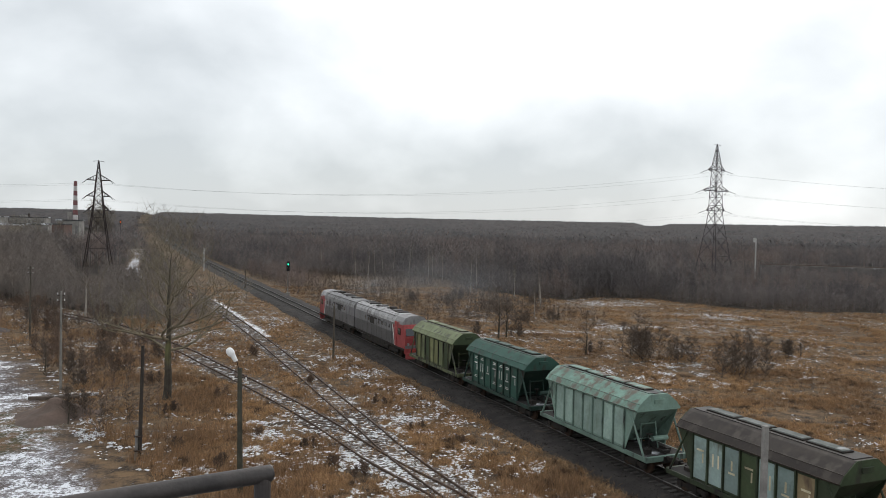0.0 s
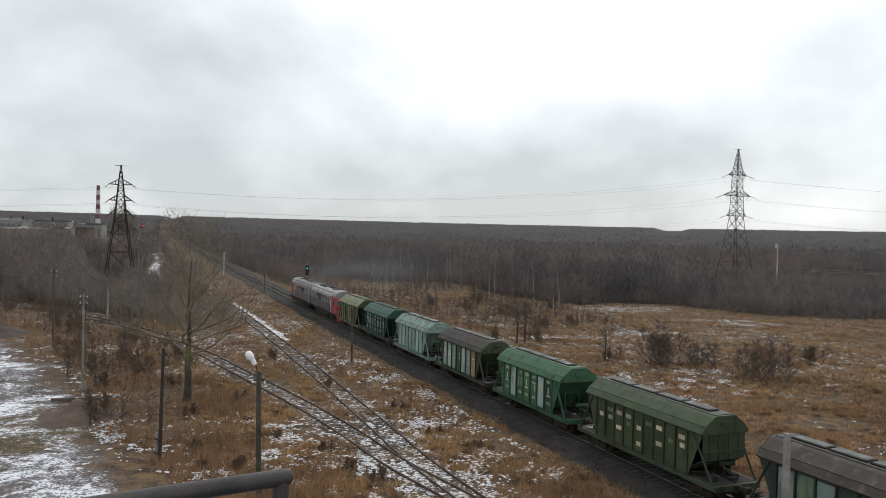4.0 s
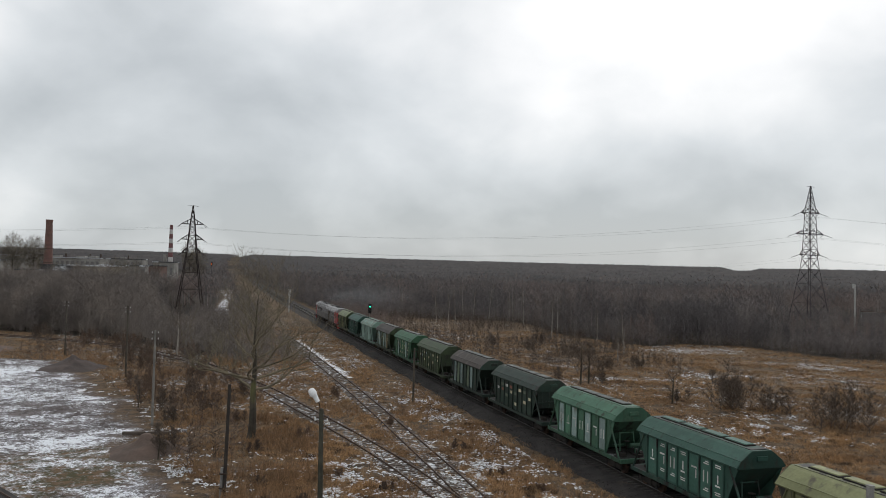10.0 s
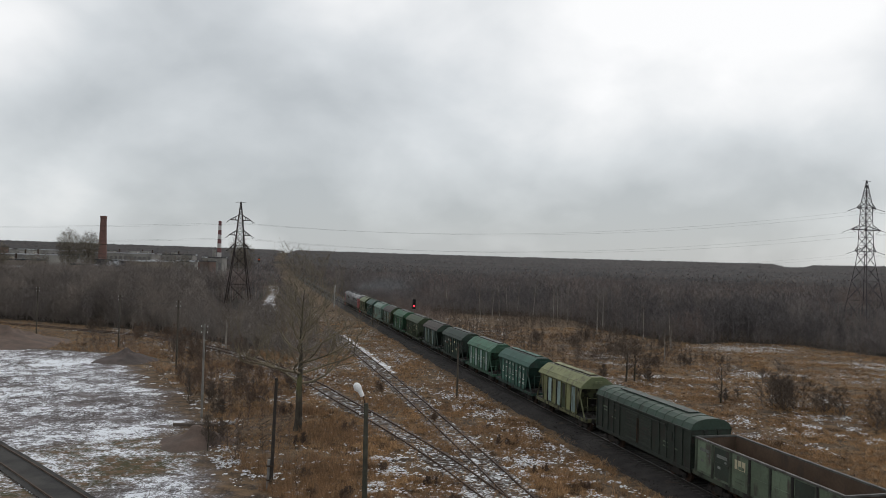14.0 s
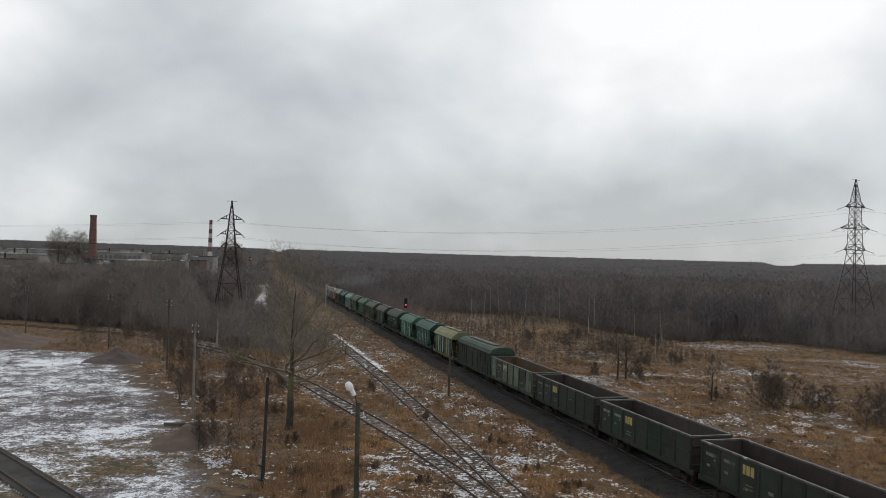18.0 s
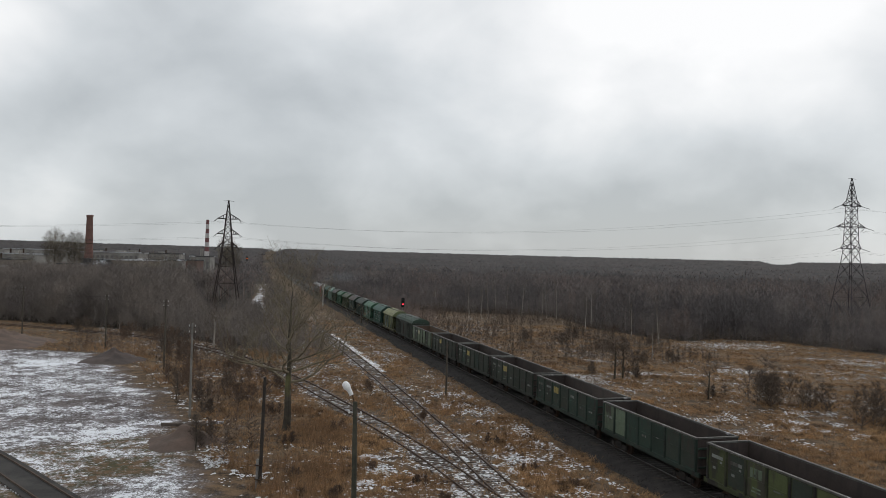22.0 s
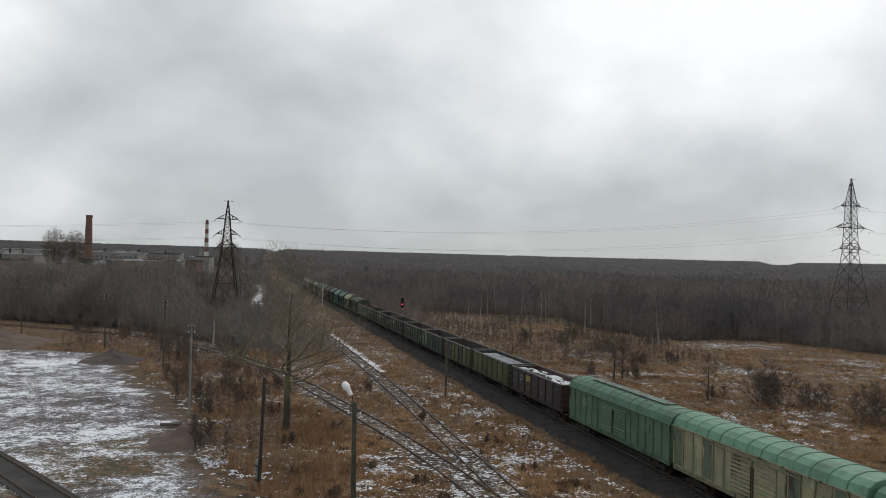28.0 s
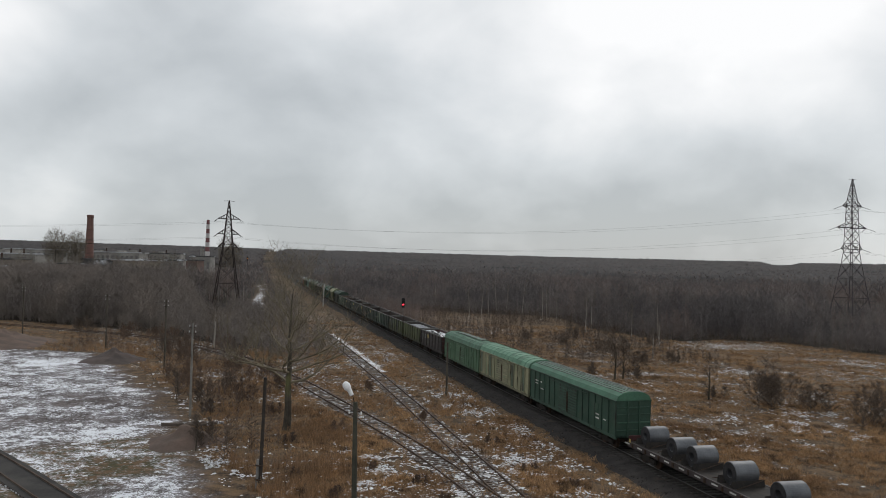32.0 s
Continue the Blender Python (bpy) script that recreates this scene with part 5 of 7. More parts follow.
# ---- lattice pylons ----
def pylon(x, y, h, rz, arms, material, label, base_w, waist_z, waist_w, neck_z, neck_w, peak=True, stout=480):
    root = empty("lattice_pylon", pose(x, y, 0, 0, 0, rz), label, "pylon", "pylons of the power line")

    def width(z):
        return float(np.interp(z, [0, waist_z, neck_z, h], [base_w, waist_w, neck_w, 0.12])) / 2

    legs = [(-1, -1), (1, -1), (1, 1), (-1, 1)]
    zs = [0.0]
    while zs[-1] < h - 0.6:
        zs.append(min(h, zs[-1] + max(1.5, 1.75 * width(zs[-1]))))
    thick = h / stout
    for sx, sy in legs:
        k = Kit()
        for a, b in zip(zs, zs[1:]):
            k.rod((sx * width(a), sy * width(a), a), (sx * width(b), sy * width(b), b), thick * 1.15, None, 4, cap=False)
        part("leg", k, material, root)
    for i in range(4):
        (ax, ay), (bx, by) = legs[i], legs[(i + 1) % 4]
        k = Kit()
        for a, b in zip(zs, zs[1:]):
            wa, wb = width(a), width(b)
            k.rod((ax * wa, ay * wa, a), (bx * wb, by * wb, b), thick * 0.6, None, 4, cap=False)
            k.rod((bx * wa, by * wa, a), (ax * wb, ay * wb, b), thick * 0.6, None, 4, cap=False)
            k.rod((ax * wb, ay * wb, b), (bx * wb, by * wb, b), thick * 0.6, None, 4, cap=False)
        part("bracing", k, material, root)
    tips = []
    for z, half in arms:
        for sx in (-1, 1):
            w = width(z)
            k = Kit()
            tip = (sx * half, 0, z + 0.1)
            for sy in (-1, 1):
                k.rod((sx * w, sy * w, z), tip, thick * 1.5, None, 4, cap=False)
                k.rod((sx * w, sy * width(z + 1.5), z + 1.5), tip, thick * 1.2, None, 4, cap=False)
                for u in (0.3, 0.6):
                    p = Vector((sx * w, sy * w, z)).lerp(Vector(tip), u)
                    q = Vector((sx * w, sy * w, z + 1.5)).lerp(Vector(tip), u)
                    k.rod(p, q, thick * 0.5, None, 4, cap=False)
            k.rod((sx * w, -w, z), (sx * (w + half) / 2, 0.25 * w, z), thick * 0.5, None, 4, cap=False)
            ar = part("crossarm", k, material, root)
            for side in (-1, 1):
                e = Vector((sx * (half + 0.9), side * 2.2, z - 0.8))
                part("insulator_string", Kit().rod(tip, e, 0.065, None, 6), M_DARK, ar)
            tips.append(root.matrix_basis @ Vector((sx * (half + 0.2), 0, z - 0.9)))
    for sx in ((-1, 1) if peak else ()):
        part("peak_bar", Kit().rod((0, 0, h - 0.1), (sx * 1.6, 0, h - 0.25), thick * 0.7, None, 4), material, root)
    return tips


def px_pylons():
    left = pylon(-67.1, 235.6, 32.4, 22, [(17.8, 2.9), (21.9, 3.2), (26.6, 3.2)], M_STEELRED, "dark brown lattice pylon rising from the willow thicket", 7.6, 17.8, 2.9, 26.6, 1.4, True, 280)
    right = pylon(120.8, 225, 42.9, 22, [(21.9, 4.3), (28.2, 5.9), (34.6, 3.9)], M_STEELGREY, "grey lattice pylon with three crossarms in the wood", 8.6, 20.2, 3.1, 36.0, 2.1, True, 430)
    return left, right


TIPL, TIPR = px_pylons()
k_tip = [(0, 0), (1, 1), (2, 2), (3, 3), (4, 4), (5, 5)]
for i, j in k_tip:
    cable("power_line", TIPL[i], TIPR[j], 5.0, 0.014 if i > 1 else 0.009, "power line wire between the two pylons", 30)
    a, b = TIPL[i], TIPR[j]
    d = (a - b).normalized()
    d.z = 0
    cable("power_line", a, a + d * 220 + Vector((0, 0, -3.5)), 2.0, 0.013, "power line wire going on behind the works", 24)
    cable("power_line", b, b - d * 220 + Vector((0, 0, 2)), 5.0, 0.013, "power line wire leading off over the wood", 24)


# ---- the works on the horizon ----
def chimney_brick():
    a, r = radians(-25.05), 620
    root = empty("brick_chimney", pose(r * math.sin(a), r * math.cos(a), 0), "tall red-brick factory chimney", "chimney")
    part("shaft", Kit().rod((0, 0, -1), (0, 0, 41.5), 3.5, 2.15, 24), M_BRICK, root)
    part("crown", Kit().rod((0, 0, 41.5), (0, 0, 43.3), 2.4, 2.4, 24), M_BRICK, root, "thicker brick rim")
    for z in (12, 22, 32):
        r0 = 3.5 + (2.15 - 3.5) * (z + 1) / 42.5
        part("iron_hoop", Kit().rod((0, 0, z), (0, 0, z + 0.3), r0 + 0.06, r0 + 0.05, 24), M_RUST, root)


def chimney_striped():
    a, r = radians(-17.32), 950
    root = empty("striped_chimney", pose(r * math.sin(a), r * math.cos(a), 0), "tall chimney with red and white bands", "chimney")
    for i in range(9):
        z0, z1 = 10 + i * 5.4, 10 + (i + 1) * 5.4
        r0, r1 = 2.9 - 0.13 * i, 2.9 - 0.13 * (i + 1)
        part("band", Kit().rod((0, 0, z0), (0, 0, z1), r0, r1, 20), M_STRIPE_R if i % 2 == 0 else M_STRIPE_W, root)
    part("foot", Kit().rod((0, 0, -1), (0, 0, 10), 3.3, 2.9, 20), M_STRIPE_W, root)
    part("side_tower", Kit().box(-7.5, -4.5, -2, 2, 0, 24), M_PANEL, root, "narrow pale tower beside the chimney")


chimney_brick()
chimney_striped()


M_SNOWROOF = mat("snowy_roof", (0.6, 0.61, 0.63), (0.45, 0.45, 0.46), 0.1, 0.9, 0, 0, 8, (0.08, 0.075, 0.07), 0.5, 1.0, 0.12)


def building(az, r, w, d, h, wall, label, floors=2, bays=10, roof=M_ROOFDARK, turn=0.0, extra=None):
    a, h = radians(az), h * 1.38
    root = empty("works_building", pose(r * math.sin(a), r * math.cos(a), 0, 0, 0, turn), label, "building", "works buildings on the horizon")
    part("wall", Kit().box(-w / 2, w / 2, -d / 2, d / 2, -1, h), wall, root)
    part("roof", Kit().box(-w / 2 - 0.5, w / 2 + 0.5, -d / 2 - 0.5, d / 2 + 0.5, h, h + 0.7), roof, root)
    fh = h / floors
    bw = w / bays
    win = Kit().box(-bw * 0.26, bw * 0.26, -0.08, 0.1, -fh * 0.2, fh * 0.2).mesh("window")
    for f in range(floors):
        for i in range(bays):
            put("window", win, M_FARGLASS, root, pose(-w / 2 + bw * (i + 0.5), -d / 2 - 0.05, fh * (f + 0.52)))
    if extra:
        for ex, ew, eh in extra:
            part("roof_house", Kit().box(ex - ew / 2, ex + ew / 2, -2.5, 2.5, h + 0.7, h + 0.7 + eh), wall, root)
            part("roof_pipe", Kit().rod((ex + ew, 0, h + 0.5), (ex + ew, 0, h + 3.5), 0.5, None, 8), M_RUST, root)


building(-31.8, 470, 52, 18, 7.6, M_PANEL2, "low ochre works building with a snowy flat roof", 1, 11, extra=[(-8, 8, 1.3), (10, 5, 1.0)])
building(-29.6, 545, 40, 22, 9.6, M_PANEL, "pale works building with a snowy roof", 2, 9, roof=M_SNOWROOF, extra=[(-6, 5, 1.4), (3, 4, 1.6)])
building(-33.2, 640, 56, 16, 13.0, M_BRICKWALL, "long red-brick works building behind", 2, 12)
building(-26.1, 420, 9, 9, 6.6, M_PANEL2, "small ochre block before the brick chimney", 2, 2)
building(-22.0, 430, 17, 16, 8.4, M_PANEL2, "pale ochre block with a snowy roof", 2, 3, turn=-30, roof=M_SNOWROOF)
building(-20.3, 470, 24, 20, 8.6, M_PANEL, "long pale panel building with broken windows", 2, 8, turn=14)
building(-23.4, 640, 44, 18, 11.5, M_PANEL, "white block on the works' far side", 2, 12, roof=M_SNOWROOF, extra=[(-14, 7, 1.2), (5, 6, 1.1), (14, 5, 1.4)])
building(-24.0, 520, 22, 20, 8.0, M_ROOFDARK, "dark works shed with a flat roof", 1, 6)
building(-18.7, 520, 18, 14, 8.6, M_BRICKWALL, "small red-brick works shed", 1, 6)
building(-17.6, 640, 16, 12, 10.4, M_PANEL, "small pale works shed", 1, 4)
building(-28.2, 720, 60, 18, 12.2, M_PANEL, "pale long roofs of the works", 2, 14, roof=M_SNOWROOF)
building(-25.4, 760, 30, 14, 13.2, M_PANEL2, "far ochre works hall behind the chimney", 2, 8)
building(-20.0, 700, 26, 14, 11.6, M_PANEL, "far pale works hall with roof houses", 2, 8, extra=[(-5, 4, 1.5)])
building(-30.6, 400, 20, 12, 5.6, M_PANEL2, "low shed with a snowy roof among the trees", 1, 6, roof=M_SNOWROOF)


# tall bare crowns standing over the works
for i, (az, r, h, n, w) in enumerate([(-27.1, 420, 27.5, 1500, 0.21), (-25.9, 428, 27, 1500, 0.2), (-31.2, 330, 19, 700, 0.2), (-29.2, 300, 16.5, 320, 0.15), (-28.6, 310, 15, 300, 0.14), (-16.0, 450, 28, 900, 0.18), (-15.4, 455, 24, 700, 0.2),
                                       (-20.9, 300, 17, 280, 0.10), (-20.3, 310, 16.5, 260, 0.10), (-19.6, 305, 17, 280, 0.1), (-18.2, 330, 15, 300, 0.14), (-23.2, 320, 14, 300, 0.16), (-24.6, 330, 14, 320, 0.16), (-22.3, 290, 13, 300, 0.16)]):
    a = radians(az)
    v, f = crown_cloud(np.random.default_rng(90 + i), h, int(n * (1.9 if n > 600 else 1.3)), 2.2, 0.17 if n > 600 else 0.11, 0.3, w, 0.36, 0.60)
    root = empty("tall_bare_tree", pose(r * math.sin(a), r * math.cos(a), 0), "tall rounded bare tree over the works' roofs" if n > 600 else "slender bare tree before the works", "tree", "tall trees by the works")
    part("trunk", Kit().rod((0, 0, -0.5), (0, 0, h * 0.6), 0.3, 0.15, 7), M_BARK if n > 600 else M_BIRCH, root)
    put("crown", raw_mesh("crown", v, f), M_TWIG, root)


# ---- the viewer's roof, with its railing ----
def railing():
    root = empty("roof_railing", Matrix(), "grey painted pipe railing ending in a post", "railing")
    z = 14.035
    corner, left = Vector((-0.185, 2.42, z - 0.006)), Vector((-1.75, 1.72, z))
    d = (corner - left).normalized()
    path = [left.lerp(corner, i / 6) for i in range(6)]
    foot = corner - d * 0.010
    path += [corner, corner + d * 0.014, corner + d * 0.022]
    vs, fs, n = [], [], 18
    across = d.cross(Vector((0, 0, 1))).normalized()
    for i, p in enumerate(path):
        t = (path[min(i + 1, len(path) - 1)] - path[max(i - 1, 0)]).normalized()
        up = across.cross(t).normalized()
        vs += [p + (across * math.cos(6.2832 * j / n) + up * math.sin(6.2832 * j / n)) * (0.0275 if i < len(path) - 1 else 0.021) for j in range(n)]
    for i in range(len(path) - 1):
        for j in range(n):
            a0, b0 = i * n + j, i * n + (j + 1) % n
            fs += [(a0, b0, b0 + n), (a0, b0 + n, a0 + n)]
    o = (len(path) - 1) * n
    fs += [(o, o + j, o + j + 1) for j in range(1, n - 1)]
    me = raw_mesh("handrail", vs, fs)
    me.polygons.foreach_set("use_smooth", np.ones(len(fs), dtype=bool))
    put("handrail", me, M_PIPE, root)
    for e2 in (left, foot):
        part("post", Kit().rod((e2.x, e2.y, z), (e2.x, e2.y, 13.1), 0.026, None, 16), M_PIPE, root)
    part("mid_rail", Kit().rod((left.x, left.y, 13.55), (corner.x, corner.y, 13.55), 0.015, None, 10), M_PIPE, root)


railing()
deck = Kit().box(-3.0, 3.0, -6.0, 2.6, 12.85, 13.1)
tagged(part("roof_slab", deck, M_RAILING_BASE, None), "flat roof slab under the railing", "roof", kind="structure")
tagged(part("wall_tower", Kit().box(-2.8, 2.8, -5.8, 2.4, -0.5, 12.85), M_BRICKWALL, None), "plain brick wall of the lookout building", "wall", kind="structure")


# ---- the train ----
CARS = []      # (thing, place of its middle behind the leading gondola's front, local offset)


def car(name, label, category, centre, group=""):
    root = empty(name, Matrix(), label, category, group)
    CARS.append((root, centre))
    return root


MESHES = {}


def shared(key, make):
    if key not in MESHES:
        MESHES[key] = make()
    return MESHES[key]


def bogie(root, x, base=1.85, side_mat=None):
    """A two-axle bogie; wheels are its sub-parts."""
    def frame_mesh():
        k = Kit()
        for sy in (-1, 1):
            k.prism([(sy * 1.02, 0.35), (sy * 1.16, 0.35), (sy * 1.16, 0.62), (sy * 1.02, 0.62)], -base / 2 - 0.25, base / 2 + 0.25)
            k.cbox(0, sy * 1.09, 0.55, 0.75, 0.2, 0.5)
            for sx in (-1, 1):
                k.cbox(sx * base / 2, sy * 1.1, 0.47, 0.34, 0.22, 0.34)
        k.cbox(0, 0, 0.62, 0.5, 2.2, 0.3)
        return k.mesh("bogie", 0.015)

    b = put("bogie", shared(("bogie", base), frame_mesh), M_DARK, root, pose(x, 0, 0))

    def wheel_mesh():
        k = Kit().rod((0, -0.9, 0), (0, 0.9, 0), 0.085, None, 10)
        for sy in (-1, 1):
            k.rod((0, sy * 0.73, 0), (0, sy * 0.86, 0), 0.475, None, 24)
            k.rod((0, sy * 0.69, 0), (0, sy * 0.73, 0), 0.505, None, 24)
        return k.mesh("wheelset")

    for sx in (-1, 1):
        put("wheelset", shared("wheelset", wheel_mesh), M_RUST, b, pose(sx * base / 2, 0, 0.475))
    return b


def couplers(root, half):
    def mk():
        return Kit().cbox(-0.3, 0, 1.04, 0.7, 0.2, 0.22).cbox(0.12, 0.02, 1.04, 0.3, 0.36, 0.34).mesh("coupler", 0.02)
    for s in (1, -1):
        put("coupler", shared("coupler", mk), M_DARK, root, pose(s * (half - 0.15), 0, 0, 0, 0, 0 if s > 0 else 180))


def under(root, L, mats):
    """Centre sill, brake gear and side sills under a wagon."""
    put("centre_sill", shared(("sill", L), lambda: Kit().box(-L / 2, L / 2, -0.28, 0.28, 0.75, 1.1).mesh("centre_sill", 0.01)), M_DARK, root)
    put("brake_cylinder", shared("brakecyl", lambda: Kit().rod((-0.4, 0.5, 0.7), (0.4, 0.5, 0.7), 0.18, None, 12).rod((0.55, -0.5, 0.68), (1.3, -0.5, 0.68), 0.16, None, 12).mesh("brake_cylinder")), M_DARK, root)


HOP_PROF = [(-1.60, 3.62), (-1.65, 3.70), (-1.38, 4.05), (-0.80, 4.50), (-0.62, 4.60), (0.62, 4.60), (0.80, 4.50), (1.38, 4.05), (1.65, 3.70), (1.60, 3.62)]


def darkened(p, k=0.5):
    """A darker sister of a paint with sooty stains, for ribs, frames and end walls."""
    name = p.name + "_darkened"
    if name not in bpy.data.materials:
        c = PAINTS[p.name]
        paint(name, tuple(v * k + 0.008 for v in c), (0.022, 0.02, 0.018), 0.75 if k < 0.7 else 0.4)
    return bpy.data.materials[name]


def hopper(label, centre, roof, side, panels=None, ends=None, marks=None, n_panel=7, L=10.1, frame=None, n_hatch=4, dark_top=None, big_marks=False, blocks=None):
    """Covered hopper: a ribbed box over sloping ends, a faceted roof with hatches, open end platforms with struts."""
    root = car("hopper_wagon", label, "railway wagon", centre, "covered hopper wagons of the train")
    h, C = L / 2, 13.2 / 10.1 * L if L > 10.5 else 13.2
    ends0 = ends or side
    ends, frame, ribm = darkened(ends0, 0.7), darkened(side, 0.62), darkened(side, 0.45)
    lid = M_HATCH if roof.name in ("dark_green_paint", "brown_grimy_roof", "dull_olive_paint", "leaf_green_paint", "bright_green_paint") else roof
    key = round(L, 2)
    put("roof", shared(("hroof", key), lambda: Kit().prism(HOP_PROF, -h, h).mesh("roof", 0.02)), roof, root)
    for sx in (-1, 1):
        put("roof_end", shared(("hrend", key), lambda: Kit().prism([(y * 0.985, z) for y, z in HOP_PROF], h, h + 0.035).mesh("roof_end")), ends0, root, pose(0, 0, 0, 0, 0, 0 if sx > 0 else 180))
    put("roof_deck", shared(("hdeck", key), lambda: Kit().box(-h + 0.15, h - 0.15, -0.6, 0.6, 4.605, 4.64).mesh("roof_deck", 0.01)), darkened(roof, 0.62), root, None, "dark sooty walkway along the roof")
    hl = (L - 1.6) / n_hatch
    hm = shared(("hatch", key, n_hatch), lambda: Kit().box(-hl * 0.43, hl * 0.43, -0.31, 0.31, 0.05, 0.115).mesh("hatch", 0.03))
    rim = shared(("hrim", key, n_hatch), lambda: Kit().box(-hl * 0.46, hl * 0.46, -0.37, 0.37, 0, 0.065).mesh("hatch_rim", 0.01))
    for i in range(n_hatch):
        put("hatch", hm, dark_top or lid, root, pose(-L / 2 + 0.8 + hl * (i + 0.5), 0, 4.642))
        put("hatch_rim", rim, M_DARK, root, pose(-L / 2 + 0.8 + hl * (i + 0.5), 0, 4.642))
    for sy in (-1, 1):
        put("roof_seam", shared(("hseam", key), lambda: Kit().rod((-h, 1.38, 4.06), (h, 1.38, 4.06), 0.022, None, 4).rod((-h, 1.64, 3.70), (h, 1.64, 3.70), 0.03, None, 4).mesh("roof_seam")), roof, root, pose(0, 0, 0, 0, 0, 0 if sy > 0 else 180))
    # side walls: trapezes that narrow towards the sill, with sloping ends between them
    b = h - 1.15
    wall = shared(("hwall", key), lambda: Kit().plate([(-h + 0.06, 1.5, 3.62), (h - 0.06, 1.5, 3.62), (b, 1.5, 1.18), (-b, 1.5, 1.18)], 0.05, (0, -1, 0)).mesh("side_wall"))
    for sy in (1, -1):
        put("side_wall", wall, ribm if panels else side, root, pose(0, 0, 0, 0, 0, 0 if sy > 0 else 180))
    zt, dx = (3.62, 2.3) if L < 10.5 else (2.2, 1.7)
    slope = shared(("hslope", key), lambda: Kit().plate([(h - 0.06, -1.45, zt), (h - 0.06, 1.45, zt), (h - dx, 1.45, 1.25), (h - dx, -1.45, 1.25)], 0.05, (-0.7, 0, 0.7)).mesh("end_slope"))
    for sx in (1, -1):
        put("end_slope", slope, ends, root, pose(0, 0, 0, 0, 0, 0 if sx > 0 else 180), "darker, soot-stained sloping end wall")
        if L < 10.5:
            continue
        e = put("end_wall", shared(("hendw", key), lambda: Kit().box(h - 0.1, h - 0.05, -1.44, 1.44, 2.18, 3.64).mesh("end_wall")), darkened(ends0, 0.85), root, pose(0, 0, 0, 0, 0, 0 if sx > 0 else 180))
        for y in (-1.0, -0.35, 0.35, 1.0):
            put("end_rib", shared(("hendr", key), lambda: Kit().box(h - 0.05, h + 0.0, -0.05, 0.05, 2.2, 3.62).mesh("end_rib")), ends, e, pose(0, y, 0))
        put("end_rib", shared(("hendb", key), lambda: Kit().box(h - 0.05, h + 0.03, -1.44, 1.44, 2.6, 2.72).mesh("end_rib")), ends, e)
    put("bin", shared(("hbin", key), lambda: Kit().prism([(-1.44, 1.6), (-0.7, 0.55), (0.7, 0.55), (1.44, 1.6)], -h + 2.6, h - 2.6).mesh("bin")), M_DARK, root, None, "discharge bin under the body")
    span = 2 * b - 0.1
    pw = span / n_panel
    rib = shared(("hrib", key), lambda: Kit().box(-0.045, 0.045, 1.5, 1.6, 1.15, 3.6).mesh("rib", 0.008))
    for sy in (1, -1):
        for i in range(n_panel + 1):
            put("rib", rib, ribm, root, pose((-b + 0.05 + pw * i) * sy, 0, 0, 0, 0, 0 if sy > 0 else 180))
    pm = shared(("hpanel", key, n_panel), lambda: Kit().box(-pw * 0.42, pw * 0.42, 1.5, 1.512, 1.3, 3.5).mesh("panel"))
    for sy in (1, -1):
        for i in range(n_panel):
            x = (b - 0.05 - pw * (i + 0.5))
            if panels:
                p = put("panel", pm, panels[i % len(panels)], root, pose(x * sy, 0, 0, 0, 0, 0 if sy > 0 else 180))
            else:
                p = put("panel", pm, side, root, pose(x * sy, 0, 0, 0, 0, 0 if sy > 0 else 180))
            if blocks and sy > 0:
                for row, z in enumerate((3.12, 2.66, 2.2, 1.7)):
                    if (i * 5 + row * 3 + int(centre)) % 7 < (5, 4, 2, 1)[row]:
                        put("stencil_block", shared(("hblock", key, n_panel, row % 2), lambda: Kit().box(-pw * 0.27, pw * (0.27 - 0.12 * (row % 2)), 1.513, 1.521, -0.13, 0.13).mesh("stencil_block")), blocks[(i + row * 2) % len(blocks)], p, pose(0, 0, z))
            if marks and sy > 0:
                mm, z0, rows = marks
                kind = (i * 5 + int(centre)) % 3
                if big_marks:
                    bar = shared(("hmark", key, n_panel, kind), lambda: [Kit().box(-pw * 0.22, -pw * 0.13, 1.513, 1.521, -0.34, 0.34).box(pw * 0.12, pw * 0.21, 1.513, 1.521, -0.34, 0.34),
                                                                         Kit().box(-pw * 0.24, pw * 0.24, 1.513, 1.521, 0.24, 0.34).box(-pw * 0.22, -pw * 0.13, 1.513, 1.521, -0.34, 0.16),
                                                                         Kit().box(-pw * 0.2, pw * 0.2, 1.513, 1.521, -0.34, -0.24).box(-pw * 0.05, pw * 0.05, 1.513, 1.521, -0.16, 0.34)][kind].mesh("mark"))
                    put("painted_mark", bar, mm, p, pose(0, 0, z0))
                if rows:
                    small = shared(("hmark2", key, n_panel, kind), lambda: Kit().box(-pw * 0.24, pw * (0.05 + 0.09 * kind), 1.513, 1.52, 0.05, 0.11).box(-pw * 0.24, pw * 0.2, 1.513, 1.52, -0.07, -0.01).mesh("small_mark"))
                    for z in ((3.1, 2.75, 2.0) if not big_marks else (3.3, 1.75)):
                        if (i * 7 + int(z * 10) + int(centre)) % 4:
                            put("small_mark", small, mm, p, pose(0, 0, z))
    put("side_sill", shared(("hsill", key), lambda: Kit().box(-C / 2 + 0.75, C / 2 - 0.75, 1.42, 1.56, 0.88, 1.14).box(-C / 2 + 0.75, C / 2 - 0.75, -1.56, -1.42, 0.88, 1.14).mesh("side_sill", 0.01)), frame, root)
    under(root, C - 1.2, None)
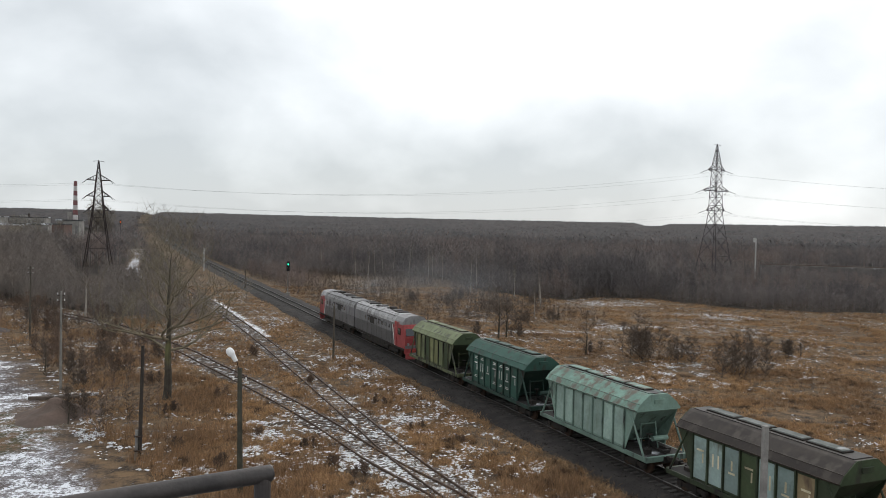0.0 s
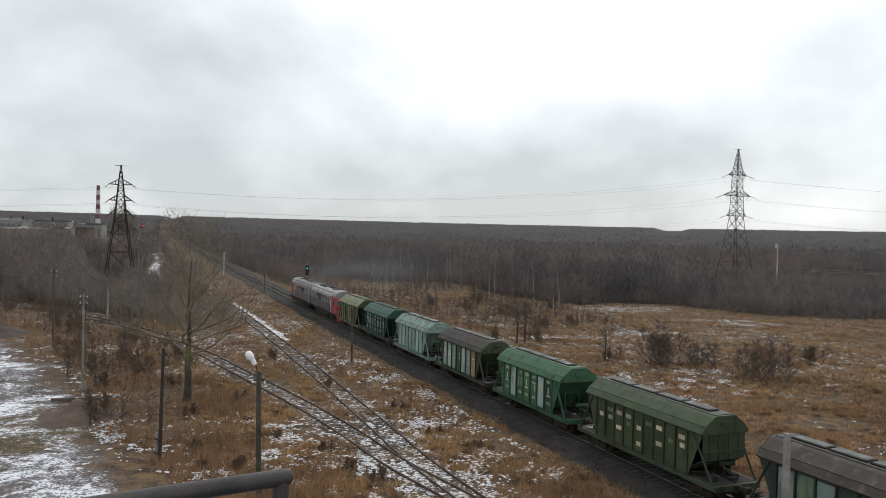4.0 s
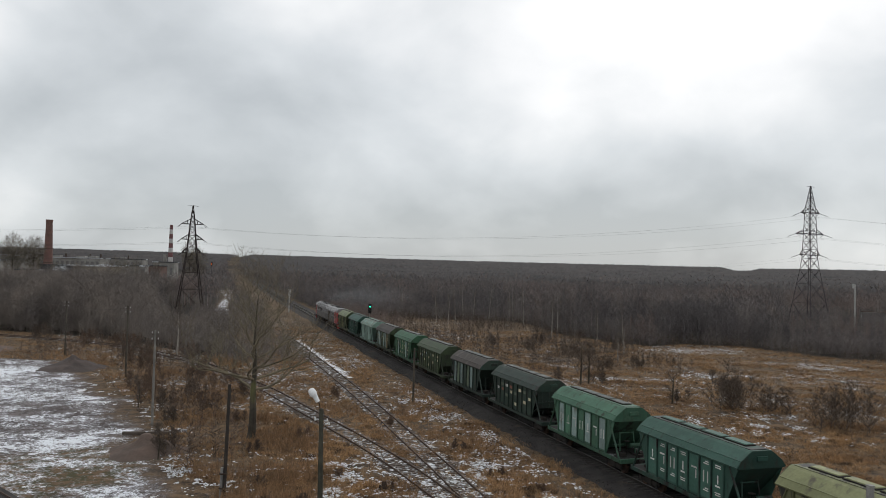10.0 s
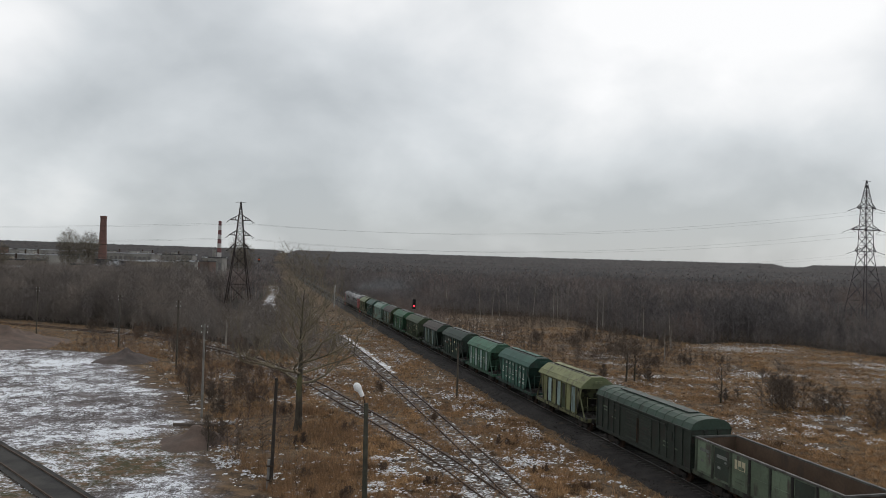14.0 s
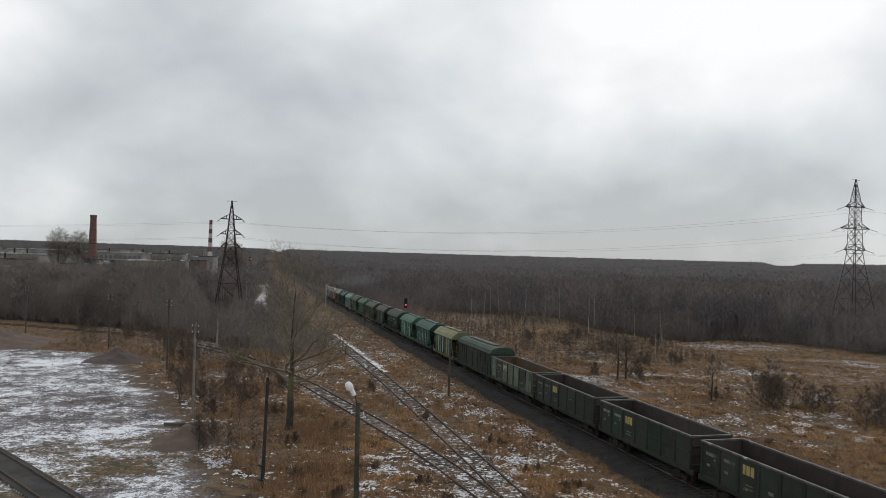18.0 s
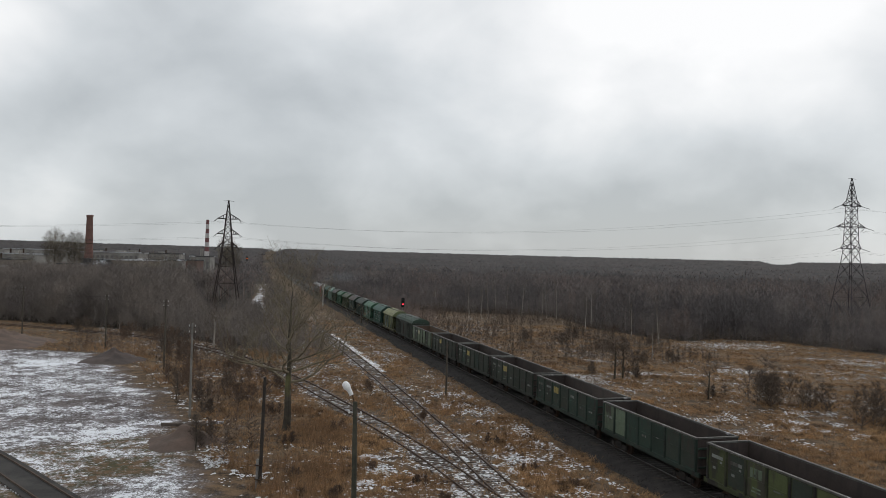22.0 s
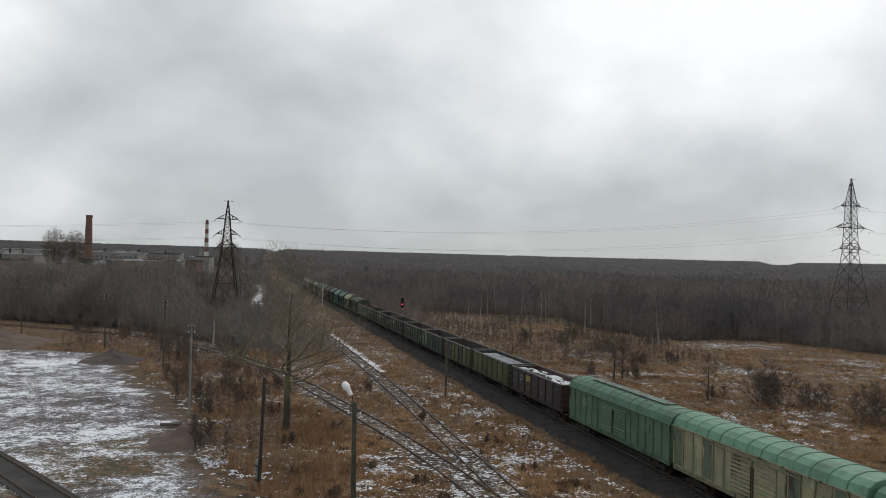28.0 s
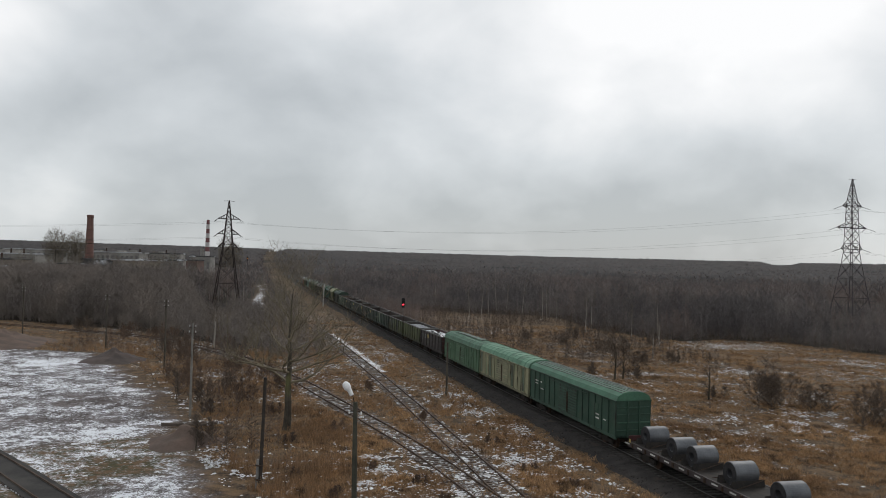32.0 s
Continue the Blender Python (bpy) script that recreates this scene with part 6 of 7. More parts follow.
    for sx in (1, -1):
        rz = 0 if sx > 0 else 180
        put("end_beam", shared(("hbeam", key), lambda: Kit().box(C / 2 - 0.85, C / 2 - 0.65, -1.5, 1.5, 0.85, 1.16).mesh("end_beam", 0.01)), frame, root, pose(0, 0, 0, 0, 0, rz))
        put("platform", shared(("hplat", key), lambda: Kit().box(h - 2.2, C / 2 - 0.7, -1.45, 1.45, 1.1, 1.15).mesh("platform")), M_PLATFORM, root, pose(0, 0, 0, 0, 0, rz), "end platform with dirty snow")
        for sy in (1, -1):
            put("strut", shared(("hstrut", key, sy), lambda: Kit().rod((h - 0.75, sy * 1.52, 3.6), (C / 2 - 0.95, sy * 1.48, 1.14), 0.065, None, 6).mesh("strut")), frame, root, pose(0, 0, 0, 0, 0, rz))
            put("end_post", shared(("hpost", key, sy), lambda: Kit().rod((h - 0.95, sy * 0.55, 2.75), (h - 0.7, sy * 0.62, 1.14), 0.05, None, 6).mesh("end_post")), frame, root, pose(0, 0, 0, 0, 0, rz))
        put("end_rail", shared(("herail", key), lambda: Kit().rod((h - 0.95, -0.62, 2.6), (h - 0.95, 0.62, 2.6), 0.045, None, 6).mesh("end_rail")), frame, root, pose(0, 0, 0, 0, 0, rz))
        put("brake_rod", shared(("hbrod", key), lambda: Kit().rod((h - 0.45, -1.4, 1.9), (h - 0.45, -0.5, 1.9), 0.03, None, 5).mesh("brake_rod")), frame, root, pose(0, 0, 0, 0, 0, rz))
        put("brake_rigging", shared(("hrig", key), lambda: Kit().rod((h - 1.1, -0.9, 1.16), (h - 0.3, -0.6, 1.45), 0.035, None, 5).rod((h - 0.5, -0.2, 1.15), (h - 0.5, -0.2, 2.1), 0.03, None, 5).cbox(h + 0.1, -0.9, 1.3, 0.5, 0.4, 0.28).cbox(h - 0.2, 0.75, 1.25, 0.7, 0.3, 0.18).rod((h - 1.3, 0.3, 1.2), (C / 2 - 0.9, 0.1, 1.2), 0.05, None, 6).cbox(h + 0.35, 0.3, 1.24, 0.25, 0.5, 0.16).mesh("brake_rigging")), M_DARK, root, pose(0, 0, 0, 0, 0, rz), "dark clutter of brake levers and pipes")
        put("hand_wheel", shared(("hwheel", key), lambda: Kit().rod((h - 0.5, -0.2, 2.08), (h - 0.5, -0.2, 2.12), 0.2, None, 14).mesh("hand_wheel")), M_DARK, root, pose(0, 0, 0, 0, 0, rz))
        put("brake_tank", shared(("htank", key), lambda: Kit().rod((h - 0.6, 0.1, 1.75), (h - 0.6, 1.2, 1.75), 0.16, None, 10).mesh("brake_tank")), frame, root, pose(0, 0, 0, 0, 0, rz))
        bogie(root, sx * (C / 2 - 2.35))
    put("end_light_bracket", shared(("hlb", key), lambda: Kit().box(-h - 0.12, -h - 0.02, -0.35, 0.35, 4.05, 4.3).mesh("end_bracket", 0.01)), ends0, root)
    couplers(root, C / 2)
    return root


M_HATCH = mat("snow_dusted_hatch", (0.19, 0.20, 0.19), (0.10, 0.11, 0.10), 1.2, 0.8, 0, 0.2, 14, (0.48, 0.49, 0.5), 0.28, 1.0, 1.0)
M_PLATFORM = mat("dirty_snow_deck", (0.045, 0.042, 0.04), (0.03, 0.028, 0.027), 1.0, 0.9, 0, 0.3, 12, (0.6, 0.62, 0.65), 0.36, 1.0, 0.7)
P_OLIVE = paint("olive_green_paint", (0.17, 0.20, 0.095), (0.06, 0.06, 0.04), 0.45)
P_OLIVE2 = paint("dull_olive_paint", (0.05, 0.075, 0.034), (0.03, 0.028, 0.022), 0.5)
P_BOTTLE = paint("bottle_green_paint", (0.024, 0.08, 0.06), amount=0.4)
P_MINT = paint("mint_green_paint", (0.235, 0.37, 0.305), (0.10, 0.13, 0.10), 0.4)
P_MINTPALE = paint("pale_mint_panel", (0.32, 0.45, 0.39), (0.17, 0.25, 0.20), 0.42)
P_MINTROOF = paint("worn_mint_paint", (0.17, 0.30, 0.24), (0.115, 0.10, 0.08), 0.72)
P_BROWN = paint("brown_grimy_roof", (0.050, 0.038, 0.031), (0.075, 0.06, 0.05), 0.5)
P_PALE = paint("pale_blue_panel", (0.27, 0.37, 0.35), (0.10, 0.11, 0.085), 0.5)
P_OCHRE = paint("rusty_ochre_panel", (0.33, 0.25, 0.13), (0.12, 0.08, 0.05), 0.4)
P_GREEN = paint("leaf_green_paint", (0.042, 0.14, 0.07), amount=0.4)
P_BRIGHT = paint("bright_green_paint", (0.07, 0.19, 0.115), (0.04, 0.06, 0.035), 0.4)
P_TEAL = paint("teal_green_paint", (0.05, 0.14, 0.105), (0.03, 0.05, 0.035), 0.3)
P_DARKG = paint("dark_green_paint", (0.026, 0.052, 0.038), (0.026, 0.024, 0.02), 0.5)
P_KHAKI = paint("khaki_green_paint", (0.23, 0.24, 0.105), (0.09, 0.08, 0.05), 0.4)
P_DARKROOF = paint("dark_green_roof", (0.050, 0.085, 0.062), (0.035, 0.045, 0.035), 0.45)
P_BLACKG = paint("blackish_green_paint", (0.033, 0.045, 0.034), (0.034, 0.030, 0.025), 0.5)
P_SAGE = paint("sage_green_paint", (0.13, 0.175, 0.115), (0.055, 0.05, 0.04), 0.55)
P_MOSS = paint("moss_green_paint", (0.080, 0.100, 0.036), (0.04, 0.038, 0.028), 0.6)
P_SOOT = paint("sooty_brown_paint", (0.050, 0.040, 0.040), (0.05, 0.04, 0.035), 0.4)
P_MAROON = paint("maroon_inner_wall", (0.10, 0.035, 0.035), (0.05, 0.035, 0.035), 0.5)
P_BOXG = paint("faded_boxcar_green", (0.118, 0.235, 0.135), (0.11, 0.16, 0.10), 0.45)
P_BOXROOF = paint("boxcar_roof_green", (0.105, 0.235, 0.15), (0.08, 0.2, 0.13), 0.35)
P_CREAM = paint("peeling_cream_green", (0.34, 0.33, 0.20), (0.16, 0.22, 0.12), 0.5)
P_DEEPG = paint("deep_boxcar_green", (0.045, 0.10, 0.068), (0.025, 0.07, 0.045), 0.35)
P_DEEPROOF = paint("deep_green_roof", (0.060, 0.160, 0.100), (0.04, 0.12, 0.07), 0.35)
P_WHITE = paint("white_lettering", (0.72, 0.72, 0.68), (0.35, 0.36, 0.33), 0.35)
P_CREAMMARK = paint("cream_lettering", (0.62, 0.55, 0.36), (0.35, 0.3, 0.2), 0.35)
P_REDMARK = paint("faded_red_lettering", (0.36, 0.12, 0.08), (0.2, 0.1, 0.07), 0.3)
P_YELLOW = paint("yellow_mark", (0.55, 0.43, 0.12), (0.3, 0.25, 0.1), 0.3)

hopper("olive-green covered hopper wagon behind the locomotive", 158.0, P_OLIVE, P_OLIVE, [P_KHAKI, P_OLIVE, P_OLIVE2, P_KHAKI], P_OLIVE2)
hopper("bottle-green covered hopper wagon with white lettering blocks", 145.0, P_BOTTLE, P_BOTTLE, None, None, (P_WHITE, 2.6, True), big_marks=True)
hopper("pale mint covered hopper wagon with a rusty roof", 131.8, P_MINTROOF, P_MINT, [P_MINTPALE])
hopper("covered hopper wagon with grimy brown roof and pale blue panels", 118.25, P_BROWN, P_OLIVE2, [P_PALE, P_PALE, P_PALE, P_OLIVE2, P_PALE, P_PALE, P_OCHRE], P_OLIVE2, (P_CREAMMARK, 2.55, False), big_marks=True)
hopper("leaf-green covered hopper wagon with pale patched panels", 104.95, P_GREEN, P_GREEN, [P_GREEN, P_PALE, P_GREEN, P_GREEN, P_GREEN, P_PALE, P_BOTTLE], None, (P_CREAMMARK, 2.6, True), big_marks=True)
hopper("long dull olive hopper wagon with cream lettering blocks", 90.9, P_OLIVE2, P_OLIVE2, None, None, None, 9, 11.2, blocks=[P_CREAMMARK, P_SAGE, P_CREAMMARK, P_PALE])
hopper("covered hopper wagon with brown roof and pale worn panels", 76.4, P_BROWN, P_DARKG, [P_PALE, P_SAGE, P_PALE, P_DARKG, P_SAGE, P_PALE, P_DARKG], P_DARKG, (P_CREAMMARK, 2.6, False))
hopper("dark green hopper wagon with rows of pale stencilled blocks", 62.4, P_DARKG, P_DARKG, None, None, None, 8, 11.0, blocks=[P_CREAMMARK, P_SAGE, P_WHITE, P_REDMARK, P_CREAMMARK])
hopper("bright green covered hopper wagon with pale blue panels", 48.75, P_BRIGHT, P_BRIGHT, [P_PALE, P_BRIGHT, P_PALE, P_BRIGHT, P_PALE, P_BRIGHT], None, (P_WHITE, 2.4, False), big_marks=True)
hopper("teal-green covered hopper wagon with white lettering blocks", 35.6, P_TEAL, P_TEAL, None, P_BOTTLE, (P_WHITE, 2.5, True), big_marks=True)
hopper("khaki covered hopper wagon with pale patched panels", 22.6, P_KHAKI, P_KHAKI, [P_KHAKI, P_PALE, P_KHAKI, P_PALE, P_OLIVE2, P_KHAKI, P_PALE], P_OLIVE, (P_WHITE, 2.6, False))


def box_profile(w, eave, crown, n=7):
    pts = [(-w, 1.15), (-w, eave)]
    for i in range(1, n):
        a = math.pi * (1 - i / n)
        pts.append((w * 0.98 * math.cos(a), eave + (crown - eave) * math.sin(a) ** 0.8))
    return pts + [(w, eave), (w, 1.15)]


def boxcar(label, centre, L, side, roof, doors=None, eave=3.75, crown=4.62, ribs=14, roof_ribs=12, walkway=False, strips=False, panels=None, marks=None):
    root = car("box_wagon", label, "railway wagon", centre, "covered box wagons of the train")
    h = L / 2
    key = (L, eave, crown)
    put("side_wall", shared(("bside", key), lambda: Kit().box(-h, h, 1.40, 1.44, 1.15, eave).mesh("side_wall")), side, root)
    put("side_wall", shared(("bside2", key), lambda: Kit().box(-h, h, -1.44, -1.40, 1.15, eave).mesh("side_wall")), side, root)
    prof = [p for p in box_profile(1.5, eave, crown) if p[1] >= eave - 0.01]
    put("roof", shared(("broof", key), lambda: Kit().prism(prof, -h - 0.06, h + 0.06).mesh("roof")), roof, root)
    for sx in (1, -1):
        e = put("end_wall", shared(("bend", key), lambda: Kit().prism([(-1.44, 1.0), (-1.44, eave - 0.02), (1.44, eave - 0.02), (1.44, 1.0)], h - 0.05, h).mesh("end_wall")), side, root, pose(0, 0, 0, 0, 0, 0 if sx > 0 else 180))
        for z in (1.6, 2.2, 2.8, 3.35):
            put("end_rib", shared(("berib", key), lambda: Kit().box(h, h + 0.06, -1.4, 1.4, -0.05, 0.05).mesh("end_rib", 0.01)), side, e, pose(0, 0, z))
        for y in (-0.5, 0.5):
            put("end_rib", shared(("beribv", key), lambda: Kit().box(h, h + 0.09, -0.05, 0.05, 1.05, eave - 0.05).mesh("end_rib", 0.01)), side, e, pose(0, y, 0))
    step = L / ribs
    door_w = 3.9
    rib = shared(("brib", key), lambda: Kit().box(-0.05, 0.05, 1.44, 1.52, 1.15, eave - 0.05).mesh("rib", 0.008))
    for sy in (1, -1):
        rz = 0 if sy > 0 else 180
        for i in range(ribs + 1):
            x = -h + 0.05 + (L - 0.1) * i / ribs
            if abs(x) < door_w / 2 + 0.1:
                continue
            put("rib", rib, darkened(side, 0.72), root, pose(x, 0, 0, 0, 0, rz))
        put("eave_strip", shared(("beave", key), lambda: Kit().box(-h - 0.05, h + 0.05, 1.44, 1.56, eave - 0.1, eave).mesh("eave_strip", 0.01)), darkened(side, 0.6), root, pose(0, 0, 0, 0, 0, rz))
        put("side_sill", shared(("bsill", key), lambda: Kit().box(-h, h, 1.38, 1.5, 0.92, 1.15).mesh("side_sill", 0.01)), darkened(side, 0.45), root, pose(0, 0, 0, 0, 0, rz))
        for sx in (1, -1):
            d = put("door", shared(("bdoor", key), lambda: Kit().box(-0.96, 0.96, 1.455, 1.50, 1.2, eave - 0.35).mesh("door", 0.01)), darkened(doors or side, 0.5), root, pose(sx * 0.98, 0, 0, 0, 0, rz))
            for j in range(9):
                put("door_slat", shared(("bslat", key), lambda: Kit().box(-0.9, 0.9, 1.50, 1.525, -0.06, 0.06).mesh("door_slat", 0.008)), doors or side, d, pose(0, 0, 1.4 + j * 0.235))
            put("door_latch", shared("blatch", lambda: Kit().box(-0.03, 0.03, 1.52, 1.56, 1.3, 3.1).mesh("door_latch")), M_RUST, d, pose(-0.88 * sx, 0, 0))
        put("door_rail", shared(("bdrail", key), lambda: Kit().box(-3.9, 3.9, 1.52, 1.58, eave - 0.34, eave - 0.26).mesh("door_rail")), darkened(side, 0.55), root, pose(0, 0, 0, 0, 0, rz))
        for wx in (-h * 0.62, h * 0.62):
            hatch = put("side_hatch", shared(("bhatch", key), lambda: Kit().box(-0.35, 0.35, 1.44, 1.50, 2.5, 3.1).mesh("side_hatch", 0.01)), side, root, pose(wx, 0, 0, 0, 0, rz))
        if panels:
            for i in range(ribs):
                x = -h + L * (i + 0.5) / ribs
                if abs(x) < door_w / 2 + 0.4:
                    continue
                put("panel", shared(("bpan", key), lambda: Kit().box(-step * 0.36, step * 0.36, 1.44, 1.452, 1.25, eave - 0.2).mesh("panel")), panels[i % len(panels)], root, pose(x, 0, 0, 0, 0, rz))
        if marks:
            for i, (mx, mz, mw, mh) in enumerate(((h - 1.6, 2.9, 0.9, 0.12), (h - 1.6, 2.65, 0.7, 0.1), (h - 3.0, 2.9, 0.8, 0.14), (h - 3.0, 2.3, 0.7, 0.1), (-h + 3.2, 2.2, 0.6, 0.1), (-h + 3.2, 1.9, 0.6, 0.1), (-h + 1.9, 2.0, 0.5, 0.1))):
                part("painted_mark", Kit().box(mx - mw / 2, mx + mw / 2, 1.453, 1.46, mz, mz + mh), marks, root, m=pose(0, 0, 0, 0, 0, rz))
    if roof_ribs:
        rr = shared(("brr", key), lambda: roof_rib_mesh(prof))
        for i in range(roof_ribs + 1):
            put("roof_rib", rr, roof, root, pose(-h + L * i / roof_ribs, 0, 0))
    if walkway:
        put("roof_walkway", shared(("bwalk", key), lambda: Kit().box(-h * 0.72, h * 0.72, -0.42, 0.42, crown + 0.03, crown + 0.08).box(-h * 0.72, h * 0.72, -0.3, -0.24, crown - 0.1, crown + 0.03).box(-h * 0.72, h * 0.72, 0.24, 0.3, crown - 0.1, crown + 0.03).mesh("roof_walkway", 0.01)), darkened(roof, 0.6), root, None, "plank walkway along the ridge")
    if strips:
        for j in range(-3, 4):
            y = j * 0.3
            z = float(np.interp(abs(y), [p[0] for p in sorted((abs(a), b) for a, b in prof)], [p[1] for p in sorted((abs(a), b) for a, b in prof)]))
            put("roof_strip", shared(("bstrip", key, abs(j)), lambda: Kit().box(-h, h, -0.04, 0.04, z - 0.02, z + 0.04).mesh("roof_strip")), M_HATCH, root, pose(0, y, 0), "pale snow-filled roof corrugation")
    put("floor", shared(("bfloor", key), lambda: Kit().box(-h, h, -1.38, 1.38, 1.0, 1.15).mesh("floor")), M_DARK, root)
    under(root, L, None)
    for sx in (1, -1):
        bogie(root, sx * (h - 2.2))
    couplers(root, h + 0.6)
    return root


def roof_rib_mesh(prof):
    k = Kit()
    n = len(prof)
    vs = [(x, y * 1.01, z + 0.03) for x in (-0.045, 0.045) for y, z in prof]
    fs = [(i, i + 1, n + i + 1, n + i) for i in range(n - 1)]
    low = [(x, y, z - 0.02) for x in (-0.045, 0.045) for y, z in prof]
    k.add(vs, fs)
    k.add([(v[0], v[1], v[2]) for v in vs[:n]] + low[:n], fs)
    k.add([(v[0], v[1], v[2]) for v in vs[n:]] + low[n:], fs)
    return k.mesh("roof_rib")


boxcar("long dark green box wagon with a ridge walkway", 7.6, 14.0, P_BLACKG, P_DARKROOF, None, 3.75, 4.45, 14, 12, True, False, None, P_SAGE)
boxcar("faded green box wagon with slatted doors and ridge walkway", -134.0, 16.1, P_BOXG, P_BOXROOF, P_BOXG, 3.72, 4.55, 15, 14, True)
boxcar("peeling cream and green box wagon with a ribbed green roof", -150.55, 16.1, P_CREAM, P_BOXROOF, P_CREAM, 3.82, 4.66, 15, 13, False, False, [P_CREAM, P_SAGE, P_CREAM, P_CREAM, P_SAGE])
boxcar("deep green box wagon with pale stripes on its roof", -168.0, 17.9, P_DEEPG, P_DEEPROOF, P_DEEPG, 3.90, 4.60, 15, 0, False, True, None, P_WHITE)


def gondola(label, centre, side, inner, mark=None, panels=None):
    root = car("gondola_wagon", label, "railway wagon", centre, "open gondola wagons of the train")
    L = 12.8
    h = L / 2
    for sy in (1, -1):
        rz = 0 if sy > 0 else 180
        put("side_wall", shared("gwall", lambda: Kit().box(-h, h, 1.44, 1.49, 1.3, 3.4).mesh("side_wall")), side, root, pose(0, 0, 0, 0, 0, rz))
        put("inner_lining", shared("gin", lambda: Kit().box(-h + 0.06, h - 0.06, 1.425, 1.438, 1.32, 3.38).mesh("inner_lining")), inner, root, pose(0, 0, 0, 0, 0, rz))
        put("top_rail", shared("gtop", lambda: Kit().box(-h - 0.03, h + 0.03, 1.40, 1.565, 3.38, 3.50).mesh("top_rail", 0.015)), P_RIM, root, pose(0, 0, 0, 0, 0, rz), "grey worn top rail")
        put("side_sill", shared("gsill", lambda: Kit().box(-h - 0.3, h + 0.3, 1.38, 1.53, 1.02, 1.32).mesh("side_sill", 0.01)), darkened(side, 0.5), root, pose(0, 0, 0, 0, 0, rz))
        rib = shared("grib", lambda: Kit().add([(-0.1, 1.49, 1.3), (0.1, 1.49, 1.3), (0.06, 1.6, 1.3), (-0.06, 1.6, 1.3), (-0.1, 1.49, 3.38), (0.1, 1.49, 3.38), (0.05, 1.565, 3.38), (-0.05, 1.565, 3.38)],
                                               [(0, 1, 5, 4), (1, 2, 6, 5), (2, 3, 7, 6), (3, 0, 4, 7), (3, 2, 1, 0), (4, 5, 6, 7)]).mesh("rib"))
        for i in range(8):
            put("rib", rib, darkened(side, 0.7), root, pose(-h + 0.1 + (L - 0.2) * i / 7, 0, 0, 0, 0, rz))
        pw = (L - 0.2) / 7
        pan = shared("gpan", lambda: Kit().box(-pw * 0.40, pw * 0.40, 1.49, 1.505, 1.45, 3.3).box(-pw * 0.40, pw * 0.40, 1.505, 1.53, 2.32, 2.42).mesh("panel"))
        for i in range(7):
            p = put("panel", pan, panels[i % len(panels)] if panels else side, root, pose(-h + 0.1 + pw * (i + 0.5), 0, 0, 0, 0, rz))
            if mark and sy > 0 and i in (5, 6):
                put("painted_mark", shared("gmark3", lambda: Kit().box(-0.55, 0.5, 1.506, 1.512, 2.72, 2.92).box(-0.5, -0.3, 1.506, 1.512, 2.5, 2.62).box(0.1, 0.4, 1.506, 1.512, 2.05, 2.2).mesh("mark")), P_CHALK, p)
            if mark and sy > 0 and i == 4:
                put("painted_mark", shared("gmark", lambda: Kit().box(-0.5, -0.2, 1.506, 1.512, 2.5, 3.05).box(-0.12, 0.18, 1.506, 1.512, 2.5, 3.05).box(0.26, 0.5, 1.506, 1.512, 2.5, 3.05).mesh("mark")), mark, p)
                put("small_mark", shared("gmark2", lambda: Kit().box(-0.4, 0.4, 1.506, 1.512, 1.7, 1.78).box(-0.4, 0.3, 1.506, 1.512, 1.9, 1.98).mesh("mark")), P_SAGE, p)
    rc = random.Random(int(-centre * 10))
    for i in range(7):
        for _ in range(rc.choice((0, 0, 1, 1))):
            w, hh = rc.uniform(0.25, 0.9), rc.uniform(0.05, 0.22)
            x, z = -h + 0.1 + (L - 0.2) / 7 * (i + 0.5) + rc.uniform(-0.2, 0.2), rc.uniform(1.6, 3.0)
            part("chalked_patch", Kit().box(x - w / 2, x + w / 2, 1.53, 1.538, z, z + hh), rc.choice((P_SAGE, P_CHALK, P_CHALK)), root)
    for sx in (1, -1):
        rz = 0 if sx > 0 else 180
        put("end_wall", shared("gend", lambda: Kit().box(h - 0.05, h, -1.42, 1.42, 1.15, 3.4).mesh("end_wall")), inner, root, pose(0, 0, 0, 0, 0, rz))
        put("end_rail", shared("gerail", lambda: Kit().box(h - 0.09, h + 0.07, -1.40, 1.40, 3.38, 3.5).mesh("end_rail", 0.015)), P_RIM, root, pose(0, 0, 0, 0, 0, rz))
        for z in (1.6, 2.2, 2.8):
            put("end_rib", shared("gerib", lambda: Kit().box(h, h + 0.1, -1.4, 1.4, -0.06, 0.06).mesh("end_rib", 0.02)), side, root, pose(0, 0, z, 0, 0, rz))
        bogie(root, sx * 4.32)
    put("floor", shared("gfloor", lambda: Kit().box(-h + 0.02, h - 0.02, -1.42, 1.42, 1.18, 1.3).mesh("floor")), inner, root)
    for i in range(7):
        put("floor_hatch", shared("gfh", lambda: Kit().box(-0.8, 0.8, -1.3, 1.3, 1.302, 1.33).mesh("floor_hatch", 0.01)), inner, root, pose(-h + 0.1 + (L - 0.2) / 7 * (i + 0.5), 0, 0))
    under(root, L, None)
    couplers(root, 6.95)
    return root


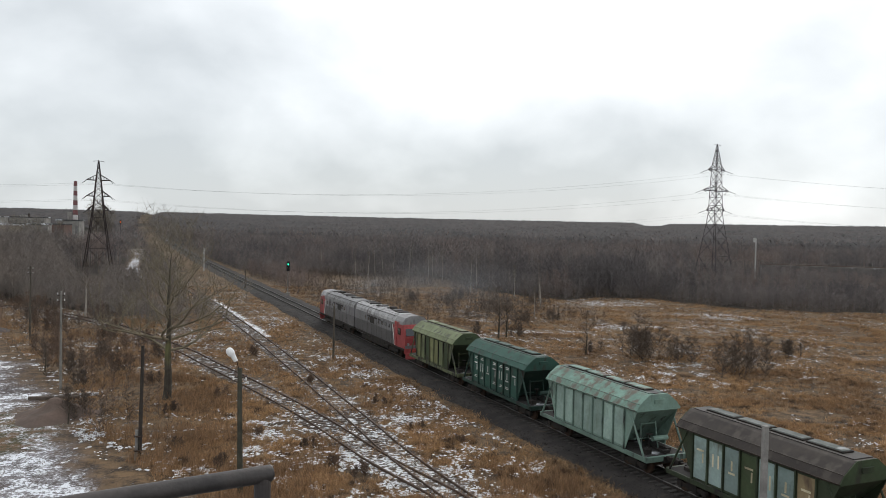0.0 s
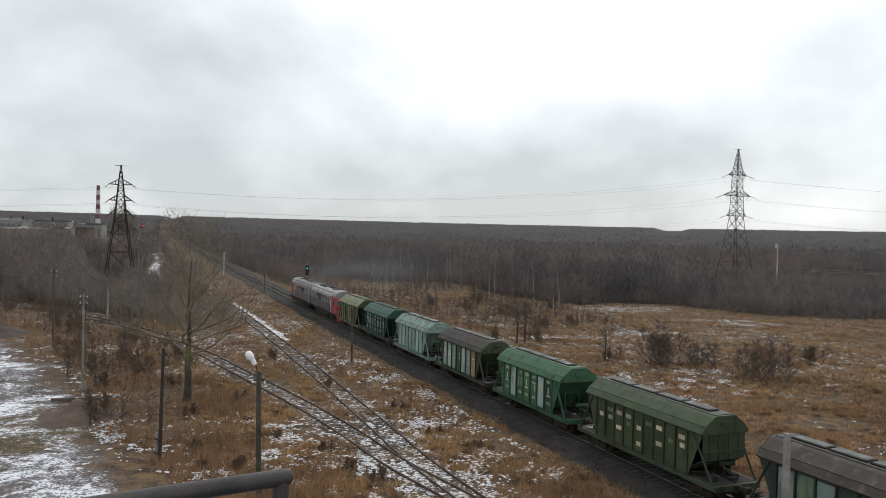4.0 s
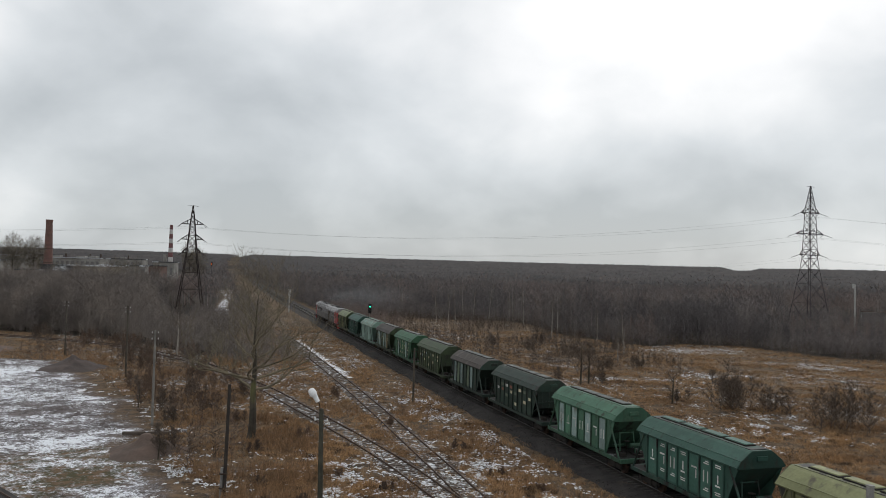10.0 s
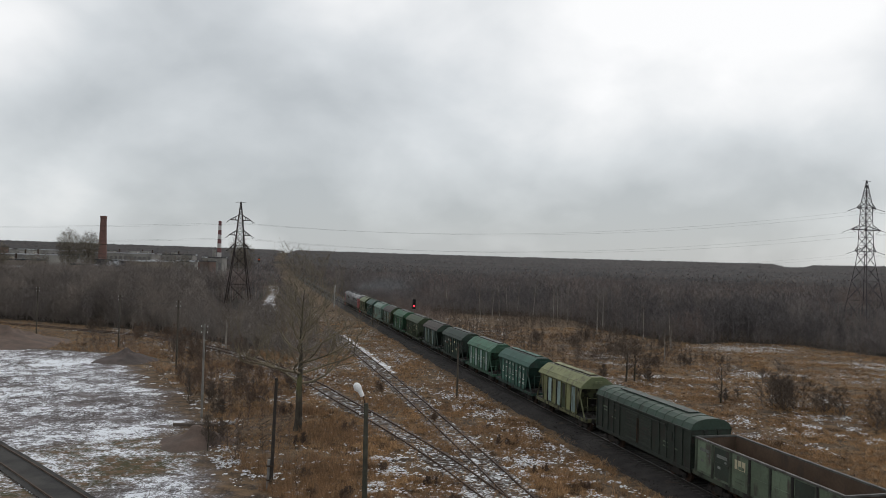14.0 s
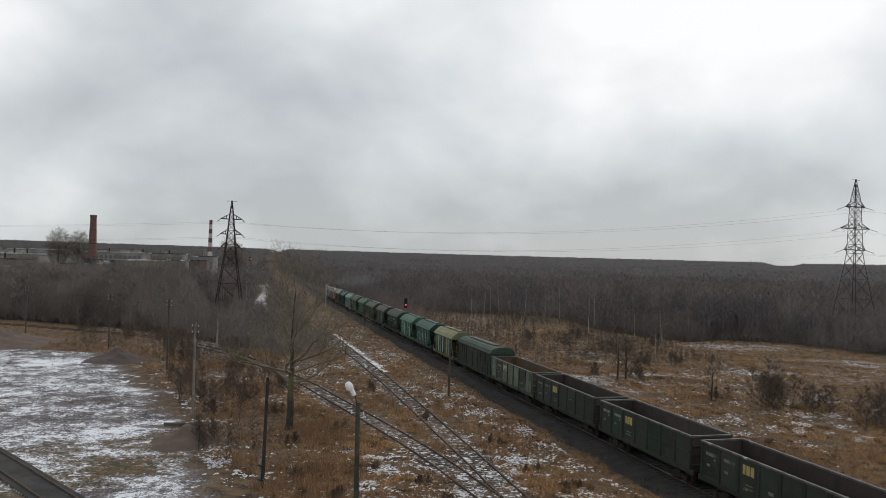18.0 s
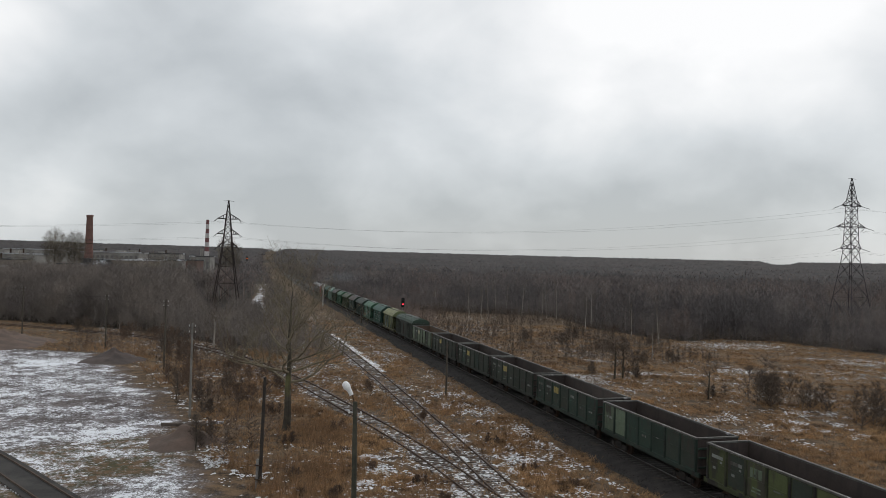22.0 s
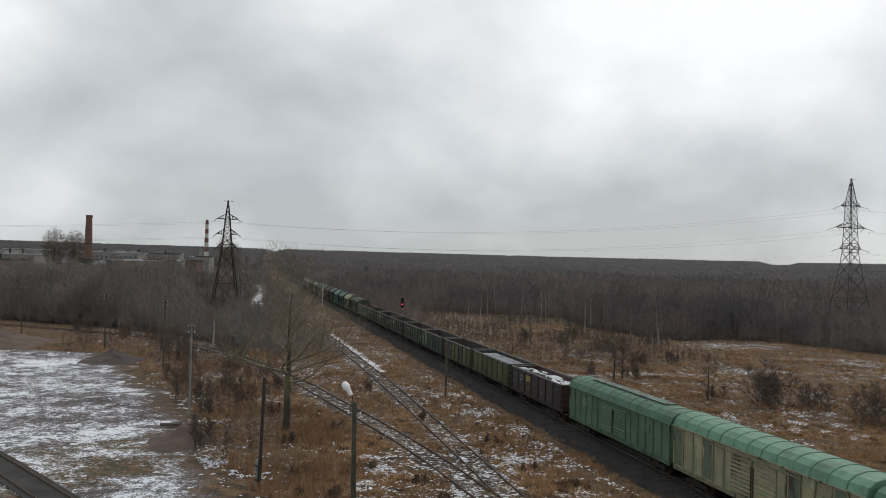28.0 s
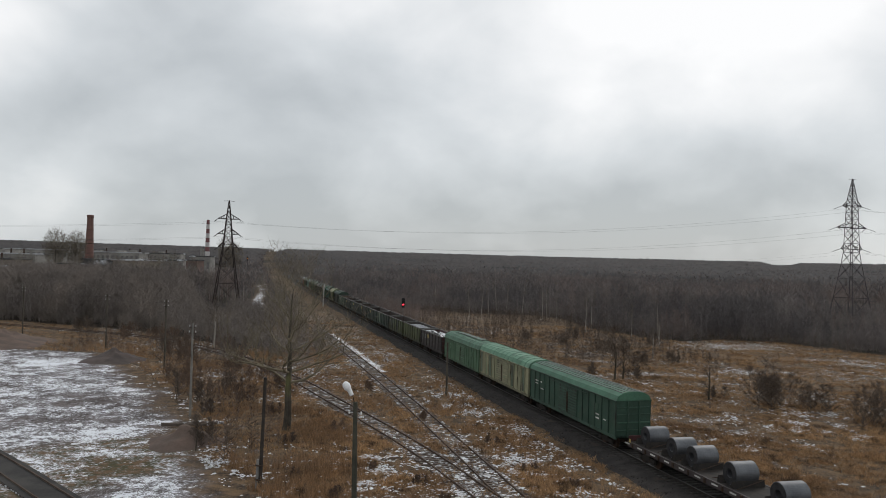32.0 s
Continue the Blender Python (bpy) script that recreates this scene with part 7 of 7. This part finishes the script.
P_RIM = mat("grey_worn_rim", (0.15, 0.15, 0.14), (0.09, 0.085, 0.08), 1.5, 0.7, 0.2, 0.15, 14, (0.4, 0.4, 0.41), 0.3, 1.0, 1.2)
P_CHALK = paint("rubbed_chalk", (0.22, 0.24, 0.22), (0.06, 0.06, 0.05), 0.9)
P_INNER = paint("rusty_inner_wall", (0.065, 0.05, 0.045), (0.04, 0.032, 0.03), 0.5)
P_RUSTIN = paint("rust_brown_inner_wall", (0.115, 0.075, 0.05), (0.06, 0.045, 0.035), 0.5)
GOND = [("faded sage-green open gondola wagon, rusty inside", P_SAGE, P_RUSTIN, P_CREAMMARK, [P_SAGE, P_BLACKG, P_SAGE, P_SAGE]), ("blackish-green gondola wagon with a yellow number block", P_BLACKG, P_INNER, P_YELLOW, None),
        ("dark green gondola wagon with sooty sides", P_BLACKG, P_INNER, P_YELLOW, [P_BLACKG, P_BLACKG, P_DARKG]), ("blackish-green empty gondola wagon with pale stencil rows", P_BLACKG, P_INNER, P_YELLOW, None),
        ("dark green gondola wagon with a drift of white sand", P_DARKG, P_INNER, P_YELLOW, [P_DARKG, P_BLACKG]), ("dark green gondola wagon with pale patched panels", P_DARKG, P_INNER, None, [P_BLACKG, P_BLACKG, P_DARKG, P_DARKG, P_DARKG, P_SAGE, P_SAGE]),
        ("mossy yellow-green gondola wagon", P_MOSS, P_INNER, P_SAGE, [P_MOSS, P_MOSS, P_BLACKG]), ("moss-green gondola wagon filled with white sacks", P_MOSS, P_INNER, None, [P_MOSS]),
        ("sooty black gondola wagon loaded with coal under snow", P_SOOT, P_MAROON, P_YELLOW, None)]
for i, (lab, sd, inn, mk, pn) in enumerate(GOND):
    gondola(lab, -6.4 - 13.93 * i, sd, inn, mk, pn)


def cargo(name, verts_fn, nx, ny, x0, x1, w, material, label, centre, z0, category):
    vs, fs = [], []
    for i in range(nx + 1):
        for j in range(ny + 1):
            x, y = x0 + (x1 - x0) * i / nx, -w + 2 * w * j / ny
            vs.append((x, y, verts_fn(x, y)))
    n = ny + 1
    for i in range(nx):
        for j in range(ny):
            a = i * n + j
            fs += [(a, a + n, a + n + 1), (a, a + n + 1, a + 1)]
    base = len(vs)
    vs += [(x0, -w, z0), (x1, -w, z0), (x1, w, z0), (x0, w, z0)]
    fs += [(base, base + 2, base + 1), (base, base + 3, base + 2)]
    me = raw_mesh(name, vs, fs)
    me.polygons.foreach_set("use_smooth", np.ones(len(fs), dtype=bool))
    ob = put(name, me, material)
    tagged(ob, label, category)
    CARS.append((ob, centre))
    return ob


M_COAL = mat("black_coal", (0.02, 0.02, 0.021), (0.035, 0.034, 0.034), 2.0, 0.7, 0, 0.9, 8.0)
M_SAND = mat("pale_sand_and_snow", (0.5, 0.48, 0.43), (0.62, 0.62, 0.6), 0.8, 0.9, 0, 0.4, 10.0)
coal = cargo("coal_load", lambda x, y: 3.25 + 0.28 * noise.noise((x * 0.8, y * 0.9, 2)) + 0.1 * noise.noise((x * 3, y * 3, 5)) - 0.15 * abs(y), 60, 14, -6.2, 6.2, 1.4, M_COAL, "heaped black coal with white snow on it", -6.4 - 13.93 * 8, 1.34, "coal")
rk = random.Random(17)
for i in range(34):
    cx, cy = -5.8 + 0.35 * i + rk.uniform(-0.3, 0.3), rk.uniform(-1.0, 1.0) * (1 if i % 3 else 0.5)
    n, rx, ry = 11, rk.uniform(0.3, 1.0), rk.uniform(0.22, 0.5)
    rim = [(cx + rx * math.cos(6.2832 * j / n) * rk.uniform(0.6, 1.1), cy + ry * math.sin(6.2832 * j / n) * rk.uniform(0.6, 1.1)) for j in range(n)]

    def top(x, y):
        return 3.25 + 0.28 * noise.noise((x * 0.8, y * 0.9, 2)) + 0.1 * noise.noise((x * 3, y * 3, 5)) - 0.15 * abs(y)

    vs = [(cx, cy, top(cx, cy) + 0.10)] + [(x, y, top(x, y) + 0.05) for x, y in rim] + [(x, y, top(x, y) - 0.1) for x, y in rim]
    fs = [(0, 1 + j, 1 + (j + 1) % n) for j in range(n)]
    for j in range(n):
        a, b = 1 + j, 1 + (j + 1) % n
        fs += [(a, a + n, b + n), (a, b + n, b)]
    put("snow_patch", raw_mesh("snow_patch", vs, fs), M_SNOW, coal, None, "white snow lying on the coal")
cargo("sand_load", lambda x, y: 1.45 + 1.75 * math.exp(-((x + 1.0) / 2.6) ** 2) * max(0.05, 0.5 + 0.5 * y / 1.4) + 0.1 * noise.noise((x, y, 2)), 50, 14, -6.2, 6.2, 1.4, M_SAND, "pale sand heaped against the wagon's side", -6.4 - 13.93 * 4, 1.34, "sand")
cargo("sand_load", lambda x, y: 1.45 + 1.55 * math.exp(-((x + 1.5) / 1.6) ** 2) * max(0.05, 0.5 + 0.5 * y / 1.4) + 0.08 * noise.noise((x, y, 2)), 50, 14, -6.2, 6.2, 1.4, M_SAND, "small heap of pale sand on the wagon floor", -6.4 - 13.93 * 2, 1.34, "sand")


def sacks(centre):
    root = empty("sack_load", Matrix(), "rows of grey-white bulk sacks in the gondola", "sacks")
    CARS.append((root, centre))

    def sack():
        bm = bmesh.new()
        bmesh.ops.create_uvsphere(bm, u_segments=10, v_segments=7, radius=0.5)
        for v in bm.verts:
            v.co.x = math.copysign(abs(v.co.x * 2) ** 0.7 / 2, v.co.x) * 0.72
            v.co.y = math.copysign(abs(v.co.y * 2) ** 0.7 / 2, v.co.y) * 0.92
            v.co.z = min(v.co.z * 0.9, 0.27)
        me = bpy.data.meshes.new("sack")
        bm.to_mesh(me)
        bm.free()
        me.polygons.foreach_set("use_smooth", np.ones(len(me.polygons), dtype=bool))
        return me
    me = sack()
    M_SACKGAP = mat("shaded_sack_gap", (0.12, 0.12, 0.125), (0.08, 0.08, 0.085), 2.0, 0.9)
    ms = mat("grey_white_sack", (0.40, 0.41, 0.43), (0.22, 0.23, 0.245), 4.0, 0.8, 0, 0.4, 9.0)
    # Plain dark box: shade of the gaps between sacks put into its colour.
    part("pallet_stack", Kit().box(-6.1, 6.1, -1.38, 1.38, 1.34, 2.75), M_SACKGAP, root, "shadowed lower layers of sacks")
    for i in range(16):
        for j in range(3):
            put("sack", me, ms, root, pose(-5.8 + i * 0.775, (j - 1) * 0.90, 2.86 + 0.03 * ((i * 7 + j * 3) % 3), 0, 0, (i * 37 + j * 11) % 7 - 3))


sacks(-6.4 - 13.93 * 7)


def flatcar(centre, xs):
    root = car("flat_wagon", "dark flat wagon with cradles for steel coils", "railway wagon", centre, "flat wagons of the train")
    L = 17.6
    h = L / 2
    part("deck", Kit().box(-h, h, -1.35, 1.35, 1.1, 1.2), M_DARK, root)
    stripe = P_WHITE
    for sy in (1, -1):
        part("side_sill", Kit().box(-h, h, sy * 1.35 - 0.06, sy * 1.35 + 0.06, 0.86, 1.24), P_SOOT, root)
        for i in range(10):
            part("stake_pocket", Kit().cbox(-h + 0.6 + i * 1.8, sy * 1.44, 1.06, 0.16, 0.1, 0.3), M_RUST, root)
            part("reflective_mark", Kit().cbox(-h + 1.4 + i * 1.8, sy * 1.418, 1.06, 0.62, 0.012, 0.1), stripe, root)
    for sx in (1, -1):
        part("end_board", Kit().box(sx * h - 0.04, sx * h + 0.04, -1.3, 1.3, 1.2, 1.62), P_MAROON, root)
        part("yellow_plate", Kit().cbox(sx * (h - 0.4), 1.43, 1.34, 0.22, 0.02, 0.26), P_YELLOW, root)
        bogie(root, sx * (h - 2.4))
    for x in xs:
        for dx in (-0.62, 0.62):
            c = part("cradle", Kit().add([(x + dx - 0.2, -1.1, 1.2), (x + dx + 0.2, -1.1, 1.2), (x + dx + 0.2, 1.1, 1.2), (x + dx - 0.2, 1.1, 1.2), (x + dx * 1.15, -1.1, 1.62), (x + dx * 1.15, 1.1, 1.62)],
                                         [(0, 1, 4), (2, 3, 5), (0, 4, 5, 3), (1, 2, 5, 4), (3, 2, 1, 0)]), M_DARK, root)
            part("tie_bar", Kit().rod((x + dx * 1.15, -1.15, 1.6), (x + dx * 2.0, 1.15, 1.3), 0.03, None, 5), M_RUST, c)
    under(root, L, None)
    couplers(root, h + 0.6)
    me, en = coil_meshes()
    for i, x in enumerate(xs):
        ob = put("steel_coil", me, M_COIL, None)
        tagged(ob, "large coil of dull grey sheet steel on its cradle", "steel coil", "steel coils on the flat wagons")
        for sy in (1, -1):
            put("coil_end", en, M_COILEND, ob, pose(0, 0, 0, 0, 0, 0 if sy > 0 else 180), "dark wound end of the coil")
        CARS.append((ob, centre + x, 1.22 + 0.68))


M_COIL = mat("dull_steel_coil", (0.15, 0.155, 0.165), (0.10, 0.105, 0.115), 1.0, 0.45, 0.5, 0.05, 20)
M_COILEND = mat("dark_coil_edge", (0.05, 0.05, 0.053), (0.03, 0.03, 0.033), 3.0, 0.6, 0.4, 0.2, 60)


def coil_meshes():
    n = 40
    if "coil" not in MESHES:
        vs, fs = [], []
        rings = ((0.67, -0.80), (0.69, -0.78), (0.69, 0.78), (0.67, 0.80), (0.27, 0.80), (0.27, -0.80))
        for r, y in rings:
            for i in range(n):
                a = 2 * math.pi * i / n
                vs.append((r * math.cos(a), y, r * math.sin(a)))
        for j in range(6):
            for i in range(n):
                fs.append((j * n + i, j * n + (i + 1) % n, ((j + 1) % 6) * n + (i + 1) % n, ((j + 1) % 6) * n + i))
        MESHES["coil"] = Kit().add(vs, fs).mesh("steel_coil")
        vs, fs = [], []
        for r, y in ((0.66, 0.80), (0.65, 0.815), (0.29, 0.815), (0.28, 0.80)):
            for i in range(n):
                a = 2 * math.pi * i / n
                vs.append((r * math.cos(a), y, r * math.sin(a)))
        for j in range(3):
            for i in range(n):
                fs.append((j * n + i, j * n + (i + 1) % n, (j + 1) * n + (i + 1) % n, (j + 1) * n + i))
        MESHES["coil_end"] = Kit().add(vs, fs).mesh("coil_end")
    return MESHES["coil"], MESHES["coil_end"]


flatcar(-187.5, [7.3, 3.8, 1.4, -2.6, -6.9])
flatcar(-206.5, [7.0, 3.5, 0.5, -3.0, -6.5])


def loco_section(centre, cab_front, label):
    root = car("diesel_locomotive", label, "locomotive", centre, "locomotive sections")
    L = 17.8
    h = L / 2
    f = 1 if cab_front else -1
    c0 = f * (h - 3.1)            # where the cab begins
    lo, hi = (-h, c0) if f > 0 else (c0, h)
    part("lower_body", Kit().box(lo, hi, -1.46, 1.46, 1.32, 2.6), P_LGREY2, root, "dark grey lower body")
    part("upper_body", Kit().box(lo, hi, -1.46, 1.46, 2.6, 3.72), P_LGREY, root, "light grey upper body")
    prof = [(-1.46, 3.72), (-1.40, 4.05), (-1.12, 4.45), (-0.55, 4.66), (0.55, 4.66), (1.12, 4.45), (1.40, 4.05), (1.46, 3.72)]
    part("roof", Kit().prism(prof, lo, hi), P_LROOF, root, "pale grey rounded roof")
    # cab: sides lean back to a raked windscreen
    def cab_pts(xo, yo, z):
        return (f * (h - 3.1) + f * xo, yo, z)
    k = Kit()
    for sy in (1,):
        outl = [(0, 1.25), (3.0, 1.25), (3.1, 2.45), (2.6, 3.62), (2.3, 3.92), (0, 3.92)]
        n = len(outl)
        vs = [cab_pts(a, 1.46 if a < 1.5 else 1.36, z) for a, z in outl] + [cab_pts(a, -1.46 if a < 1.5 else -1.36, z) for a, z in outl]
        k.add(vs, [tuple(range(n)), tuple(range(2 * n - 1, n - 1, -1))] + [(i, (i + 1) % n, n + (i + 1) % n, n + i) for i in range(n)])
    part("cab", k, P_LRED, root, "red driver's cab", bevel=0.05)
    part("cab_roof", Kit().prism([(y * 0.97, z) for y, z in prof], *(sorted((c0, c0 + f * 2.45)))), P_LROOF, root)
    for sy in (1, -1):
        w = part("windscreen_pane", Kit().plate([cab_pts(3.075, sy * 0.08, 2.62), cab_pts(3.075, sy * 1.22, 2.62), cab_pts(2.6, sy * 1.18, 3.45), cab_pts(2.6, sy * 0.08, 3.45)], 0.05, (f * 0.9, 0, 0.42)), M_GLASS, root, "dark raked windscreen pane")
        part("cab_window", Kit().box(*sorted((c0 + f * 1.1, c0 + f * 1.9)), sy * 1.455 - 0.02, sy * 1.455 + 0.03, 2.6, 3.3), M_GLASS, root)
        part("cab_door", Kit().box(*sorted((c0 + f * 0.15, c0 + f * 0.8)), sy * 1.46 - 0.02, sy * 1.46 + 0.03, 1.35, 3.35), P_LRED, root)
        part("white_chevron", Kit().plate([(c0 - f * 0.02, sy * 1.468, 1.3), (c0 + f * 0.22, sy * 1.468, 1.3), (c0 - f * 0.5, sy * 1.468, 3.5), (c0 - f * 0.72, sy * 1.468, 3.5)], 0.008, (0, sy, 0)), P_WHITE, root)
        part("red_slant", Kit().plate([(c0 - f * 0.01, sy * 1.464, 1.3), (c0 - f * 0.72, sy * 1.464, 3.5), (c0 - f * 0.01, sy * 1.464, 3.5)], 0.006, (0, sy, 0)), P_LRED, root)
        for i in range(6):
            x = c0 - f * (1.7 + i * 1.25 + (2.4 if i > 3 else 0))
            part("side_window", Kit().box(x - 0.24, x + 0.24, sy * 1.46 - 0.02, sy * 1.46 + 0.025, 2.95, 3.38), M_GLASS, root)
        part("grille_panel", Kit().box(*sorted((c0 - f * 7.0, c0 - f * 8.6)), sy * 1.46 - 0.02, sy * 1.46 + 0.03, 2.7, 3.45), M_DARK, root)
        for i in range(7):
            x = c0 - f * (0.9 + i * 1.75)
            part("body_seam", Kit().box(x - 0.02, x + 0.02, sy * 1.462 - 0.008, sy * 1.462 + 0.008, 1.3, 3.5), M_DARK, root)
        for i in range(4):
            x = c0 - f * (5.2 + i * 1.3)
            part("louvre", Kit().box(x - 0.5, x + 0.5, sy * 1.46 - 0.01, sy * 1.46 + 0.02, 3.34, 3.52), M_DARK, root)
        part("body_stripe", Kit().box(lo, hi, sy * 1.462 - 0.006, sy * 1.462 + 0.006, 2.54, 2.64), P_LGREY2, root, "dark grey waist band")
        part("fuel_tank", Kit().prism([(sy * 0.3, 0.35), (sy * 1.35, 0.45), (sy * 1.42, 1.2), (sy * 0.3, 1.2)], -2.3, 2.3), M_DARK, root)
        part("solebar", Kit().box(-h, h, sy * 1.40 - 0.05, sy * 1.40 + 0.05, 1.05, 1.25), M_DARK, root)
        part("headlamp", Kit().rod(cab_pts(3.05, sy * 1.0, 1.75), cab_pts(3.16, sy * 1.0, 1.75), 0.13, None, 12), P_LROOF, root)
    part("buffer_beam", Kit().box(*sorted((f * (h - 0.12), f * (h + 0.05))), -1.4, 1.4, 0.75, 1.3), P_LRED, root, "red buffer beam")
    part("nose_band", Kit().box(*sorted((c0 + f * 3.0, c0 + f * 3.10)), -1.33, 1.33, 1.3, 1.62), P_LGREY, root, "grey band across the nose")
    for i in range(9):
        x = lo + (hi - lo) * (i + 0.5) / 9
        part("roof_seam", Kit().prism([(y * 1.008, z + 0.012) for y, z in prof], x - 0.018, x + 0.018), P_LGREY2, root)
        if i in (1, 4, 7):
            part("roof_locker", Kit().box(x + 0.2, x + 1.0, -0.5, 0.5, 4.64, 4.82), P_LGREY2, root, bevel=0.03)
    # the red tail lamp's glow, laid on as paint; the bar emits nothing
    part("tail_lamp", Kit().cbox(f * (h + 0.06), 0.0, 1.05, 0.06, 1.5, 0.16), P_LAMPRED, root, "orange-red bar painted for the tail lamp's glow on the buffer beam")
    for sy in (1, -1):
        part("cab_handrail", Kit().rod((c0 + f * 0.05, sy * 1.52, 1.5), (c0 + f * 0.05, sy * 1.52, 3.2), 0.025, None, 6), P_LROOF, root)
        part("walkway_rail", Kit().rod((lo + 0.3, sy * 1.25, 4.42), (hi - 0.3, sy * 1.25, 4.42), 0.03, None, 6), M_DARK, root)
        part("air_tank", Kit().rod((-3.6, sy * 1.2, 0.75), (-2.4, sy * 1.2, 0.75), 0.24, None, 12), M_DARK, root)
        part("step", Kit().box(*sorted((c0 + f * 0.2, c0 + f * 0.75)), sy * 1.45 - 0.12, sy * 1.45 + 0.05, 0.55, 0.62), M_DARK, root)
    part("plough", Kit().add([(f * (h + 0.05), -1.3, 0.8), (f * (h + 0.05), 1.3, 0.8), (f * (h + 0.35), 0, 0.8), (f * (h + 0.1), -1.3, 0.2), (f * (h + 0.1), 1.3, 0.2), (f * (h + 0.5), 0, 0.2)], [(0, 1, 2), (3, 5, 4), (0, 2, 5, 3), (1, 4, 5, 2), (0, 3, 4, 1)]), P_LRED, root)
    for i, x in enumerate((-5.2, -2.6, 0.2, 2.4)):
        part("roof_fan", Kit().rod((f * x, 0, 4.62), (f * x, 0, 4.76), 0.72 if i < 2 else 0.4, None, 20), M_DARK, root)
    part("exhaust", Kit().box(f * 1.4 - 0.5, f * 1.4 + 0.5, -0.3, 0.3, 4.62, 4.95), M_DARK, root)
    part("roof_grille", Kit().box(*sorted((f * 3.4, f * 4.9)), -0.6, 0.6, 4.65, 4.74), M_DARK, root)
    for sx in (1, -1):
        part("bogie", Kit().box(sx * 4.4 - 2.1, sx * 4.4 + 2.1, -1.25, -1.05, 0.45, 0.85).box(sx * 4.4 - 2.1, sx * 4.4 + 2.1, 1.05, 1.25, 0.45, 0.85), M_DARK, root)
        for dx in (-1.85, 0, 1.85):
            part("wheelset", Kit().rod((sx * 4.4 + dx, -0.85, 0.52), (sx * 4.4 + dx, -0.72, 0.52), 0.52, None, 22).rod((sx * 4.4 + dx, 0.72, 0.52), (sx * 4.4 + dx, 0.85, 0.52), 0.52, None, 22).rod((sx * 4.4 + dx, -0.8, 0.52), (sx * 4.4 + dx, 0.8, 0.52), 0.09, None, 8), M_RUST, root)
    part("gangway", Kit().box(*sorted((-f * h, -f * (h + 0.33))), -0.7, 0.7, 1.2, 3.4), M_DARK, root, "black gangway bellows")
    couplers(root, h + 0.5)
    return root


P_LAMPRED = paint("tail_glow_paint", (0.62, 0.07, 0.03), (0.4, 0.05, 0.03), 0.2)
P_LGREY = paint("light_grey_loco_paint", (0.27, 0.265, 0.27), (0.09, 0.085, 0.085), 0.45)
P_LGREY2 = paint("dark_grey_loco_paint", (0.135, 0.13, 0.13), (0.07, 0.064, 0.062), 0.45)
P_LROOF = paint("pale_grey_loco_roof", (0.37, 0.365, 0.365), (0.10, 0.094, 0.09), 0.5)
P_LRED = paint("signal_red_loco_paint", (0.33, 0.04, 0.04), (0.13, 0.035, 0.035), 0.35)
loco_section(193.05, True, "grey diesel locomotive section with a red leading cab")
loco_section(174.65, False, "grey diesel locomotive section with a red rear cab")


def smoke():
    """Thin exhaust behind the locomotive: soft discs that keep their shape and travel with it."""
    m = bpy.data.materials.new("thin_exhaust_smoke")
    m.use_nodes = True
    nt = m.node_tree
    b = nt.nodes["Principled BSDF"]
    b.inputs["Base Color"].default_value, b.inputs["Roughness"].default_value = (0.25, 0.255, 0.265, 1), 1.0
    co = nt.nodes.new("ShaderNodeTexCoord")
    gr = nt.nodes.new("ShaderNodeTexGradient")
    gr.gradient_type = "QUADRATIC_SPHERE"
    nz = nt.nodes.new("ShaderNodeTexNoise")
    nz.inputs["Scale"].default_value, nz.inputs["Detail"].default_value = 2.2, 5.0
    mu = nt.nodes.new("ShaderNodeMath")
    mu.operation = "MULTIPLY"
    mu2 = nt.nodes.new("ShaderNodeMath")
    mu2.operation, mu2.inputs[1].default_value = "MULTIPLY", 1.0
    nt.links.new(co.outputs["Object"], gr.inputs[0])
    nt.links.new(co.outputs["Object"], nz.inputs["Vector"])
    nt.links.new(gr.outputs["Fac"], mu.inputs[0])
    nt.links.new(nz.outputs[0], mu.inputs[1])
    nt.links.new(mu.outputs[0], mu2.inputs[0])
    nt.links.new(mu2.outputs[0], b.inputs["Alpha"])
    n = 28
    vs = [(0, 0, 0)] + [(math.cos(6.2832 * i / n), 0, math.sin(6.2832 * i / n)) for i in range(n)]
    me = raw_mesh("smoke_puff", vs, [(0, 1 + i, 1 + (i + 1) % n) for i in range(n)])
    for dx, dy, z, rx, rz in ((-6, -3.0, 6.4, 6, 2.6), (-13, -7, 7.6, 9, 3.8), (-22, -10, 7.6, 11, 4.2)):
        ob = put("smoke_puff", me, m, None)
        tagged(ob, "thin dark exhaust smoke drifting behind the locomotive", "smoke", "exhaust smoke")
        ob.scale = (rx, 1, rz)
        SMOKE.append((ob, 196.0 + dx, dy, z))


SMOKE = []
smoke()


def motions():
    times = [0, 2, 4, 6, 8, 10, 12, 14, 16, 18, 20, 22, 24, 26, 28, 30, 32]
    for entry in CARS:
        ob, centre = entry[0], entry[1]
        dz = entry[2] if len(entry) > 2 else 0.0
        rows = []
        for t in times:
            x, y, a = line_at(lead(t) + centre)
            rows.append((t, pose(x, y, RAIL_Z + dz, 0, 0, 90 - math.degrees(a))))
        walk(ob, rows)
    for ob, centre, dy, z in SMOKE:
        rows = []
        for t in times:
            x, y, a = line_at(lead(t) + centre)
            rows.append((t, pose(x - dy * math.cos(a), y + dy * math.sin(a), z + RAIL_Z, 0, 0, 8)))
        walk(ob, rows)
    walk(LENS_COVER, [(0, pose(0, -0.245, 5.65)), (12.25, pose(0, -0.245, 5.65)), (12.45, pose(0, -0.245, 6.45)), (32, pose(0, -0.245, 6.45))])


motions()
